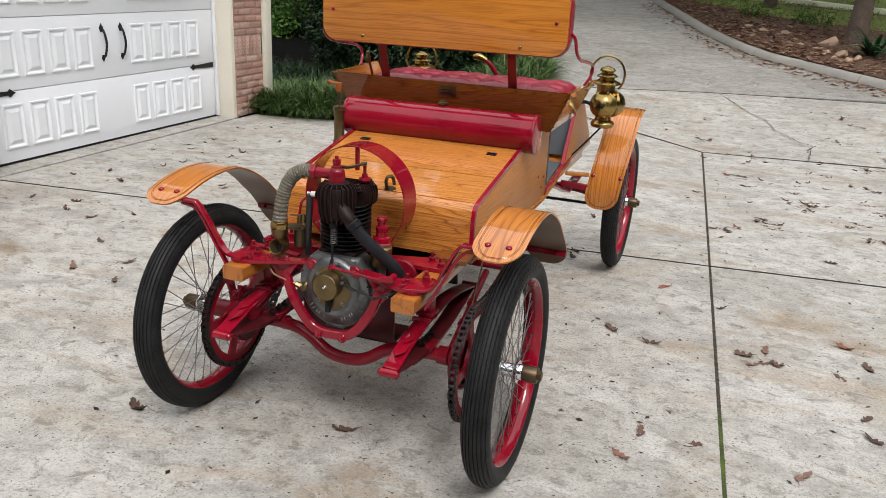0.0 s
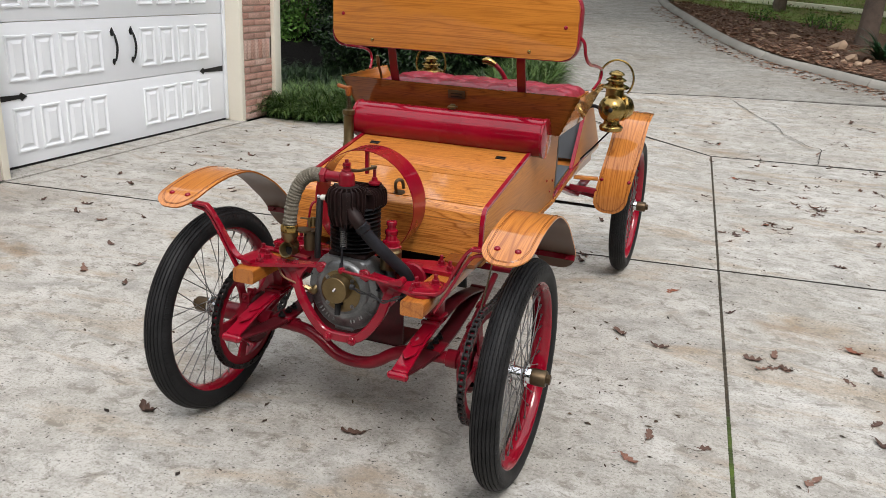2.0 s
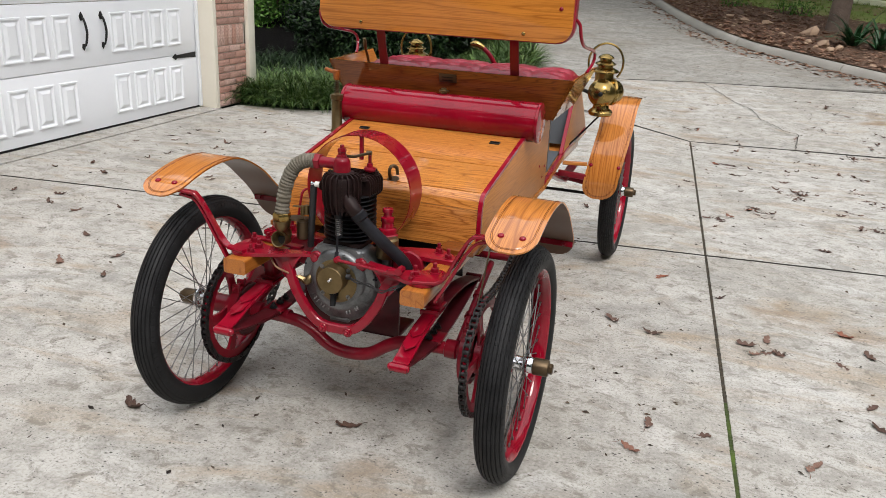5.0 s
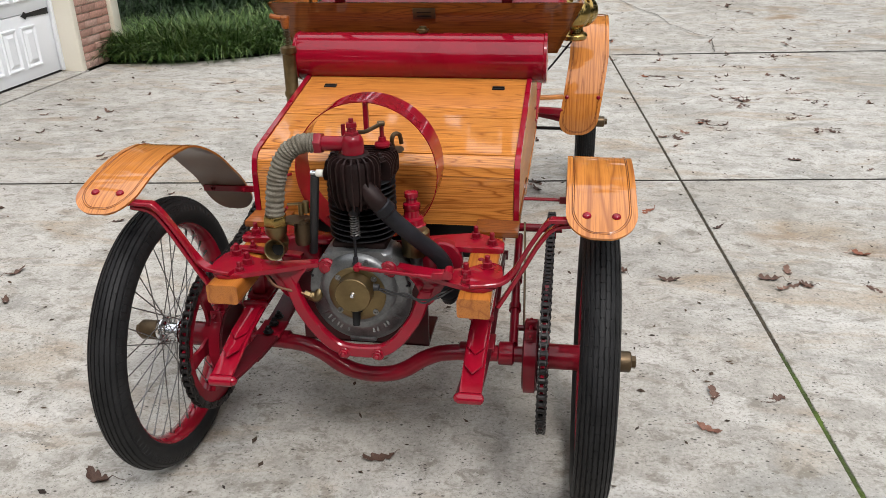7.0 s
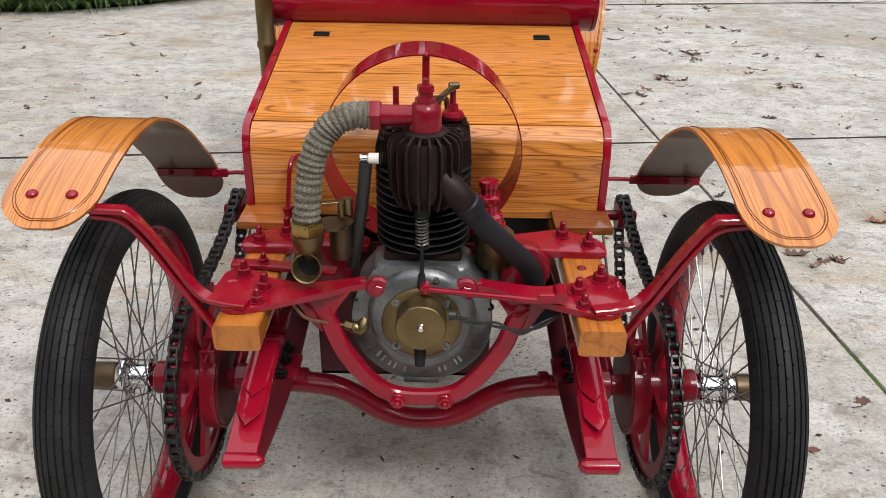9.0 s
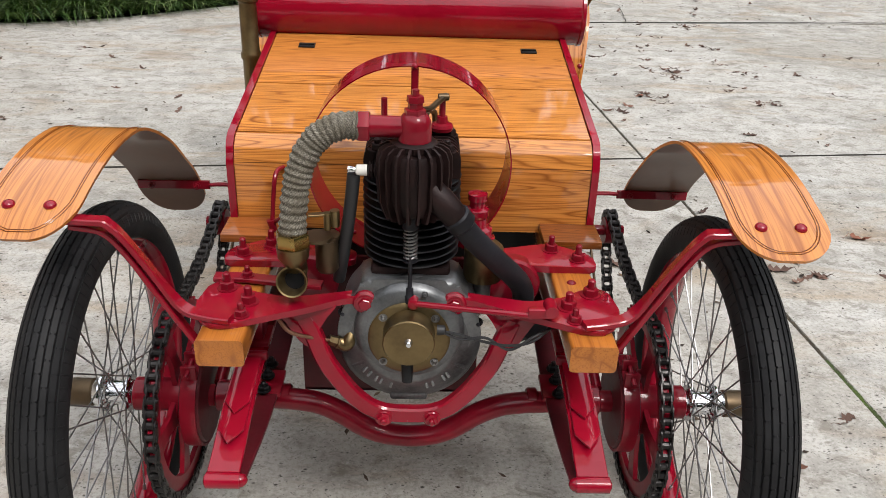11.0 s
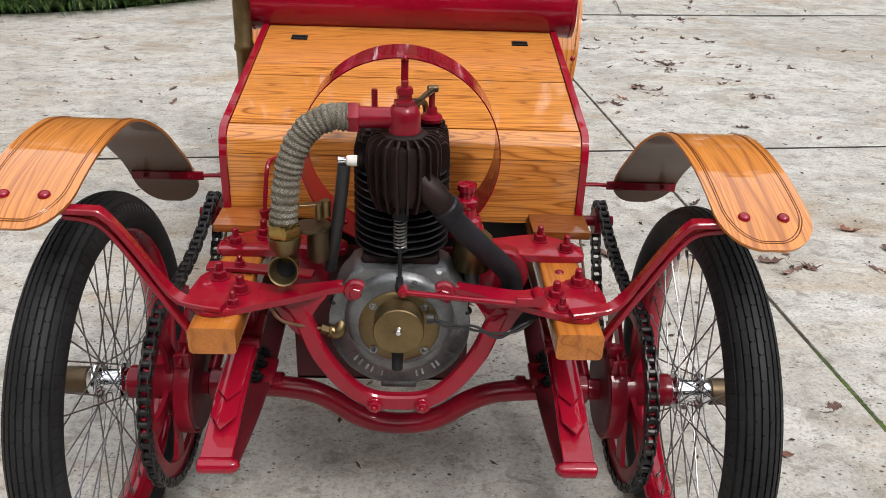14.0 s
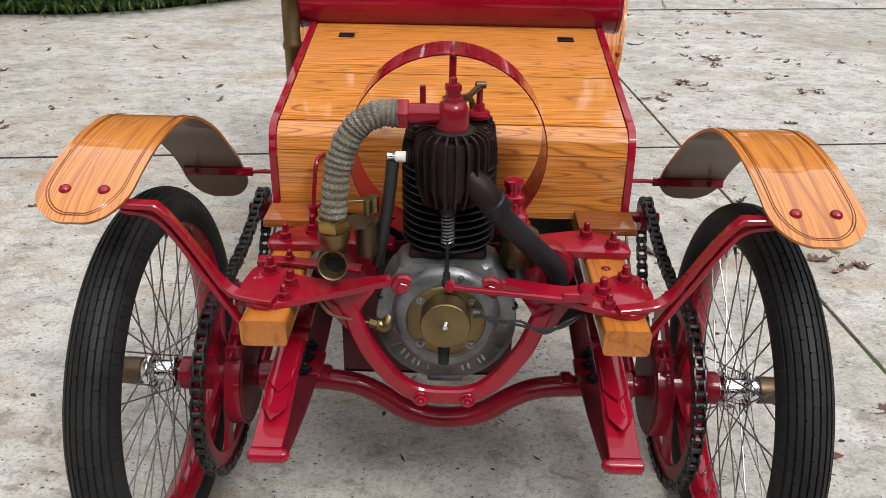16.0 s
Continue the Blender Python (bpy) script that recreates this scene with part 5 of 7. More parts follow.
rod(bm, (-0.002, E_Y - 0.045, E_Z - 0.043), (-0.002, E_Y - 0.055, E_Z - 0.088), 0.011, 0.009)
rod(bm, (-0.002, E_Y - 0.045, E_Z - 0.047), (-0.002, E_Y - 0.047, E_Z - 0.055), 0.0145)
part("rubber_spout", bm, RUBBER, engine)

# cylinder with its fins
CY = 0.0
bm = B()
lathe(bm, [(0, 0.060), (0.18, 0.058)], (0, CY, 0.665), (0, 0, 1), 32)
box(bm, (0, CY, 0.672), (0.132, 0.122, 0.02), 0.008)
cyl = part("cylinder", bm, IRON, engine, "dark finned iron cylinder")
fin = mesh_of("cooling_fin", lathe(B(), [(-0.0012, 0.05), (-0.0015, 0.079), (0.0, 0.081), (0.0015, 0.079), (0.0012, 0.05)], (0, 0, 0), (0, 0, 1), 40), BLACK)
for k in range(11):
    piece("cooling_fin", fin, cyl, pose(0, CY, 0.690 + k * 0.0135))
bm = B()
lathe(bm, [(0, 0.062), (0.05, 0.064), (0.062, 0.056), (0.066, 0.03)], (0, CY + 0.008, 0.812), (0, 0, 1), 32)
head = part("cylinder_head", bm, IRON, engine)
head_fin = mesh_of("head_fin", slab(B(), rounded(-0.078, -0.04, 0.078, 0.036, 0.026), -0.0015, 0.0015, "y"), IRON)
for k in range(7):
    piece("head_fin", head_fin, head, pose(0, CY - 0.025 + k * 0.015, 0.846))
for x, y in ((-0.055, -0.03), (0.055, -0.03), (0.06, 0.05), (-0.06, 0.05)):
    part("head_bolt", bolt(B(), (x, y, 0.874), (0, 0, 1), 0.011, 0.012, 0.006), IRON, head)
for x, y, z0 in ((-0.048, 0.045, 0.885), (0.047, 0.035, 0.885)):
    bm = B()
    rod(bm, (x, y, z0), (x, y, z0 + 0.052), 0.0052)
    part("stud", bm, RED_DULL, engine, "red tie stud")
bm = B()
lathe(bm, [(0, 0.017), (0.006, 0.019), (0.011, 0.017), (0.013, 0.010), (0.024, 0.0085)], (0.047, 0.035, 0.888), (0, 0, 1), 18)
part("stud_collar", bm, RED_DULL, engine)
bm = B()
tube(bm, curve([(0.014, -0.060, 0.950), (0.026, -0.035, 0.944), (0.038, 0.0, 0.944), (0.047, 0.022, 0.945)], 5), 0.0048, 8)
lathe(bm, [(-0.009, 0.004), (-0.008, 0.006), (0.008, 0.006), (0.009, 0.004)], (0.048, 0.026, 0.946), (1, 0.2, 0), 12)
part("priming_lever", bm, BRASS_BROWN, engine)

# ribbed valve chamber in front of the cylinder
VX, VY = 0.004, -0.068
bm = B()
lathe(bm, [(0.0, 0.012), (0.004, 0.038), (0.03, 0.050), (0.092, 0.051), (0.104, 0.046), (0.106, 0.03)], (VX, VY, 0.786), (0, 0, 1), 32)
box(bm, (VX, VY + 0.045, 0.83), (0.07, 0.07, 0.06), 0.01)
chamber = part("valve_chamber", bm, IRON, engine, "rusty ribbed valve chamber")
part("chamber_ring", lathe(B(), [(0.104, 0.034), (0.107, 0.038), (0.116, 0.038), (0.119, 0.033)], (VX, VY, 0.786), (0, 0, 1), 8), IRON, engine)
rib = mesh_of("rib", slab(B(), [(0.03, -0.012), (0.047, -0.008), (0.057, 0.02), (0.060, 0.07), (0.059, 0.092), (0.054, 0.104), (0.044, 0.110), (0.03, 0.112)], -0.0019, 0.0019, "y"), IRON)
for k in range(14):
    piece("rib", rib, chamber, Matrix.Translation((VX, VY, 0.79)) @ pose(0, 0, 0, 0, 0, 153 + 234 * k / 13))
# valve spring and stem
bm = B()
rod(bm, (VX - 0.004, VY - 0.026, 0.640), (VX - 0.004, VY - 0.014, 0.79), 0.0035)
lathe(bm, [(0, 0.0075), (0.012, 0.0085), (0.015, 0.0065), (0.026, 0.006), (0.027, 0.004)], (VX - 0.004, VY - 0.027, 0.634), (0, 0.05, 1), 12)
lathe(bm, [(0, 0.006), (0.004, 0.0125), (0.006, 0.0125), (0.008, 0.006)], (VX - 0.004, VY - 0.012, 0.70), (0, 0, 1), 16)
lathe(bm, [(0, 0.014), (0.022, 0.013), (0.024, 0.008)], (VX - 0.004, VY - 0.012, 0.763), (0, 0, 1), 16)
stem = part("valve_stem", bm, PIPE, engine)
bm = B()
tube(bm, [(VX - 0.004 + 0.010 * math.cos(t), VY - 0.012 + 0.010 * math.sin(t), 0.708 + 0.055 * t / (2 * math.pi * 9)) for t in (2 * math.pi * 9 * k / 150 for k in range(151))], 0.0018, 6)
part("valve_spring", bm, SPOKE, stem)

# red inlet elbow and the braided hose
EX, EY, EZ = 0.004, -0.068, 0.925
bm = B()
lathe(bm, [(-0.022, 0.027), (-0.016, 0.0255), (0.004, 0.0255), (0.018, 0.0245), (0.027, 0.020), (0.032, 0.012)], (EX, EY, EZ - 0.008), (0, 0, 1), 28)
lathe(bm, [(0.0, 0.0165), (0.075, 0.0165)], (EX - 0.012, EY, EZ), (-1, 0, 0), 22)
inlet = part("inlet_elbow", bm, RED_DULL, engine, "worn red inlet elbow")
bm = B()
lathe(bm, [(0, 0.017), (0.006, 0.017), (0.007, 0.012), (0.016, 0.0115), (0.017, 0.014), (0.026, 0.013), (0.027, 0.006), (0.036, 0.006), (0.037, 0.003)], (EX, EY, EZ + 0.022), (0, 0, 1), 6)
part("elbow_nut", bm, RED_DULL, inlet)
bm = B()
lathe(bm, [(0, 0.023), (0.003, 0.025), (0.015, 0.025), (0.018, 0.023)], (EX - 0.068, EY, EZ), (-1, 0, 0), 6)
part("hex_union", bm, RED_DULL, inlet)
hose = curve([(-0.080, -0.068, 0.925), (-0.110, -0.069, 0.924), (-0.141, -0.072, 0.908), (-0.162, -0.076, 0.879), (-0.175, -0.082, 0.842), (-0.182, -0.087, 0.797), (-0.186, -0.092, 0.752)], 30)
bm = B()
tube(bm, hose, lambda t: 0.0212 + 0.0013 * math.sin(t * 2 * math.pi * 23 + 1.3 * math.sin(t * 19)) + 0.0007 * math.sin(t * 41), 20, uv=(0.0014, 0.0066))
part("inlet_hose", bm, BRAID, engine, "ribbed grey woven inlet hose")

# carburettor
bm = B()
hex_nut = lathe(B(), [(0, 0.026), (0.003, 0.028), (0.020, 0.028), (0.023, 0.026)], (-0.186, -0.092, 0.734), (0, 0, 1), 6)
lathe(bm, [(-0.034, 0.016), (-0.02, 0.025), (0.0, 0.027)], (-0.186, -0.092, 0.734), (0, 0, 1), 24)
tube(bm, curve([(-0.186, -0.092, 0.715), (-0.186, -0.078, 0.697), (-0.186, -0.069, 0.681), (-0.186, -0.080, 0.671)], 5), 0.0178, 18)
lathe(bm, [(-0.022, 0.017), (-0.004, 0.0182), (0.006, 0.0205), (0.019, 0.0252), (0.0215, 0.0254), (0.0205, 0.0228), (0.008, 0.0175), (-0.006, 0.0160)], (-0.1865, -0.093, 0.672), (-0.05, -0.95, 0.30), 28)
carb = part("carburettor", bm, BRASS_OLD, engine, "tarnished brass carburettor with an open horn")
part("hose_nut", hex_nut, BRASS, carb, "bright brass hexagon nut")
bm = B()
lathe(bm, [(0, 0.016), (0.006, 0.019), (0.058, 0.019), (0.060, 0.022), (0.066, 0.022), (0.068, 0.014)], (-0.138, -0.05, 0.668), (0, 0, 1), 28)
lathe(bm, [(0, 0.025), (0.005, 0.025)], (-0.150, -0.068, 0.735), (0, 0, 1), 28)
part("float_bowl", bm, BRASS_BROWN, carb)
bm = B()
rod(bm, (-0.135, -0.055, 0.745), (-0.135, -0.055, 0.775), 0.006)
bar(bm, [(-0.165, -0.06, 0.772), (-0.12, -0.05, 0.772)], 0.012, 0.003)
rod(bm, (-0.123, -0.052, 0.75), (-0.123, -0.052, 0.778), 0.008)
part("carburettor_lever", bm, BRASS_OLD, carb)
# Black disc gives the dark of the horn's hollow as plain colour.
bm = B()
lathe(bm, [(0, 0.0), (0.0, 0.0165), (0.001, 0.0165)], (-0.1863, -0.0885, 0.6705), (-0.05, -0.95, 0.30), 20)
part("horn_throat", bm, BLACK, carb)
# throttle rod on the deck
bm = B()
tube(bm, curve([(-0.250, 0.212, 0.748), (-0.256, 0.185, 0.752), (-0.259, 0.168, 0.742), (-0.262, 0.160, 0.71), (-0.266, 0.15, 0.655)], 5), 0.0045, 8)
rod(bm, (-0.268, 0.15, 0.665), (-0.262, 0.15, 0.635), 0.009, 0.006)
tube(bm, [(-0.262, 0.15, 0.66), (-0.235, 0.12, 0.69)], 0.004, 8)
part("throttle_rod", bm, RED_DULL, car)
bm = B()
tube(bm, curve([(0.022, 0.262, 0.806), (0.020, 0.255, 0.835), (0.024, 0.262, 0.850), (0.036, 0.275, 0.846), (0.040, 0.28, 0.82)], 5), 0.006, 8)
lathe(bm, [(0, 0.022), (0.004, 0.020)], (0.028, 0.272, 0.803), (0, -0.2, 1), 20)
part("deck_pull", bm, BRASS_BROWN, car, "small bent brown metal pull on the engine deck")

# spark plug and lead
bm = B()
lathe(bm, [(0, 0.014), (0.012, 0.014), (0.013, 0.010), (0.02, 0.010)], (-0.044, -0.065, 0.853), (-1, 0, 0), 6)
for k in range(4):
    lathe(bm, [(0, 0.008), (0.002, 0.016), (0.004, 0.008)], (-0.048 - k * 0.005, -0.065, 0.853), (-1, 0, 0), 16)
plug = part("spark_plug", bm, IRON, engine)
bm = B()
lathe(bm, [(0, 0.009), (0.016, 0.0085), (0.018, 0.006)], (-0.069, -0.065, 0.853), (-1, 0, 0), 16)
part("porcelain", bm, PORCELAIN, plug)
bm = B()
lathe(bm, [(0.018, 0.0045), (0.024, 0.006), (0.03, 0.006), (0.031, 0.003)], (-0.069, -0.065, 0.853), (-1, 0, 0), 10)
part("terminal", bm, CHROME, plug)
bm = B()
tube(bm, curve([(-0.090, -0.065, 0.846), (-0.094, -0.063, 0.81), (-0.101, -0.056, 0.76), (-0.111, -0.045, 0.70), (-0.122, -0.03, 0.64)], 6), 0.0105, 12)
part("ignition_lead", bm, CABLE, engine, "thick black braided ignition lead")

# exhaust
bm = B()
tube(bm, curve([(0.028, -0.088, 0.832), (0.046, -0.097, 0.818), (0.063, -0.10, 0.80), (0.075, -0.096, 0.782)], 5), lambda t: 0.024 - 0.004 * t, 18)
part("exhaust_stub", bm, IRON, engine)
bm = B()
tube(bm, curve([(0.072, -0.098, 0.787), (0.098, -0.088, 0.752), (0.142, -0.06, 0.697), (0.183, -0.03, 0.645), (0.198, -0.012, 0.605), (0.20, 0.0, 0.55), (0.20, 0.03, 0.50)], 8), 0.0192, 18)
lathe(bm, [(0, 0.0205), (0.003, 0.0235), (0.022, 0.0235), (0.026, 0.020)], (0.068, -0.100, 0.796), (0.023, 0.010, -0.033), 22)
part("exhaust_pipe", bm, PIPE, engine, "dark grey exhaust pipe sloping down")
bm = B()
lathe(bm, [(-0.07, 0.02), (-0.065, 0.033), (0.03, 0.035), (0.035, 0.03)], (0.205, -0.02, 0.56), (0.1, -0.6, 0.3), 24)
part("silencer", bm, PIPE, engine)

# red relief valve and oil cup
bm = B()
lathe(bm, [(0, 0.034), (0.012, 0.034), (0.016, 0.03), (0.03, 0.028), (0.034, 0.02), (0.05, 0.0185), (0.054, 0.021), (0.066, 0.021), (0.07, 0.014), (0.082, 0.013), (0.083, 0.017), (0.094, 0.017), (0.096, 0.010)], (0.112, 0.03, 0.685), (0, 0, 1), 18)
part("red_valve", bm, RED, engine, "stepped red painted valve cap")
bm = B()
lathe(bm, [(0, 0.02), (0.003, 0.034), (0.06, 0.034), (0.066, 0.028)], (0.125, 0.0, 0.632), (0, 0, 1), 26)
part("oil_cup", bm, BRASS_OLD, engine)
bm = B()
lathe(bm, [(0, 0.016), (0.05, 0.016)], (0.125, 0.0, 0.58), (0, 0, 1), 16)
part("oil_tube", bm, ALLOY, engine)

# fan hoop behind the cylinder
bm = B()
loops = []
for k in range(72):
    a = 2 * math.pi * k / 72
    loops.append([(r * math.cos(a) - 0.006, 0.110 + y, 0.809 + r * math.sin(a)) for r, y in ((0.1745, -0.044), (0.1768, -0.045), (0.1768, 0.053), (0.1745, 0.052))])
rings(bm, loops, closed=True)
fan = part("fan_hoop", bm, RED, car, "round red sheet-metal hoop round the cylinder head")
bm = B()
bar(bm, [(0.001, 0.075, 0.91), (0.001, 0.075, 0.984)], 0.012, 0.012, (0, 1, 0))
part("hoop_post", bm, RED_DULL, fan)
part("hoop_rivet", dome(B(), (0.001, 0.066, 0.984), (0, -1, -0.4), 0.005, 0.004), RED, fan)
for x, z in ((-0.115, 0.682), (-0.105, 0.672)):
    part("hoop_rivet", dome(B(), (x, 0.09, z), (0.3, -1, 0.4), 0.004, 0.003), RED, fan)

# linkage, oil pipe and wires at the crankcase
bm = B()
rod(bm, (0.006, -0.108, 0.640), (0.195, -0.148, 0.645), 0.0052)
lathe(bm, [(-0.008, 0.009), (0.014, 0.009), (0.016, 0.006)], (0.006, -0.098, 0.640), (0, -1, 0), 16)
box(bm, (0.205, -0.147, 0.650), (0.034, 0.012, 0.016), 0.002)
lathe(bm, [(0, 0.011), (0.03, 0.011)], (0.225, -0.125, 0.655), (0, -1, 0), 14)
part("spark_linkage", bm, RED, car, "thin red advance rod")
bm = B()
tube(bm, curve([(-0.215, -0.115, 0.615), (-0.195, -0.118, 0.588), (-0.16, -0.100, 0.566), (-0.128, -0.085, 0.551)], 6), 0.0034, 8)
pipe = part("oil_pipe", bm, COPPER, car, "thin copper oil pipe")
bm = B()
lathe(bm, [(0, 0.009), (0.014, 0.009), (0.015, 0.0115), (0.026, 0.0115), (0.027, 0.008)], (-0.136, -0.085, 0.553), (0.8, 0.2, -0.4), 6)
tube(bm, curve([(-0.117, -0.080, 0.545), (-0.108, -0.082, 0.541), (-0.102, -0.080, 0.548), (-0.098, -0.068, 0.562)], 5), 0.0115, 12)
part("pipe_union", bm, BRASS_OLD, pipe)
for k, dz in enumerate((0.0, -0.008)):
    bm = B()
    tube(bm, curve([(0.048, -0.12, 0.598), (0.085, -0.125, 0.592 + dz), (0.125, -0.13, 0.583 - dz), (0.165, -0.135, 0.580 + dz), (0.20, -0.135, 0.588 - dz), (0.232, -0.12, 0.605)], 7), 0.0024, 7)
    part("wire", bm, CABLE, car)
bm = B()
lathe(bm, [(0, 0.009), (0.012, 0.008), (0.014, 0.005)], (0.046, -0.12, 0.598), (1, 0, 0), 12)
part("wire_terminal", bm, CABLE, car)

# upright brake lever beside the seat
bm = B()
tube(bm, curve([(-0.44, 1.14, 0.96), (-0.44, 1.092, 1.085), (-0.44, 1.062, 1.135), (-0.44, 1.048, 1.178)], 5), lambda t: 0.0055 + 0.0035 * math.exp(-((t - 0.82) / 0.14) ** 2), 10)
part("brake_hand_lever", bm, BRASS_OLD, car, "slim metal brake lever beside the seat")

# ---- garage ----
WALL_X, DOOR_X, DOOR_Y0, DOOR_Y1 = -3.75, -3.945, 1.91, 4.74
garage = thing("wall_garage", "brick garage front wall with cream trim", "wall", kind="structure")
for y0, y1, z0, z1 in ((-6.0, 1.85, 0, 3.2), (4.81, 5.30, 0, 3.2), (1.85, 4.81, 2.2, 3.2)):
    part("mortar_core", box(B(), (WALL_X - 0.012 - 0.3, (y0 + y1) / 2, (z0 + z1) / 2), (0.6, y1 - y0, z1 - z0)), MORTAR, garage)
part("side_wall", box(B(), (-6.3, 5.37, 1.6), (5.1, 0.13, 3.2)), CREAM, garage, "cream painted side wall")
part("corner_board", box(B(), (WALL_X - 0.005, 5.365, 1.7), (0.10, 0.12, 3.0), 0.004), CREAM, garage, "cream corner board")
part("roof", slab(B(), [(-3.2, 3.15), (-3.2, 3.3), (-8.0, 5.4), (-8.0, 5.2)], -6.5, 6.0, "y"), PIPE, garage, "dark garage roof")
for y in (DOOR_Y0 - 0.025, DOOR_Y1 + 0.035):
    part("door_jamb", box(B(), ((DOOR_X + WALL_X) / 2 - 0.03, y, 1.1), (0.26, 0.06, 2.2), 0.004), CREAM, garage, "cream painted door jamb")
part("door_stop", box(B(), (DOOR_X + 0.02, DOOR_Y1 - 0.012, 1.1), (0.03, 0.03, 2.16), 0.003), WHITE, garage)
part("apron", box(B(), (-4.02, 3.325, -0.04), (0.585, 2.94, 0.09)), CONCRETE, garage, "worn concrete garage sill")

door = thing("door_1", "white panelled sectional garage door with black iron fittings", "garage door", kind="structure")
PITCH = 0.522
PW, PH = 0.197, 0.333


def door_panel():
    """A raised panel with a moulded rim, facing the drive."""
    bm = B()
    loops = []
    for inset, out in ((0.0, 0.0), (0.005, 0.013), (0.015, 0.013), (0.027, 0.001), (0.037, 0.001), (0.062, 0.015)):
        loops.append([(out, y, z) for y, z in ((-PW / 2 + inset, -PH / 2 + inset), (PW / 2 - inset, -PH / 2 + inset), (PW / 2 - inset, PH / 2 - inset), (-PW / 2 + inset, PH / 2 - inset))])
    rings(bm, loops)
    return mesh_of("door_panel", bm, WHITE, 20)


PANEL = door_panel()
for k in range(4):
    z = 0.02 + k * PITCH
    sec = part("door_section", box(B(), (DOOR_X - 0.022, (DOOR_Y0 + DOOR_Y1) / 2, z + PITCH / 2), (0.044, DOOR_Y1 - DOOR_Y0, PITCH - 0.006), 0.003), WHITE, door)
    for c in (4.018, 2.637):
        for i in range(4):
            piece("door_panel", PANEL, sec, pose(DOOR_X + 0.0005, c + (i - 1.5) * 0.2485, z + 0.265))
part("bottom_seal", box(B(), (DOOR_X - 0.02, 3.325, 0.014), (0.04, 2.82, 0.02), 0.004), RUBBER, door, "black rubber bottom seal")
for y in (3.224, 3.446):
    bm = B()
    tube(bm, curve([(DOOR_X + 0.004, y, 0.955), (DOOR_X + 0.03, y, 0.925), (DOOR_X + 0.05, y, 0.83), (DOOR_X + 0.03, y, 0.735), (DOOR_X + 0.004, y, 0.71)], 6), lambda t: 0.006 + 0.004 * math.sin(t * math.pi), 10)
    slab(bm, [(y, 0.99), (y + 0.022, 0.955), (y + 0.012, 0.92), (y - 0.012, 0.92), (y - 0.022, 0.955)], DOOR_X + 0.001, DOOR_X + 0.006, "x")
    slab(bm, [(y, 0.68), (y + 0.018, 0.705), (y + 0.01, 0.735), (y - 0.01, 0.735), (y - 0.018, 0.705)], DOOR_X + 0.001, DOOR_X + 0.006, "x")
    part("pull_handle", bm, HARDWARE, door, "black wrought-iron pull handle")
for y0, d in ((4.70, -1), (1.95, 1)):
    for z in (0.53, 1.62):
        bm = B()
        slab(bm, [(y0, z + 0.026), (y0 + d * 0.29, z + 0.014), (y0 + d * 0.31, z + 0.03), (y0 + d * 0.335, z + 0.012), (y0 + d * 0.36, z), (y0 + d * 0.335, z - 0.012), (y0 + d * 0.31, z - 0.03), (y0 + d * 0.29, z - 0.014), (y0, z - 0.026)], DOOR_X + 0.001, DOOR_X + 0.007, "x")
        part("strap_hinge", bm, HARDWARE, door, "black spear-shaped strap hinge")

# bricks of the two piers, laid in running bond with a soldier band
BR_L, BR_H, BR_D, JOINT = 0.194, 0.057, 0.095, 0.010


def brick_mesh(length, height):
    return mesh_of("brick", box(B(), (0, 0, 0), (BR_D, length, height), 0.004), BRICK)


FULL, HALF, SOLDIER = brick_mesh(BR_L, BR_H), brick_mesh((BR_L - JOINT) / 2, BR_H), brick_mesh(BR_H, BR_L)


def pier(y0, y1, top):
    z, row = JOINT, 0
    while z < top:
        if 0.60 < z < 0.66 and y0 > 4:
            y = y0
            while y < y1 - 0.03:
                piece("brick", SOLDIER, garage, pose(WALL_X - 0.047 + rng.uniform(-0.0015, 0.0015), y + BR_H / 2, z + BR_L / 2))
                y += BR_H + JOINT
            z += BR_L + JOINT
            row += 1
            continue
        y = y0
        first = True
        while y < y1 - 0.03:
            half = (first and row % 2) or y + BR_L > y1 + 0.02
            w = (BR_L - JOINT) / 2 if half else BR_L
            piece("brick", HALF if half else FULL, garage, pose(WALL_X - 0.047 + rng.uniform(-0.002, 0.002), y + w / 2, z + BR_H / 2))
            y += w + JOINT
            first = False
        z += BR_H + JOINT
        row += 1


# ---- garden ----
def blades(verts, faces, base, count, length, spread, width, droop=1.0, lean=(0.1, 0.95)):
    """Strap leaves out of one crown that rise, arch over and hang."""
    bx, by, bz = base
    for _ in range(count):
        a, tilt = rng.uniform(0, 2 * math.pi), rng.uniform(*lean)
        ln, w = length * rng.uniform(0.55, 1.15), width * rng.uniform(0.7, 1.2)
        r0 = spread * math.sqrt(rng.random())
        dx, dy = math.cos(a), math.sin(a)
        b = a + rng.uniform(-0.9, 0.9)
        ox, oy = bx + math.cos(b) * r0, by + math.sin(b) * r0
        bend = droop * rng.uniform(0.9, 2.0)
        twist = rng.uniform(-0.4, 0.4)
        n = len(verts)
        out = up = 0.0
        for k in range(7):
            t = k / 6
            half = w * (1 - t**2.5) * 0.5 if k < 6 else 0.0004
            cx, cy = -dy * half, dx * half
            tz = twist * half
            verts += [(ox + dx * out + cx, oy + dy * out + cy, max(bz + up + tz, bz + 0.004)), (ox + dx * out - cx, oy + dy * out - cy, max(bz + up - tz, bz + 0.004))]
            th = tilt + bend * (t + 0.08) ** 1.3
            out += math.sin(th) * ln / 6
            up += math.cos(th) * ln / 6
        faces += [(n + 2 * k, n + 2 * k + 1, n + 2 * k + 3, n + 2 * k + 2) for k in range(6)]


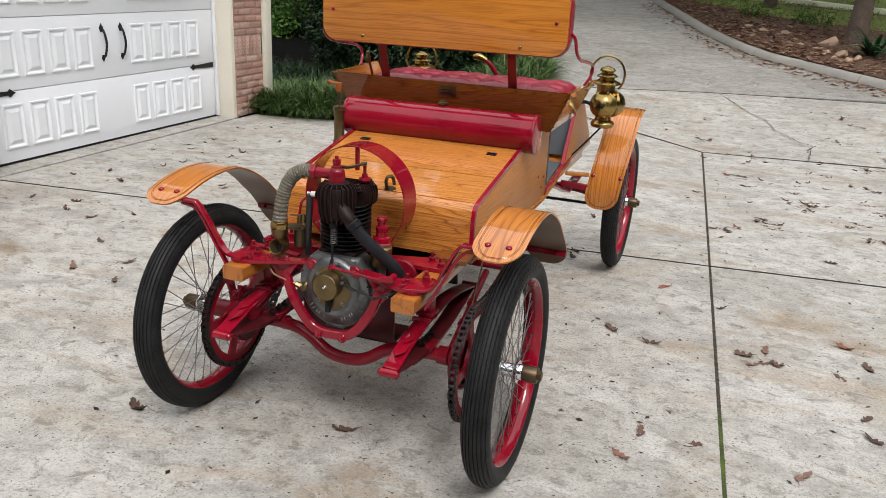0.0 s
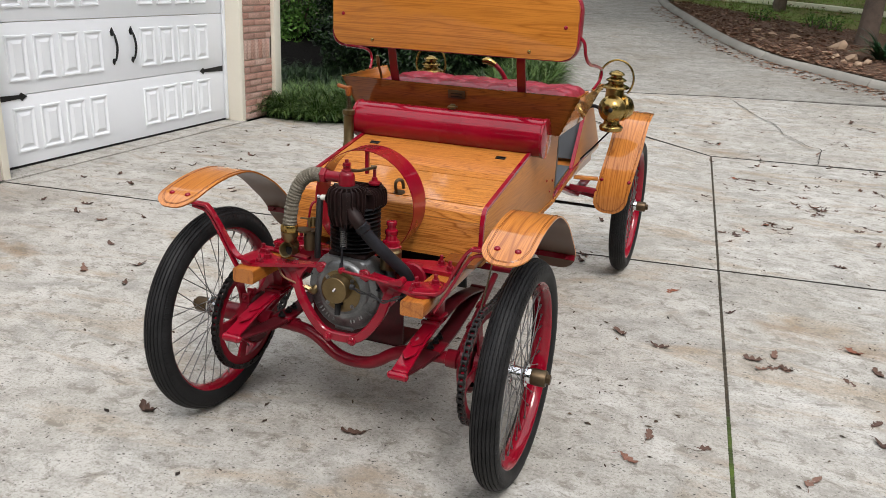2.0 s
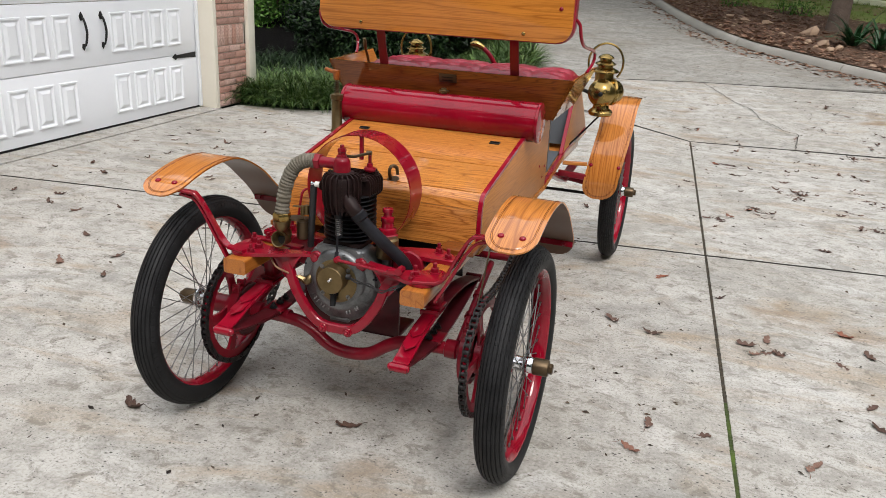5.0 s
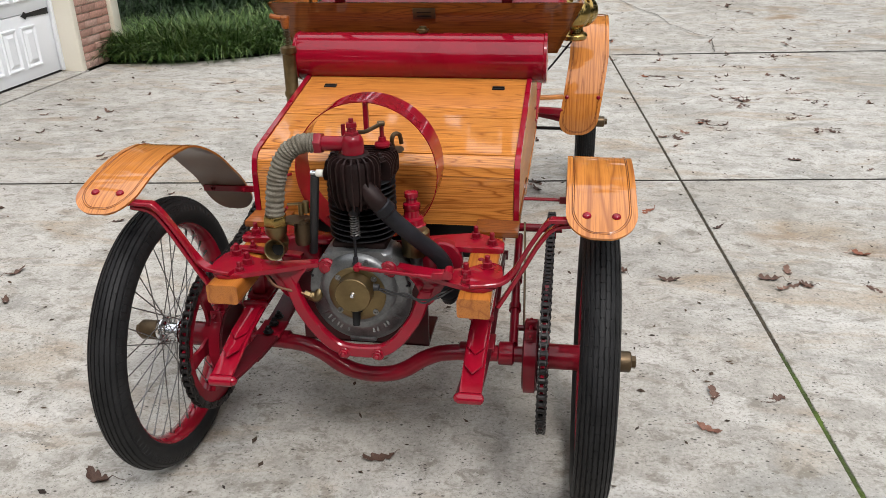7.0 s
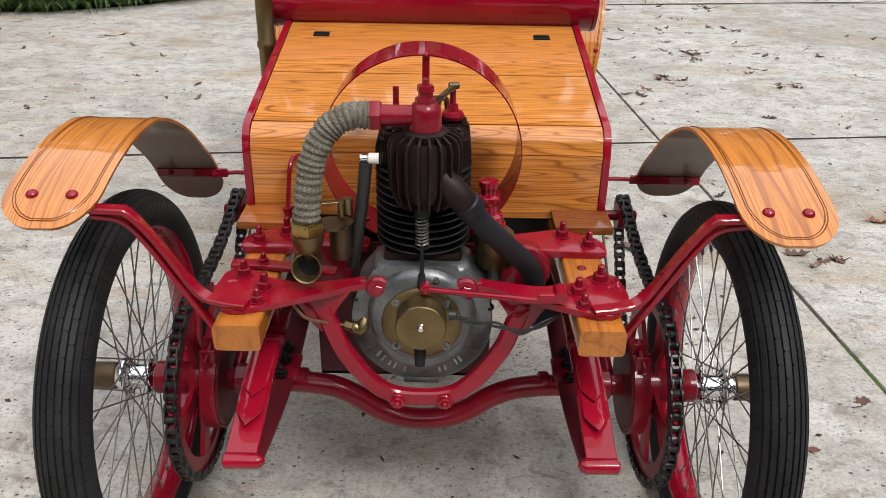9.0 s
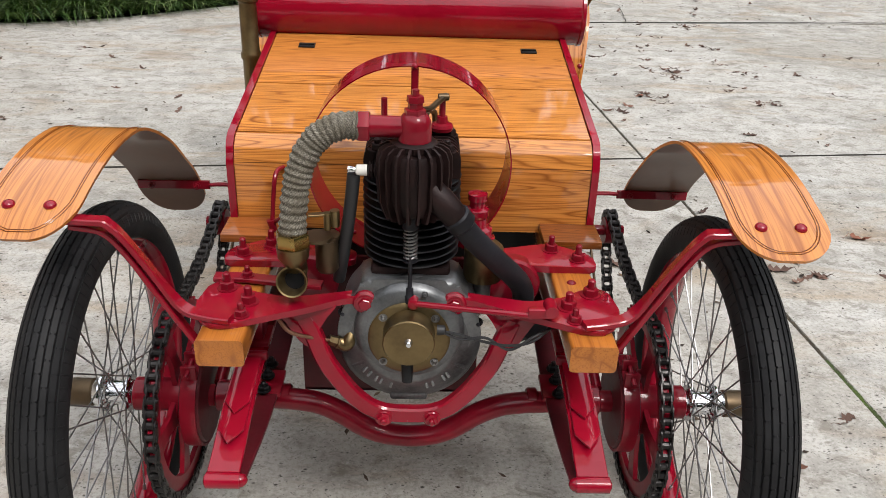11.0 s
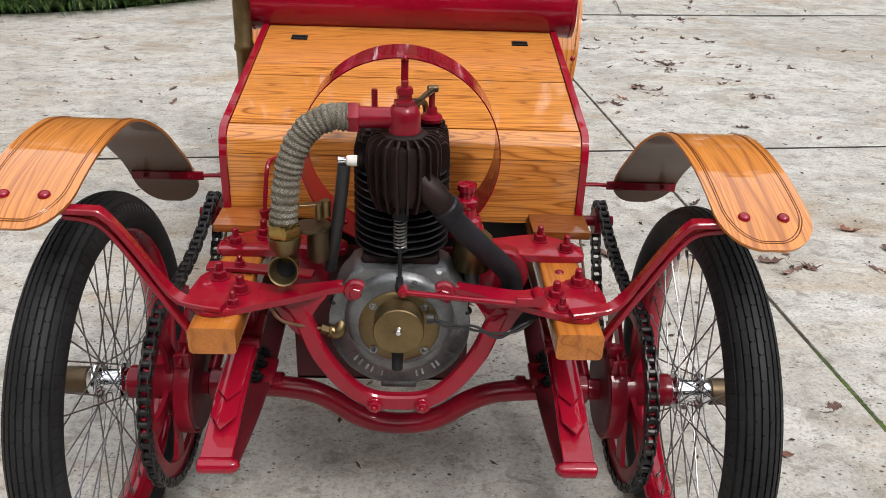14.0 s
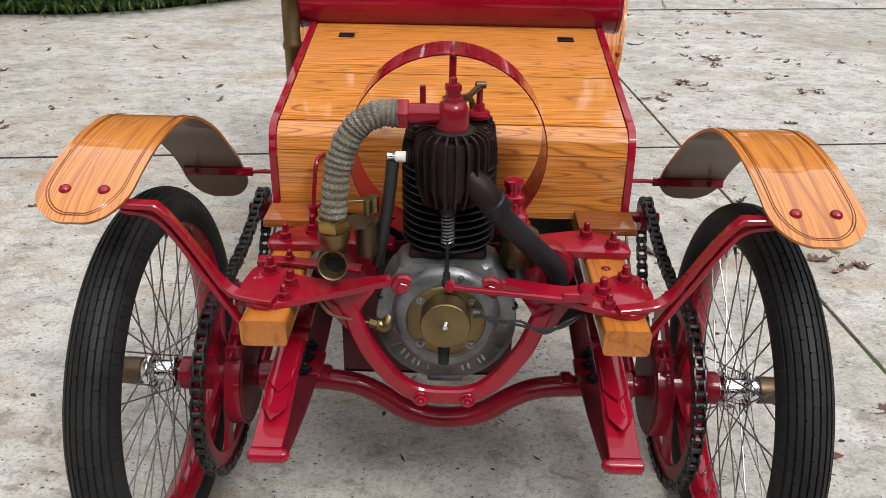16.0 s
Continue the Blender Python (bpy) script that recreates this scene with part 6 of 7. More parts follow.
BED = [Vector((x, y, 0)) for x, y in ((-3.74, 5.16), (-3.1, 5.22), (-2.55, 5.47), (-1.85, 6.0), (-1.45, 6.9), (-1.38, 8.6), (-1.9, 10.4), (-2.4, 12.5))]
bed_line = curve(BED, 8)
verts, faces = [], []
for i, p in enumerate(bed_line):
    t = (bed_line[min(i + 1, len(bed_line) - 1)] - bed_line[max(i - 1, 0)]).normalized()
    inward = Vector((-t.y, t.x, 0))
    for row in range(6 if p.y < 6 else 4):
        for _ in range(2 if p.y < 9 and row < 3 else 1):
            q = p + inward * (0.10 + row * 0.2 + rng.uniform(-0.07, 0.07)) + t * rng.uniform(-0.12, 0.12)
            blades(verts, faces, (q.x, q.y, rise(q.y) + 0.01), 64 if p.y < 9 else 40, 0.42 if row < 3 else 0.34, 0.07, 0.0125)
tagged(new("border_grass", mesh_from("border_grass", verts, faces, GRASS_BLADE)), "arching green border grass edging the drive", "grass", kind="stuff")

verts, faces = [], []
for _ in range(620):
    p = bed_line[rng.randrange(len(bed_line))]
    d = rng.uniform(0.9, 3.2)
    x, y = p.x - 0.84 * d + rng.uniform(-0.3, 0.3), p.y + 0.55 * d + rng.uniform(-0.3, 0.3)
    blades(verts, faces, (x, y, rise(y) + 0.03), 16, 0.30, 0.12, 0.011)
tagged(new("dark_grass", mesh_from("dark_grass", verts, faces, SHADE_BLADE)), "sparse border grass under the shrubs, shade in its colour", "grass", kind="stuff")

bm = B()
a = [bm.verts.new((p.x + 0.03, p.y - 0.02, rise(p.y) + 0.0)) for p in bed_line]
b = [bm.verts.new((p.x - 5.5, p.y + 3.6, rise(p.y + 3.6) + 0.12)) for p in bed_line]
for i in range(len(a) - 1):
    bm.faces.new((a[i], a[i + 1], b[i + 1], b[i]))
tagged(new("planting_bed", mesh_of("planting_bed", bm, SHADED_MULCH)), "dark bark mulch under the shrubs, deepened by painted shade", "flower bed", kind="structure")


def leaf_cloud(centre, radii, count, size, twist=0.9):
    """Many small folded leaves through an uneven crown."""
    verts, faces = [], []
    lumps = [(Vector((rng.uniform(-0.72, 0.72), rng.uniform(-0.72, 0.72), rng.uniform(-0.85, 0.75))), rng.uniform(0.28, 0.5)) for _ in range(30)]
    for _ in range(count):
        c, r = rng.choice(lumps)
        d = Vector((rng.gauss(0, 1), rng.gauss(0, 1), rng.gauss(0, 1))).normalized()
        q = c + d * r * rng.uniform(0.65, 1.05)
        p = Vector((centre[0] + q.x * radii[0], centre[1] + q.y * radii[1], centre[2] + q.z * radii[2]))
        n = (d + Vector((rng.gauss(0, twist), rng.gauss(0, twist), rng.gauss(0, twist) + 0.4))).normalized()
        u = n.orthogonal().normalized()
        u = (Matrix.Rotation(rng.uniform(0, 6.28), 3, n) @ u).normalized()
        w = n.cross(u)
        s = size * rng.uniform(0.6, 1.3)
        k = len(verts)
        verts += [p - u * s, p + w * s * 0.42 - n * s * 0.12, p + u * s, p - w * s * 0.42 - n * s * 0.12, p + n * s * 0.06]
        faces += [(k, k + 1, k + 4), (k + 1, k + 2, k + 4), (k + 2, k + 3, k + 4), (k + 3, k, k + 4)]
    return verts, faces


def shrub(x, y, w, h, count, size, material, label):
    z = rise(y)
    ob = thing("shrub", label, "shrub", "shrubs in the planting bed", at=(x, y, z))
    bm = B()
    for k in range(7):
        a = 2 * math.pi * k / 7
        tube(bm, curve([(0.04 * math.cos(a), 0.04 * math.sin(a), -0.03), (0.15 * w * math.cos(a), 0.15 * w * math.sin(a), h * 0.3), (0.35 * w * math.cos(a), 0.35 * w * math.sin(a), h * 0.7)], 4), lambda t: 0.016 * (1 - 0.7 * t), 6)
    part("stem", bm, BARK, ob)
    v, f = leaf_cloud((0, 0, h * 0.47), (w * 0.52, w * 0.52, h * 0.5), count, size)
    crown = new("foliage", mesh_from("foliage", v, f, material))
    crown.parent = ob
    return ob


DARK = "dense dark green evergreen shrub in the bed"
shrub(-3.95, 8.05, 1.25, 1.25, 7000, 0.042, SHRUB_LEAF, DARK)
shrub(-3.15, 8.15, 1.25, 1.2, 7000, 0.042, SHRUB_LEAF, DARK)
shrub(-2.65, 8.95, 1.15, 1.1, 6000, 0.042, SHRUB_LEAF, DARK)
shrub(-4.15, 9.0, 1.5, 1.8, 9000, 0.042, SHRUB_LEAF, DARK)
shrub(-3.2, 9.2, 1.4, 1.6, 8000, 0.042, SHRUB_LEAF, DARK)
shrub(-2.75, 10.4, 1.5, 1.8, 7000, 0.042, SHRUB_LEAF, DARK)
shrub(-5.1, 9.7, 1.5, 2.2, 8000, 0.042, SHRUB_LEAF, DARK)
shrub(-4.0, 10.6, 1.9, 2.4, 6000, 0.048, SHRUB_LEAF, DARK)
shrub(-2.75, 11.9, 1.3, 1.5, 4500, 0.042, SHRUB_LEAF, DARK)
shrub(-6.35, 10.1, 1.9, 2.6, 9000, 0.045, BRIGHT_LEAF, "lighter green leafy shrub at the back of the bed")
shrub(-5.2, 12.2, 2.6, 3.2, 6000, 0.06, SHRUB_LEAF, DARK)
shrub(-7.6, 11.6, 2.4, 3.4, 6000, 0.06, SHRUB_LEAF, DARK)

# kerb along the far side of the drive
KL = [(8.5, 4.6), (6.5, 6.4), (5.0, 7.75), (3.6, 9.05), (2.83, 9.8), (1.85, 10.9), (1.12, 11.86), (0.28, 13.8), (-0.5, 16.2), (-1.3, 18.8), (-1.75, 21.0)]
kerb_line = curve([(x, y, 0) for x, y in KL], 6)
kerb = thing("kerb", "rounded grey concrete kerb with leaf litter", "kerb", kind="structure")
loops = []
for i, p in enumerate(kerb_line):
    t = (kerb_line[min(i + 1, len(kerb_line) - 1)] - kerb_line[max(i - 1, 0)]).normalized()
    out = Vector((t.y, -t.x, 0))
    base = Vector((p.x, p.y, rise(p.y)))
    loops.append([base + out * o + Vector((0, 0, h)) for o, h in ((0.0, -0.1), (0.0, 0.0), (0.03, 0.055), (0.055, 0.085), (0.09, 0.102), (0.14, 0.106), (0.18, 0.095), (0.19, -0.1))])
start = 0
for stop in (15, 26, 36, 46, 56, len(loops) - 1):
    run = [[Vector(v) for v in lp] for lp in loops[start : stop + 1]]
    step = (run[-1][0] - run[-2][0]).normalized() * 0.012
    run[-1] = [v - step for v in run[-1]]
    part("kerb_length", rings(B(), run), KERB, kerb, angle=60)
    start = stop


def sheet(name, a, b, za, zb, material, label, category, n=10, m=5, rough=0.04):
    """Ground between two lines."""
    la, lb = curve([(x, y, 0) for x, y in a], n), curve([(x, y, 0) for x, y in b], n)
    v, f = [], []
    for j in range(m + 1):
        for p, q in zip(la, lb):
            r = p.lerp(q, j / m)
            lift = za + (zb - za) * j / m + (rough * noise.noise(Vector((r.x * 1.3, r.y * 1.3, 0))) if 0 < j < m else 0)
            v.append((r.x, r.y, rise(r.y) + lift))
    k = len(la)
    f = [(j * k + i, j * k + i + 1, (j + 1) * k + i + 1, (j + 1) * k + i) for j in range(m) for i in range(k - 1)]
    return tagged(new(name, mesh_from(name, v, f, material, True)), label, category, kind="structure"), v, f


LK = [(6.75, 6.55), (3.72, 9.17), (1.98, 11.0), (1.25, 11.95), (0.42, 13.86), (-1.15, 18.85)]
LE = [(10.0, 10.5), (5.8, 13.3), (3.3, 15.0), (1.8, 16.0), (0.7, 17.3), (-0.75, 18.95)]
LW = [(12.5, 12.4), (7.3, 15.4), (3.7, 17.6), (2.1, 18.7), (0.54, 19.36), (-1.3, 19.5)]
LG = [(13.5, 15.0), (8.5, 18.2), (5.0, 20.5), (3.0, 21.6), (1.0, 22.4), (-1.6, 22.8)]
LF = [(20, 30), (12, 33), (7, 35), (3, 36), (-1, 36), (-6, 36)]
sheet("mulch_bed", LK, LE, 0.10, 0.12, MULCH, "brown bark mulch bed behind the kerb", "flower bed")
sheet("lawn_near", LE, LW, 0.118, 0.11, LAWN, "short green lawn strip beside the mulch", "lawn")
sheet("lawn_far", LW, LG, 0.11, 0.25, LAWN, "green lawn past the white edging", "lawn")
sheet("leafy_bank", LG, LF, 0.248, 1.8, MULCH, "brown bank under fallen leaves", "bank")
edging = curve([(x, y, rise(y) + 0.20) for x, y in LW], 8)
tagged(new("lawn_edging", mesh_of("lawn_edging", bar(B(), edging, 0.10, 0.12), EDGE_PAINT)), "pale straight edging strip across the lawn", "edging", kind="structure")


def litter(name, count, place, size, material, label, category):
    verts, faces = [], []
    for _ in range(count):
        x, y, z = place()
        a, s = rng.uniform(0, 6.28), size * rng.uniform(0.5, 1.4)
        c, d = math.cos(a) * s, math.sin(a) * s
        e = rng.uniform(0.25, 0.6)
        k = len(verts)
        h = rng.uniform(0.1, 0.5) * s
        verts += [(x - c, y - d, z + 0.004), (x + d * e, y - c * e, z + 0.004 + h), (x + c, y + d, z + 0.006 + rng.uniform(0, 0.3) * s), (x - d * e, y + c * e, z + 0.004 + h * rng.uniform(0, 1))]
        faces += [(k, k + 1, k + 2), (k, k + 2, k + 3)]
    return tagged(new(name, mesh_from(name, verts, faces, material)), label, category, kind="stuff")


def between(a, b, za, zb, bias=1.0):
    la, lb = curve([(x, y, 0) for x, y in a], 10), curve([(x, y, 0) for x, y in b], 10)

    def place():
        i, f, t = rng.randrange(len(la) - 1), rng.random(), rng.random() ** bias
        p = la[i].lerp(la[i + 1], f).lerp(lb[i].lerp(lb[i + 1], f), t)
        return p.x, p.y, rise(p.y) + za + (zb - za) * t + 0.012

    return place


litter("mulch_chips", 10000, between(LK, LE, 0.10, 0.12), 0.024, BARK_CHIP, "loose bark chips over the bed", "mulch")
litter("bed_leaves", 3000, between(LK, LE, 0.10, 0.12, 2.0), 0.05, LITTER, "dry brown leaves blown over the mulch", "leaves")
litter("lawn_leaves", 900, between(LE, LG, 0.12, 0.25), 0.05, LITTER, "dry leaves scattered on the lawn", "leaves")
litter("bank_leaves", 2500, between(LG, LF, 0.25, 1.6), 0.09, LITTER, "dry leaves on the bank", "leaves")
KIN = [(x - 0.36, y - 0.28) for x, y in KL[1:10]]
litter("kerb_leaves", 1500, between(KL[1:10], KIN, -0.012, -0.012, 2.0), 0.036, LITTER, "drift of dry leaves along the kerb", "leaves")
verts, faces = [], []
spot_on = between(LE, LG, 0.12, 0.22)
for _ in range(2600):
    x, y, z = spot_on()
    blades(verts, faces, (x, y, z - 0.02), 3, 0.10, 0.04, 0.012, 0.4)
tagged(new("lawn_grass", mesh_from("lawn_grass", verts, faces, LAWN_BLADE)), "short green grass blades", "grass", kind="stuff")


def rock(x, y, z, s, squash, material=ROCK):
    """An angular broken stone."""
    r = random.Random(int(x * 1000) + int(y * 10))
    bm = B()
    for _ in range(18):
        d = Vector((r.gauss(0, 1), r.gauss(0, 1), r.gauss(0, 1))).normalized()
        bm.verts.new((d.x * s * r.uniform(0.8, 1.15), d.y * s * 0.85, d.z * s * squash))
    bmesh.ops.convex_hull(bm, input=bm.verts)
    bmesh.ops.delete(bm, geom=[v for v in bm.verts if not v.link_faces], context="VERTS")
    bmesh.ops.bevel(bm, geom=list(bm.edges), offset=s * 0.08, segments=2, affect="EDGES", profile=0.6)
    ob = tagged(new("stone", mesh_of("stone", bm, material, 28)), "rough broken tan stone set in the mulch", "stone", "stones edging the bed")
    ob.location = (x, y, z + s * squash * 0.25)


for x, y, s, q in ((2.26, 12.75, 0.17, 1.0), (2.42, 11.72, 0.115, 0.85), (2.48, 11.25, 0.08, 0.75), (2.22, 11.98, 0.065, 0.8), (2.62, 11.5, 0.075, 0.8), (2.30, 11.5, 0.05, 0.7), (1.63, 13.8, 0.12, 0.6), (1.26, 13.98, 0.11, 0.6), (0.98, 14.5, 0.10, 0.5), (2.06, 12.25, 0.06, 0.7), (2.16, 11.75, 0.05, 0.7), (1.85, 12.6, 0.07, 0.6)):
    rock(x, y, rise(y) + 0.10, s, q)


def tree(x, y, r, h, count):
    z = rise(y) + 0.10
    ob = thing("tree", "tall tree with rough grey-brown bark", "tree", "trees behind the kerb", at=(x, y, z))
    bm = B()
    line = curve([(0, 0, -0.15), (0.02, 0, 0.25), (0.05, 0.02, 1.5), (0.0, 0.1, 3.5), (0.1, 0.15, h * 0.75)], 6)
    n = len(line)
    tube(bm, line, lambda t: r * (1 - 0.65 * t) * (1 + 0.45 * max(0.0, 1 - t * 14)), 20)
    for k in range(7):
        a, z0 = k * 2.4, h * (0.4 + 0.05 * k)
        tube(bm, curve([(0.03, 0.1, z0), (0.9 * math.cos(a), 0.9 * math.sin(a), z0 + 0.7), (2.0 * math.cos(a), 2.0 * math.sin(a), z0 + 1.3)], 4), lambda t: r * 0.35 * (1 - 0.75 * t), 8)
    part("trunk", bm, BARK, ob)
    # Crowns are out of view, made broad to darken the far drive.
    v, f = leaf_cloud((0, 0, h * 0.8), (4.2, 4.2, h * 0.24), count, 0.16)
    crown = new("crown", mesh_from("crown", v, f, BRIGHT_LEAF))
    crown.parent = ob


tree(2.72, 13.4, 0.20, 9.0, 6000)
tree(1.32, 18.1, 0.17, 10.0, 6000)
# Two more unseen trees, added so their crowns cut the skylight.
tree(-6.2, 15.0, 0.24, 9.5, 6000)
tree(7.5, 14.5, 0.22, 9.5, 5000)
for x, y, ln, cnt, mat_used, label in ((2.86, 11.95, 0.62, 44, STRAP_LEAF, "strap-leaved green plant beside the stones"), (3.2, 11.7, 0.58, 40, STRAP_LEAF, "strap-leaved green plant beside the stones")):
    v, f = [], []
    blades(v, f, (0, 0, 0), cnt, ln, 0.08, 0.05, 0.8)
    ob = tagged(new("strap_leaf_plant", mesh_from("strap_leaf_plant", v, f, mat_used)), label, "plant", "strap-leaved plants")
    ob.location = (x, y, rise(y) + 0.10)
for x, y in ((1.02, 16.1), (1.97, 15.3), (2.3, 15.2)):
    shrub(x, y, 0.5, 0.42, 260, 0.03, BRIGHT_LEAF, "small green seedling shrub in the mulch")

# unseen far woods, added to close the place and block the low sky
wv, wf = [], []
for _ in range(13000):
    a = rng.uniform(0, 2 * math.pi)
    near = 24 if 0.15 < a / math.pi < 0.95 else (26 if 1.2 < a / math.pi < 1.85 else 17)
    d = rng.uniform(near, near + 14)
    x, y = d * math.cos(a), 4 + d * math.sin(a)
    if x < -9 and -10 < y < 7 and d < 30:
        continue
    z = rng.uniform(0.0, 1.0) ** 1.2 * ({24: 24.0, 26: 19.0, 17: 11.0}[near] + 3.5 * math.sin(a * 5) + 2.5 * math.sin(a * 13 + 1)) + max(0.0, rise(y))
    s = rng.uniform(0.6, 1.5)
    n = Vector((rng.gauss(0, 1), rng.gauss(0, 1), rng.gauss(0, 0.7))).normalized()
    u = n.orthogonal().normalized()
    w = n.cross(u)
    p = Vector((x, y, z))
    k = len(wv)
    wv += [p - u * s, p + w * s * 0.7 - n * 0.2, p + u * s * 0.9, p - w * s * 0.8 + n * 0.2]
    wf += [(k, k + 1, k + 2), (k, k + 2, k + 3)]
tagged(new("far_woods", mesh_from("far_woods", wv, wf, SHRUB_LEAF)), "unseen ring of green woods added to block the low sky", "woods", kind="stuff")

def on_drive(y):
    """The height of the slabs' faces."""
    return max(rise(y), (y - 5.74) * rise(8.67) / 2.93) if 5.74 < y < 8.67 else rise(y)


def crumbs():
    x, y = rng.uniform(-3.6, 4.2), -0.6 + 10.5 * rng.random() ** 0.8
    while y > 5 and x < -1.2:
        x = rng.uniform(-1.2, 4.2)
    return x, y, on_drive(y) - 0.003


litter("drive_debris", 2600, crumbs, 0.011, DEBRIS, "crumbs of dry leaves and twigs on the concrete", "debris")

# ---- fallen oak leaves ----
def oak_leaf(seed):
    """A dry lobed leaf, rolled along its midrib and curled, with its stalk."""
    r = random.Random(seed)
    count = 15
    roll, curl, twist, lean = r.uniform(0.8, 4.2), r.uniform(-0.2, 1.3), r.uniform(-1.2, 1.2), r.uniform(-0.25, 0.25)
    broad = r.uniform(0.22, 0.33)

    def at(u, w):
        a = roll * w
        y = math.sin(a) / roll
        z = (1 - math.cos(a)) / roll
        crinkle = 0.025 * math.sin(11 * u + 9 * w + seed) + 0.012 * math.sin(23 * u - 17 * w)
        return (u + lean * u * u, y + 0.12 * math.sin(3 * u + seed), max(0.006, z + curl * u * u * 0.8 + twist * u * w * 0.8 + crinkle + 0.03))

    bm = B()
    rows = []
    for k in range(count):
        u = -0.5 + k / (count - 1)
        env = broad * math.sin(math.pi * min(0.97, (k + 0.6) / count)) ** 0.6
        row = []
        for side in (-1, 1):
            lobe = (1.0, 0.8, 0.42, 0.75)[(k + (1 if side > 0 else 0)) % 4] * r.uniform(0.85, 1.15)
            row.append((env * lobe * side, 0.05 * lobe))
        rows.append([bm.verts.new(at(u + sw * f, w * f)) for (w, sw), f in ((row[0], 1.0), (row[0], 0.5), ((0.0, 0.0), 0.0), (row[1], 0.5), (row[1], 1.0))])
    for a, b in zip(rows, rows[1:]):
        for i in range(4):
            bm.faces.new((a[i], a[i + 1], b[i + 1], b[i]))
    bm.normal_update()
    bmesh.ops.recalc_face_normals(bm, faces=bm.faces)
    tube(bm, [(-0.85, 0.1 * twist, 0.05), (-0.68, 0.05 * twist, 0.10), at(-0.5, 0)], 0.011, 4)
    return mesh_of("fallen_leaf", bm, DEAD_LEAF, 75)


LEAF_MESHES = [oak_leaf(k) for k in range(12)]
SPOTS = [(-1.65, 0.72), (-1.97, 0.77), (-0.73, -0.18), (0.0, 0.0), (0.88, 1.93), (0.71, 1.26), (0.90, 1.20), (1.14, 0.42), (0.91, 0.24), (1.49, 0.37), (1.73, 0.88), (1.74, 0.73), (1.29, 1.25), (1.38, 1.33), (1.71, 1.52), (1.79, 1.35), (1.67, 1.21), (0.95, 0.42), (1.17, 1.76), (1.13, 3.17), (1.66, 4.18), (1.23, 4.85), (1.37, 3.56), (-2.14, 1.16), (-2.83, 1.69), (-3.22, 2.42), (-2.95, 2.22), (-2.51, 1.47), (-3.34, 3.48), (-3.28, 3.77), (-1.77, 0.96), (-2.23, 2.44), (-2.77, 3.46), (0.76, 7.1), (1.74, 2.79), (2.00, 3.42), (1.92, 3.65), (0.33, 2.17), (0.29, 3.03), (0.83, 3.91), (1.58, 4.16), (1.70, 4.10), (1.74, 4.22), (1.62, 4.05), (1.52, 4.2)]
# drifts where several leaves and torn bits lie together
DRIFTS = [(1.62, 4.12, 5), (1.66, 3.96, 6), (1.73, 4.13, 5), (2.18, 4.11, 6), (2.49, 4.27, 4), (2.55, 4.08, 4), (2.04, 3.73, 3), (1.98, 3.35, 3), (2.08, 3.41, 4), (1.35, 3.50, 4), (1.11, 3.08, 3), (2.20, 5.64, 7), (1.22, 4.85, 5), (1.24, 4.57, 3), (1.66, 4.80, 3), (2.07, 4.97, 4), (1.92, 5.26, 4), (3.02, 4.67, 4), (3.16, 4.67, 5), (1.40, 3.40, 4), (1.35, 1.26, 4), (2.22, 5.72, 4), (1.74, 4.95, 3), (2.10, 4.38, 4), (0.36, 2.24, 3), (2.03, 6.74, 5), (0.80, 6.20, 4)]
spots = list(SPOTS)
for x, y, count in DRIFTS:
    for _ in range(count):
        spots.append((x + rng.gauss(0, 0.055), y + rng.gauss(0, 0.045)))
for _ in range(100):
    side = rng.random()
    if side < 0.55:
        x, y = rng.uniform(0.9, 3.6), 2.6 + 5.6 * rng.random() ** 1.2
    elif side < 0.9:
        x, y = rng.uniform(-3.5, -0.8), rng.uniform(1.4, 4.9)
    else:
        x, y = rng.uniform(-0.7, 3.0), rng.uniform(4.0, 8.4)
    spots.append((x, y))
    if rng.random() < 0.3:
        spots.append((x + rng.uniform(-0.15, 0.15), y + rng.uniform(-0.12, 0.12)))
for i, (x, y) in enumerate(spots):
    ob = new("fallen_leaf", LEAF_MESHES[i % 12])
    s = rng.uniform(0.062, 0.092) * (1.0 if i < len(SPOTS) else rng.uniform(0.6, 0.95))
    slope = math.degrees(math.atan(0.08)) if y > 6 else 0
    ob.matrix_basis = Matrix.Translation((x, y, on_drive(y) - 0.001)) @ pose(0, 0, 0, slope, 0, 0) @ pose(0, 0, 0, rng.uniform(-6, 6), rng.uniform(-6, 6), rng.uniform(0, 360)) @ Matrix.Scale(s, 4)
    tagged(ob, "curled dry brown oak leaf on the concrete", "leaf", "fallen leaves on the drive")

pier(4.81, 5.30, 1.9)
pier(1.02, 1.85, 1.5)

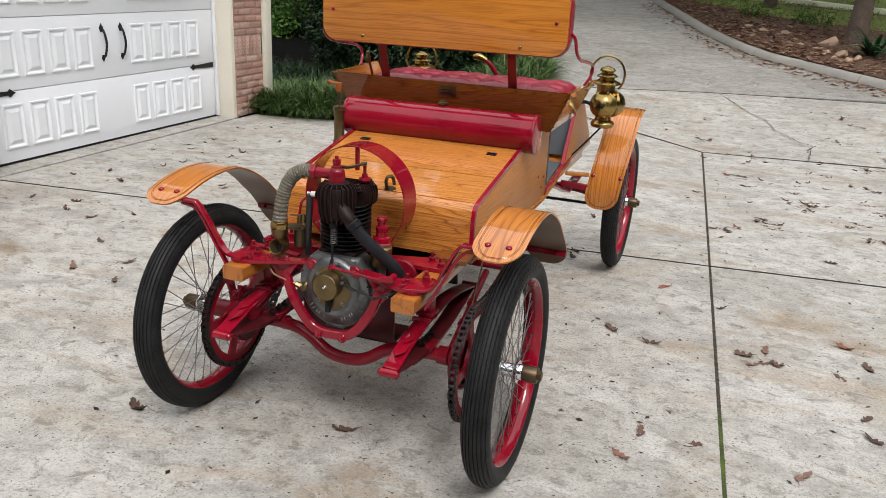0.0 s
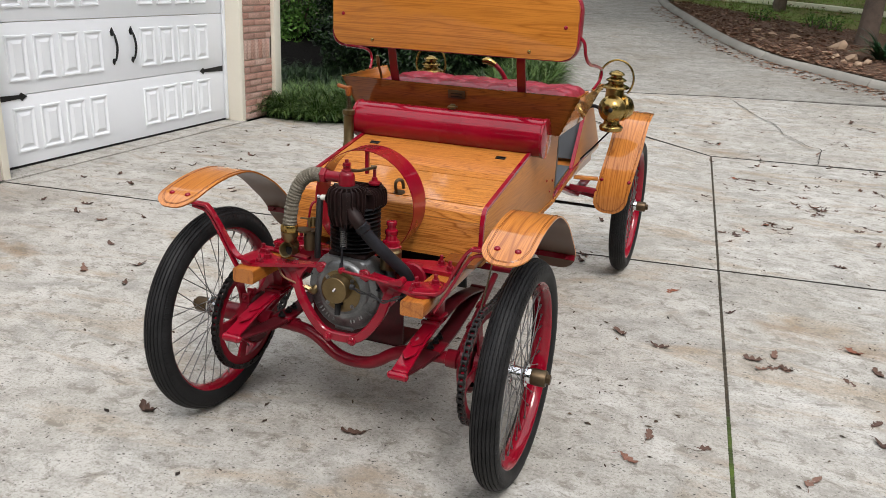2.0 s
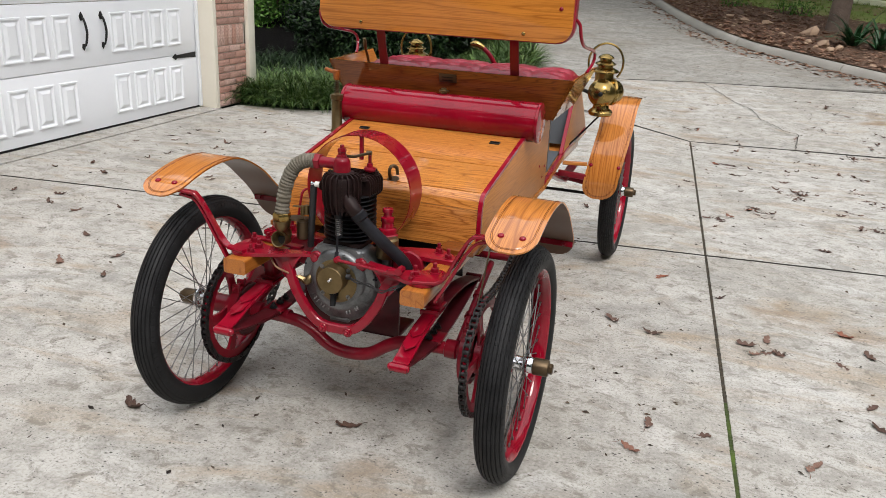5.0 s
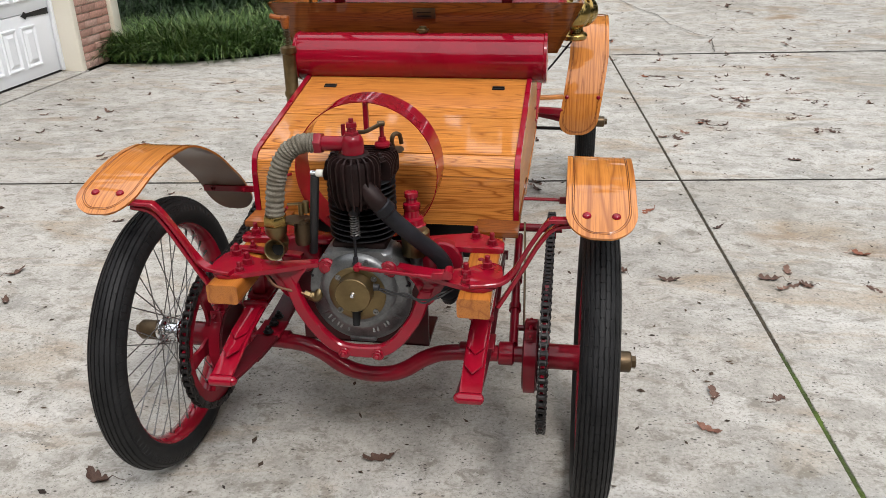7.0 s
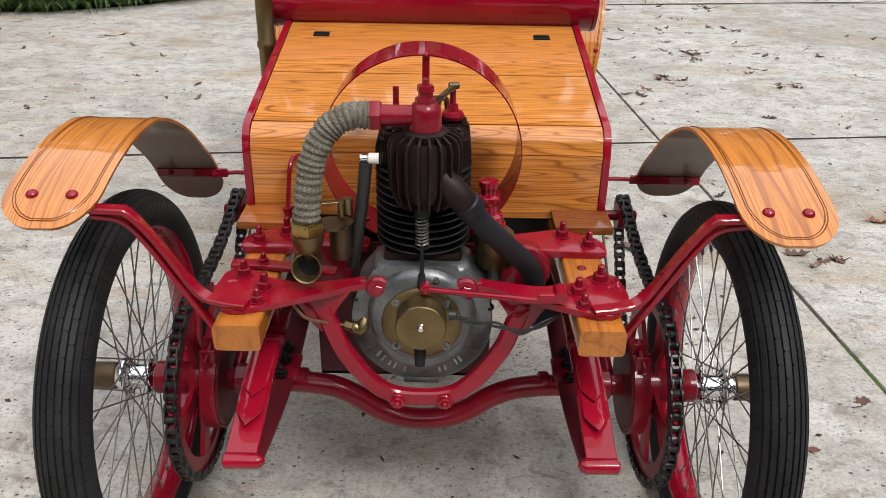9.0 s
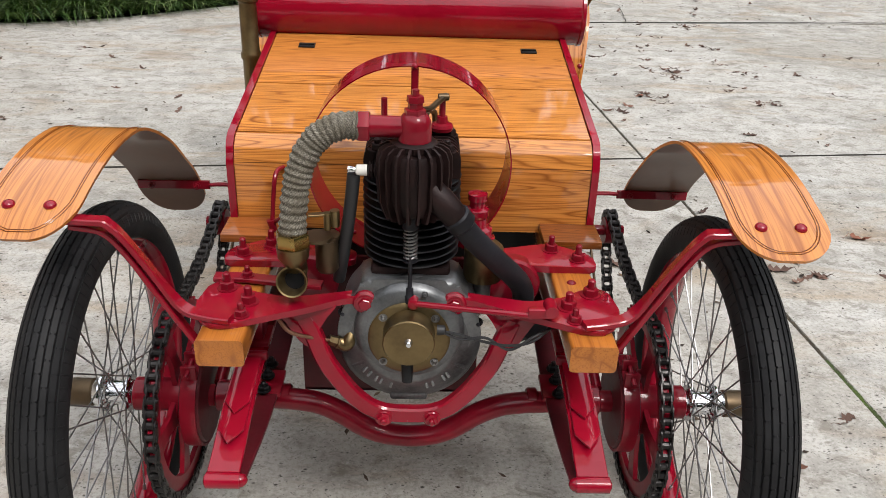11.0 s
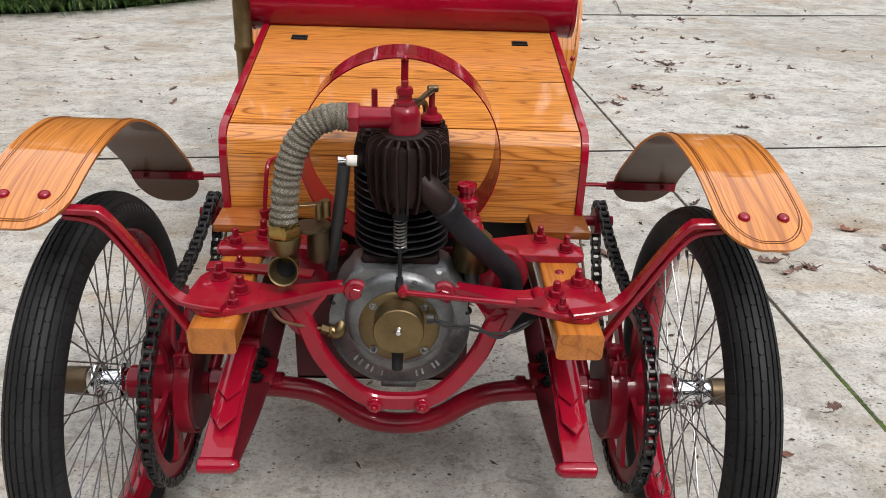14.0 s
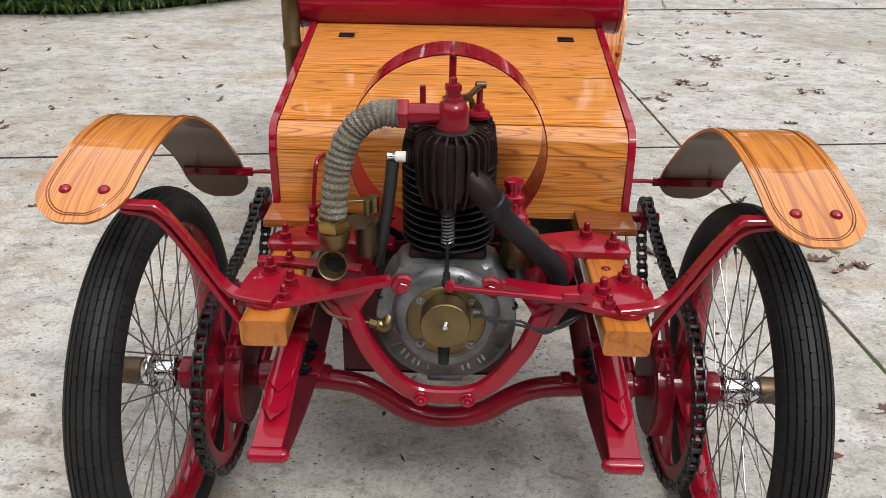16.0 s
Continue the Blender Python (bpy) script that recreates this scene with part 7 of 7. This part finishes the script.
crack_line = curve([(x, y, 0) for x, y in ((0.80, 8.66), (0.97, 8.27), (1.12, 7.88), (1.27, 7.54), (1.35, 7.44), (1.42, 7.2), (1.46, 6.98), (1.54, 6.85), (1.64, 6.64), (1.71, 6.52), (1.81, 6.44), (1.80, 6.26), (1.76, 5.87))], 6)
verts, faces = [], []
for i, p in enumerate(crack_line):
    w = 0.003 + 0.004 * abs(noise.noise(Vector((i * 0.7, 0, 3))))
    dx, dy = 0.016 * noise.noise(Vector((i * 0.9, 1.5, 0))), 0.016 * noise.noise(Vector((i * 0.9, 7.5, 0)))
    z = on_drive(p.y) + 0.0025
    verts += [(p.x + dx - w, p.y + dy - w, z), (p.x + dx + w, p.y + dy + w, z)]
faces = [(2 * i, 2 * i + 1, 2 * i + 3, 2 * i + 2) for i in range(len(crack_line) - 1)]
crack = new("crack", mesh_from("crack", verts, faces, JOINT_DIRT))
crack.parent = driveway

# dirt in the cross joints and lumpy moss in the long groove
def joint_fill(points, width, depth, material, name, lumps):
    verts = []
    line = curve([(x, y, 0) for x, y in points], lumps)
    for i, p in enumerate(line):
        t = (line[min(i + 1, len(line) - 1)] - line[max(i - 1, 0)]).normalized()
        side = Vector((-t.y, t.x, 0))
        up = depth + (0.002 if depth > 0 else 0.006) * noise.noise(Vector((p.x * 31, p.y * 31, 0))) + (0.001 if depth > 0 else 0.004) * noise.noise(Vector((p.x * 90, p.y * 90, 2)))
        for o, d in ((-1, -0.006), (-0.4, 0.0), (0.4, 0.0), (1, -0.006)):
            q = p + side * width * o
            verts.append((q.x, q.y, on_drive(q.y) + up + d * (0.8 if depth > 0 else 1.0)))
    faces = [(4 * i + k, 4 * i + k + 1, 4 * i + k + 5, 4 * i + k + 4) for i in range(len(line) - 1) for k in range(3)]
    ob = new(name, mesh_from(name, verts, faces, material, True))
    ob.parent = driveway
    return ob


joint_fill([(groove_x(y), y) for y in (-5.5, -3.0, -1.0, 0.2, 0.7)], 0.013, -0.0015, MOSS, "groove_moss", 160)
joint_fill([(groove_x(y), y) for y in (0.7, 2.0, 3.0, 4.4, 5.7)], 0.0135, -0.002, JOINT_LITTER, "groove_litter", 160)
for half, pts in ((0.005, [(-3.7, joint(-3.7, 0)), (G0, joint(G0, 0))]), (0.005, [(G0, joint(G0, 0)), (5.5, joint(5.5, 0))]), (0.009, [(-0.6, joint(-0.6, 1)), (G1, joint(G1, 1))]), (0.008, [(G1, joint(G1, 1)), (5.5, joint(5.5, 1))]), (0.007, [(-1.3, joint(-1.3, 2)), (0.78, joint(0.78, 2))]), (0.010, [(0.78, joint(0.78, 2)), (3.6, 9.06)])):
    joint_fill(pts, half, 0.004, JOINT_DIRT, "joint_dirt", 60)
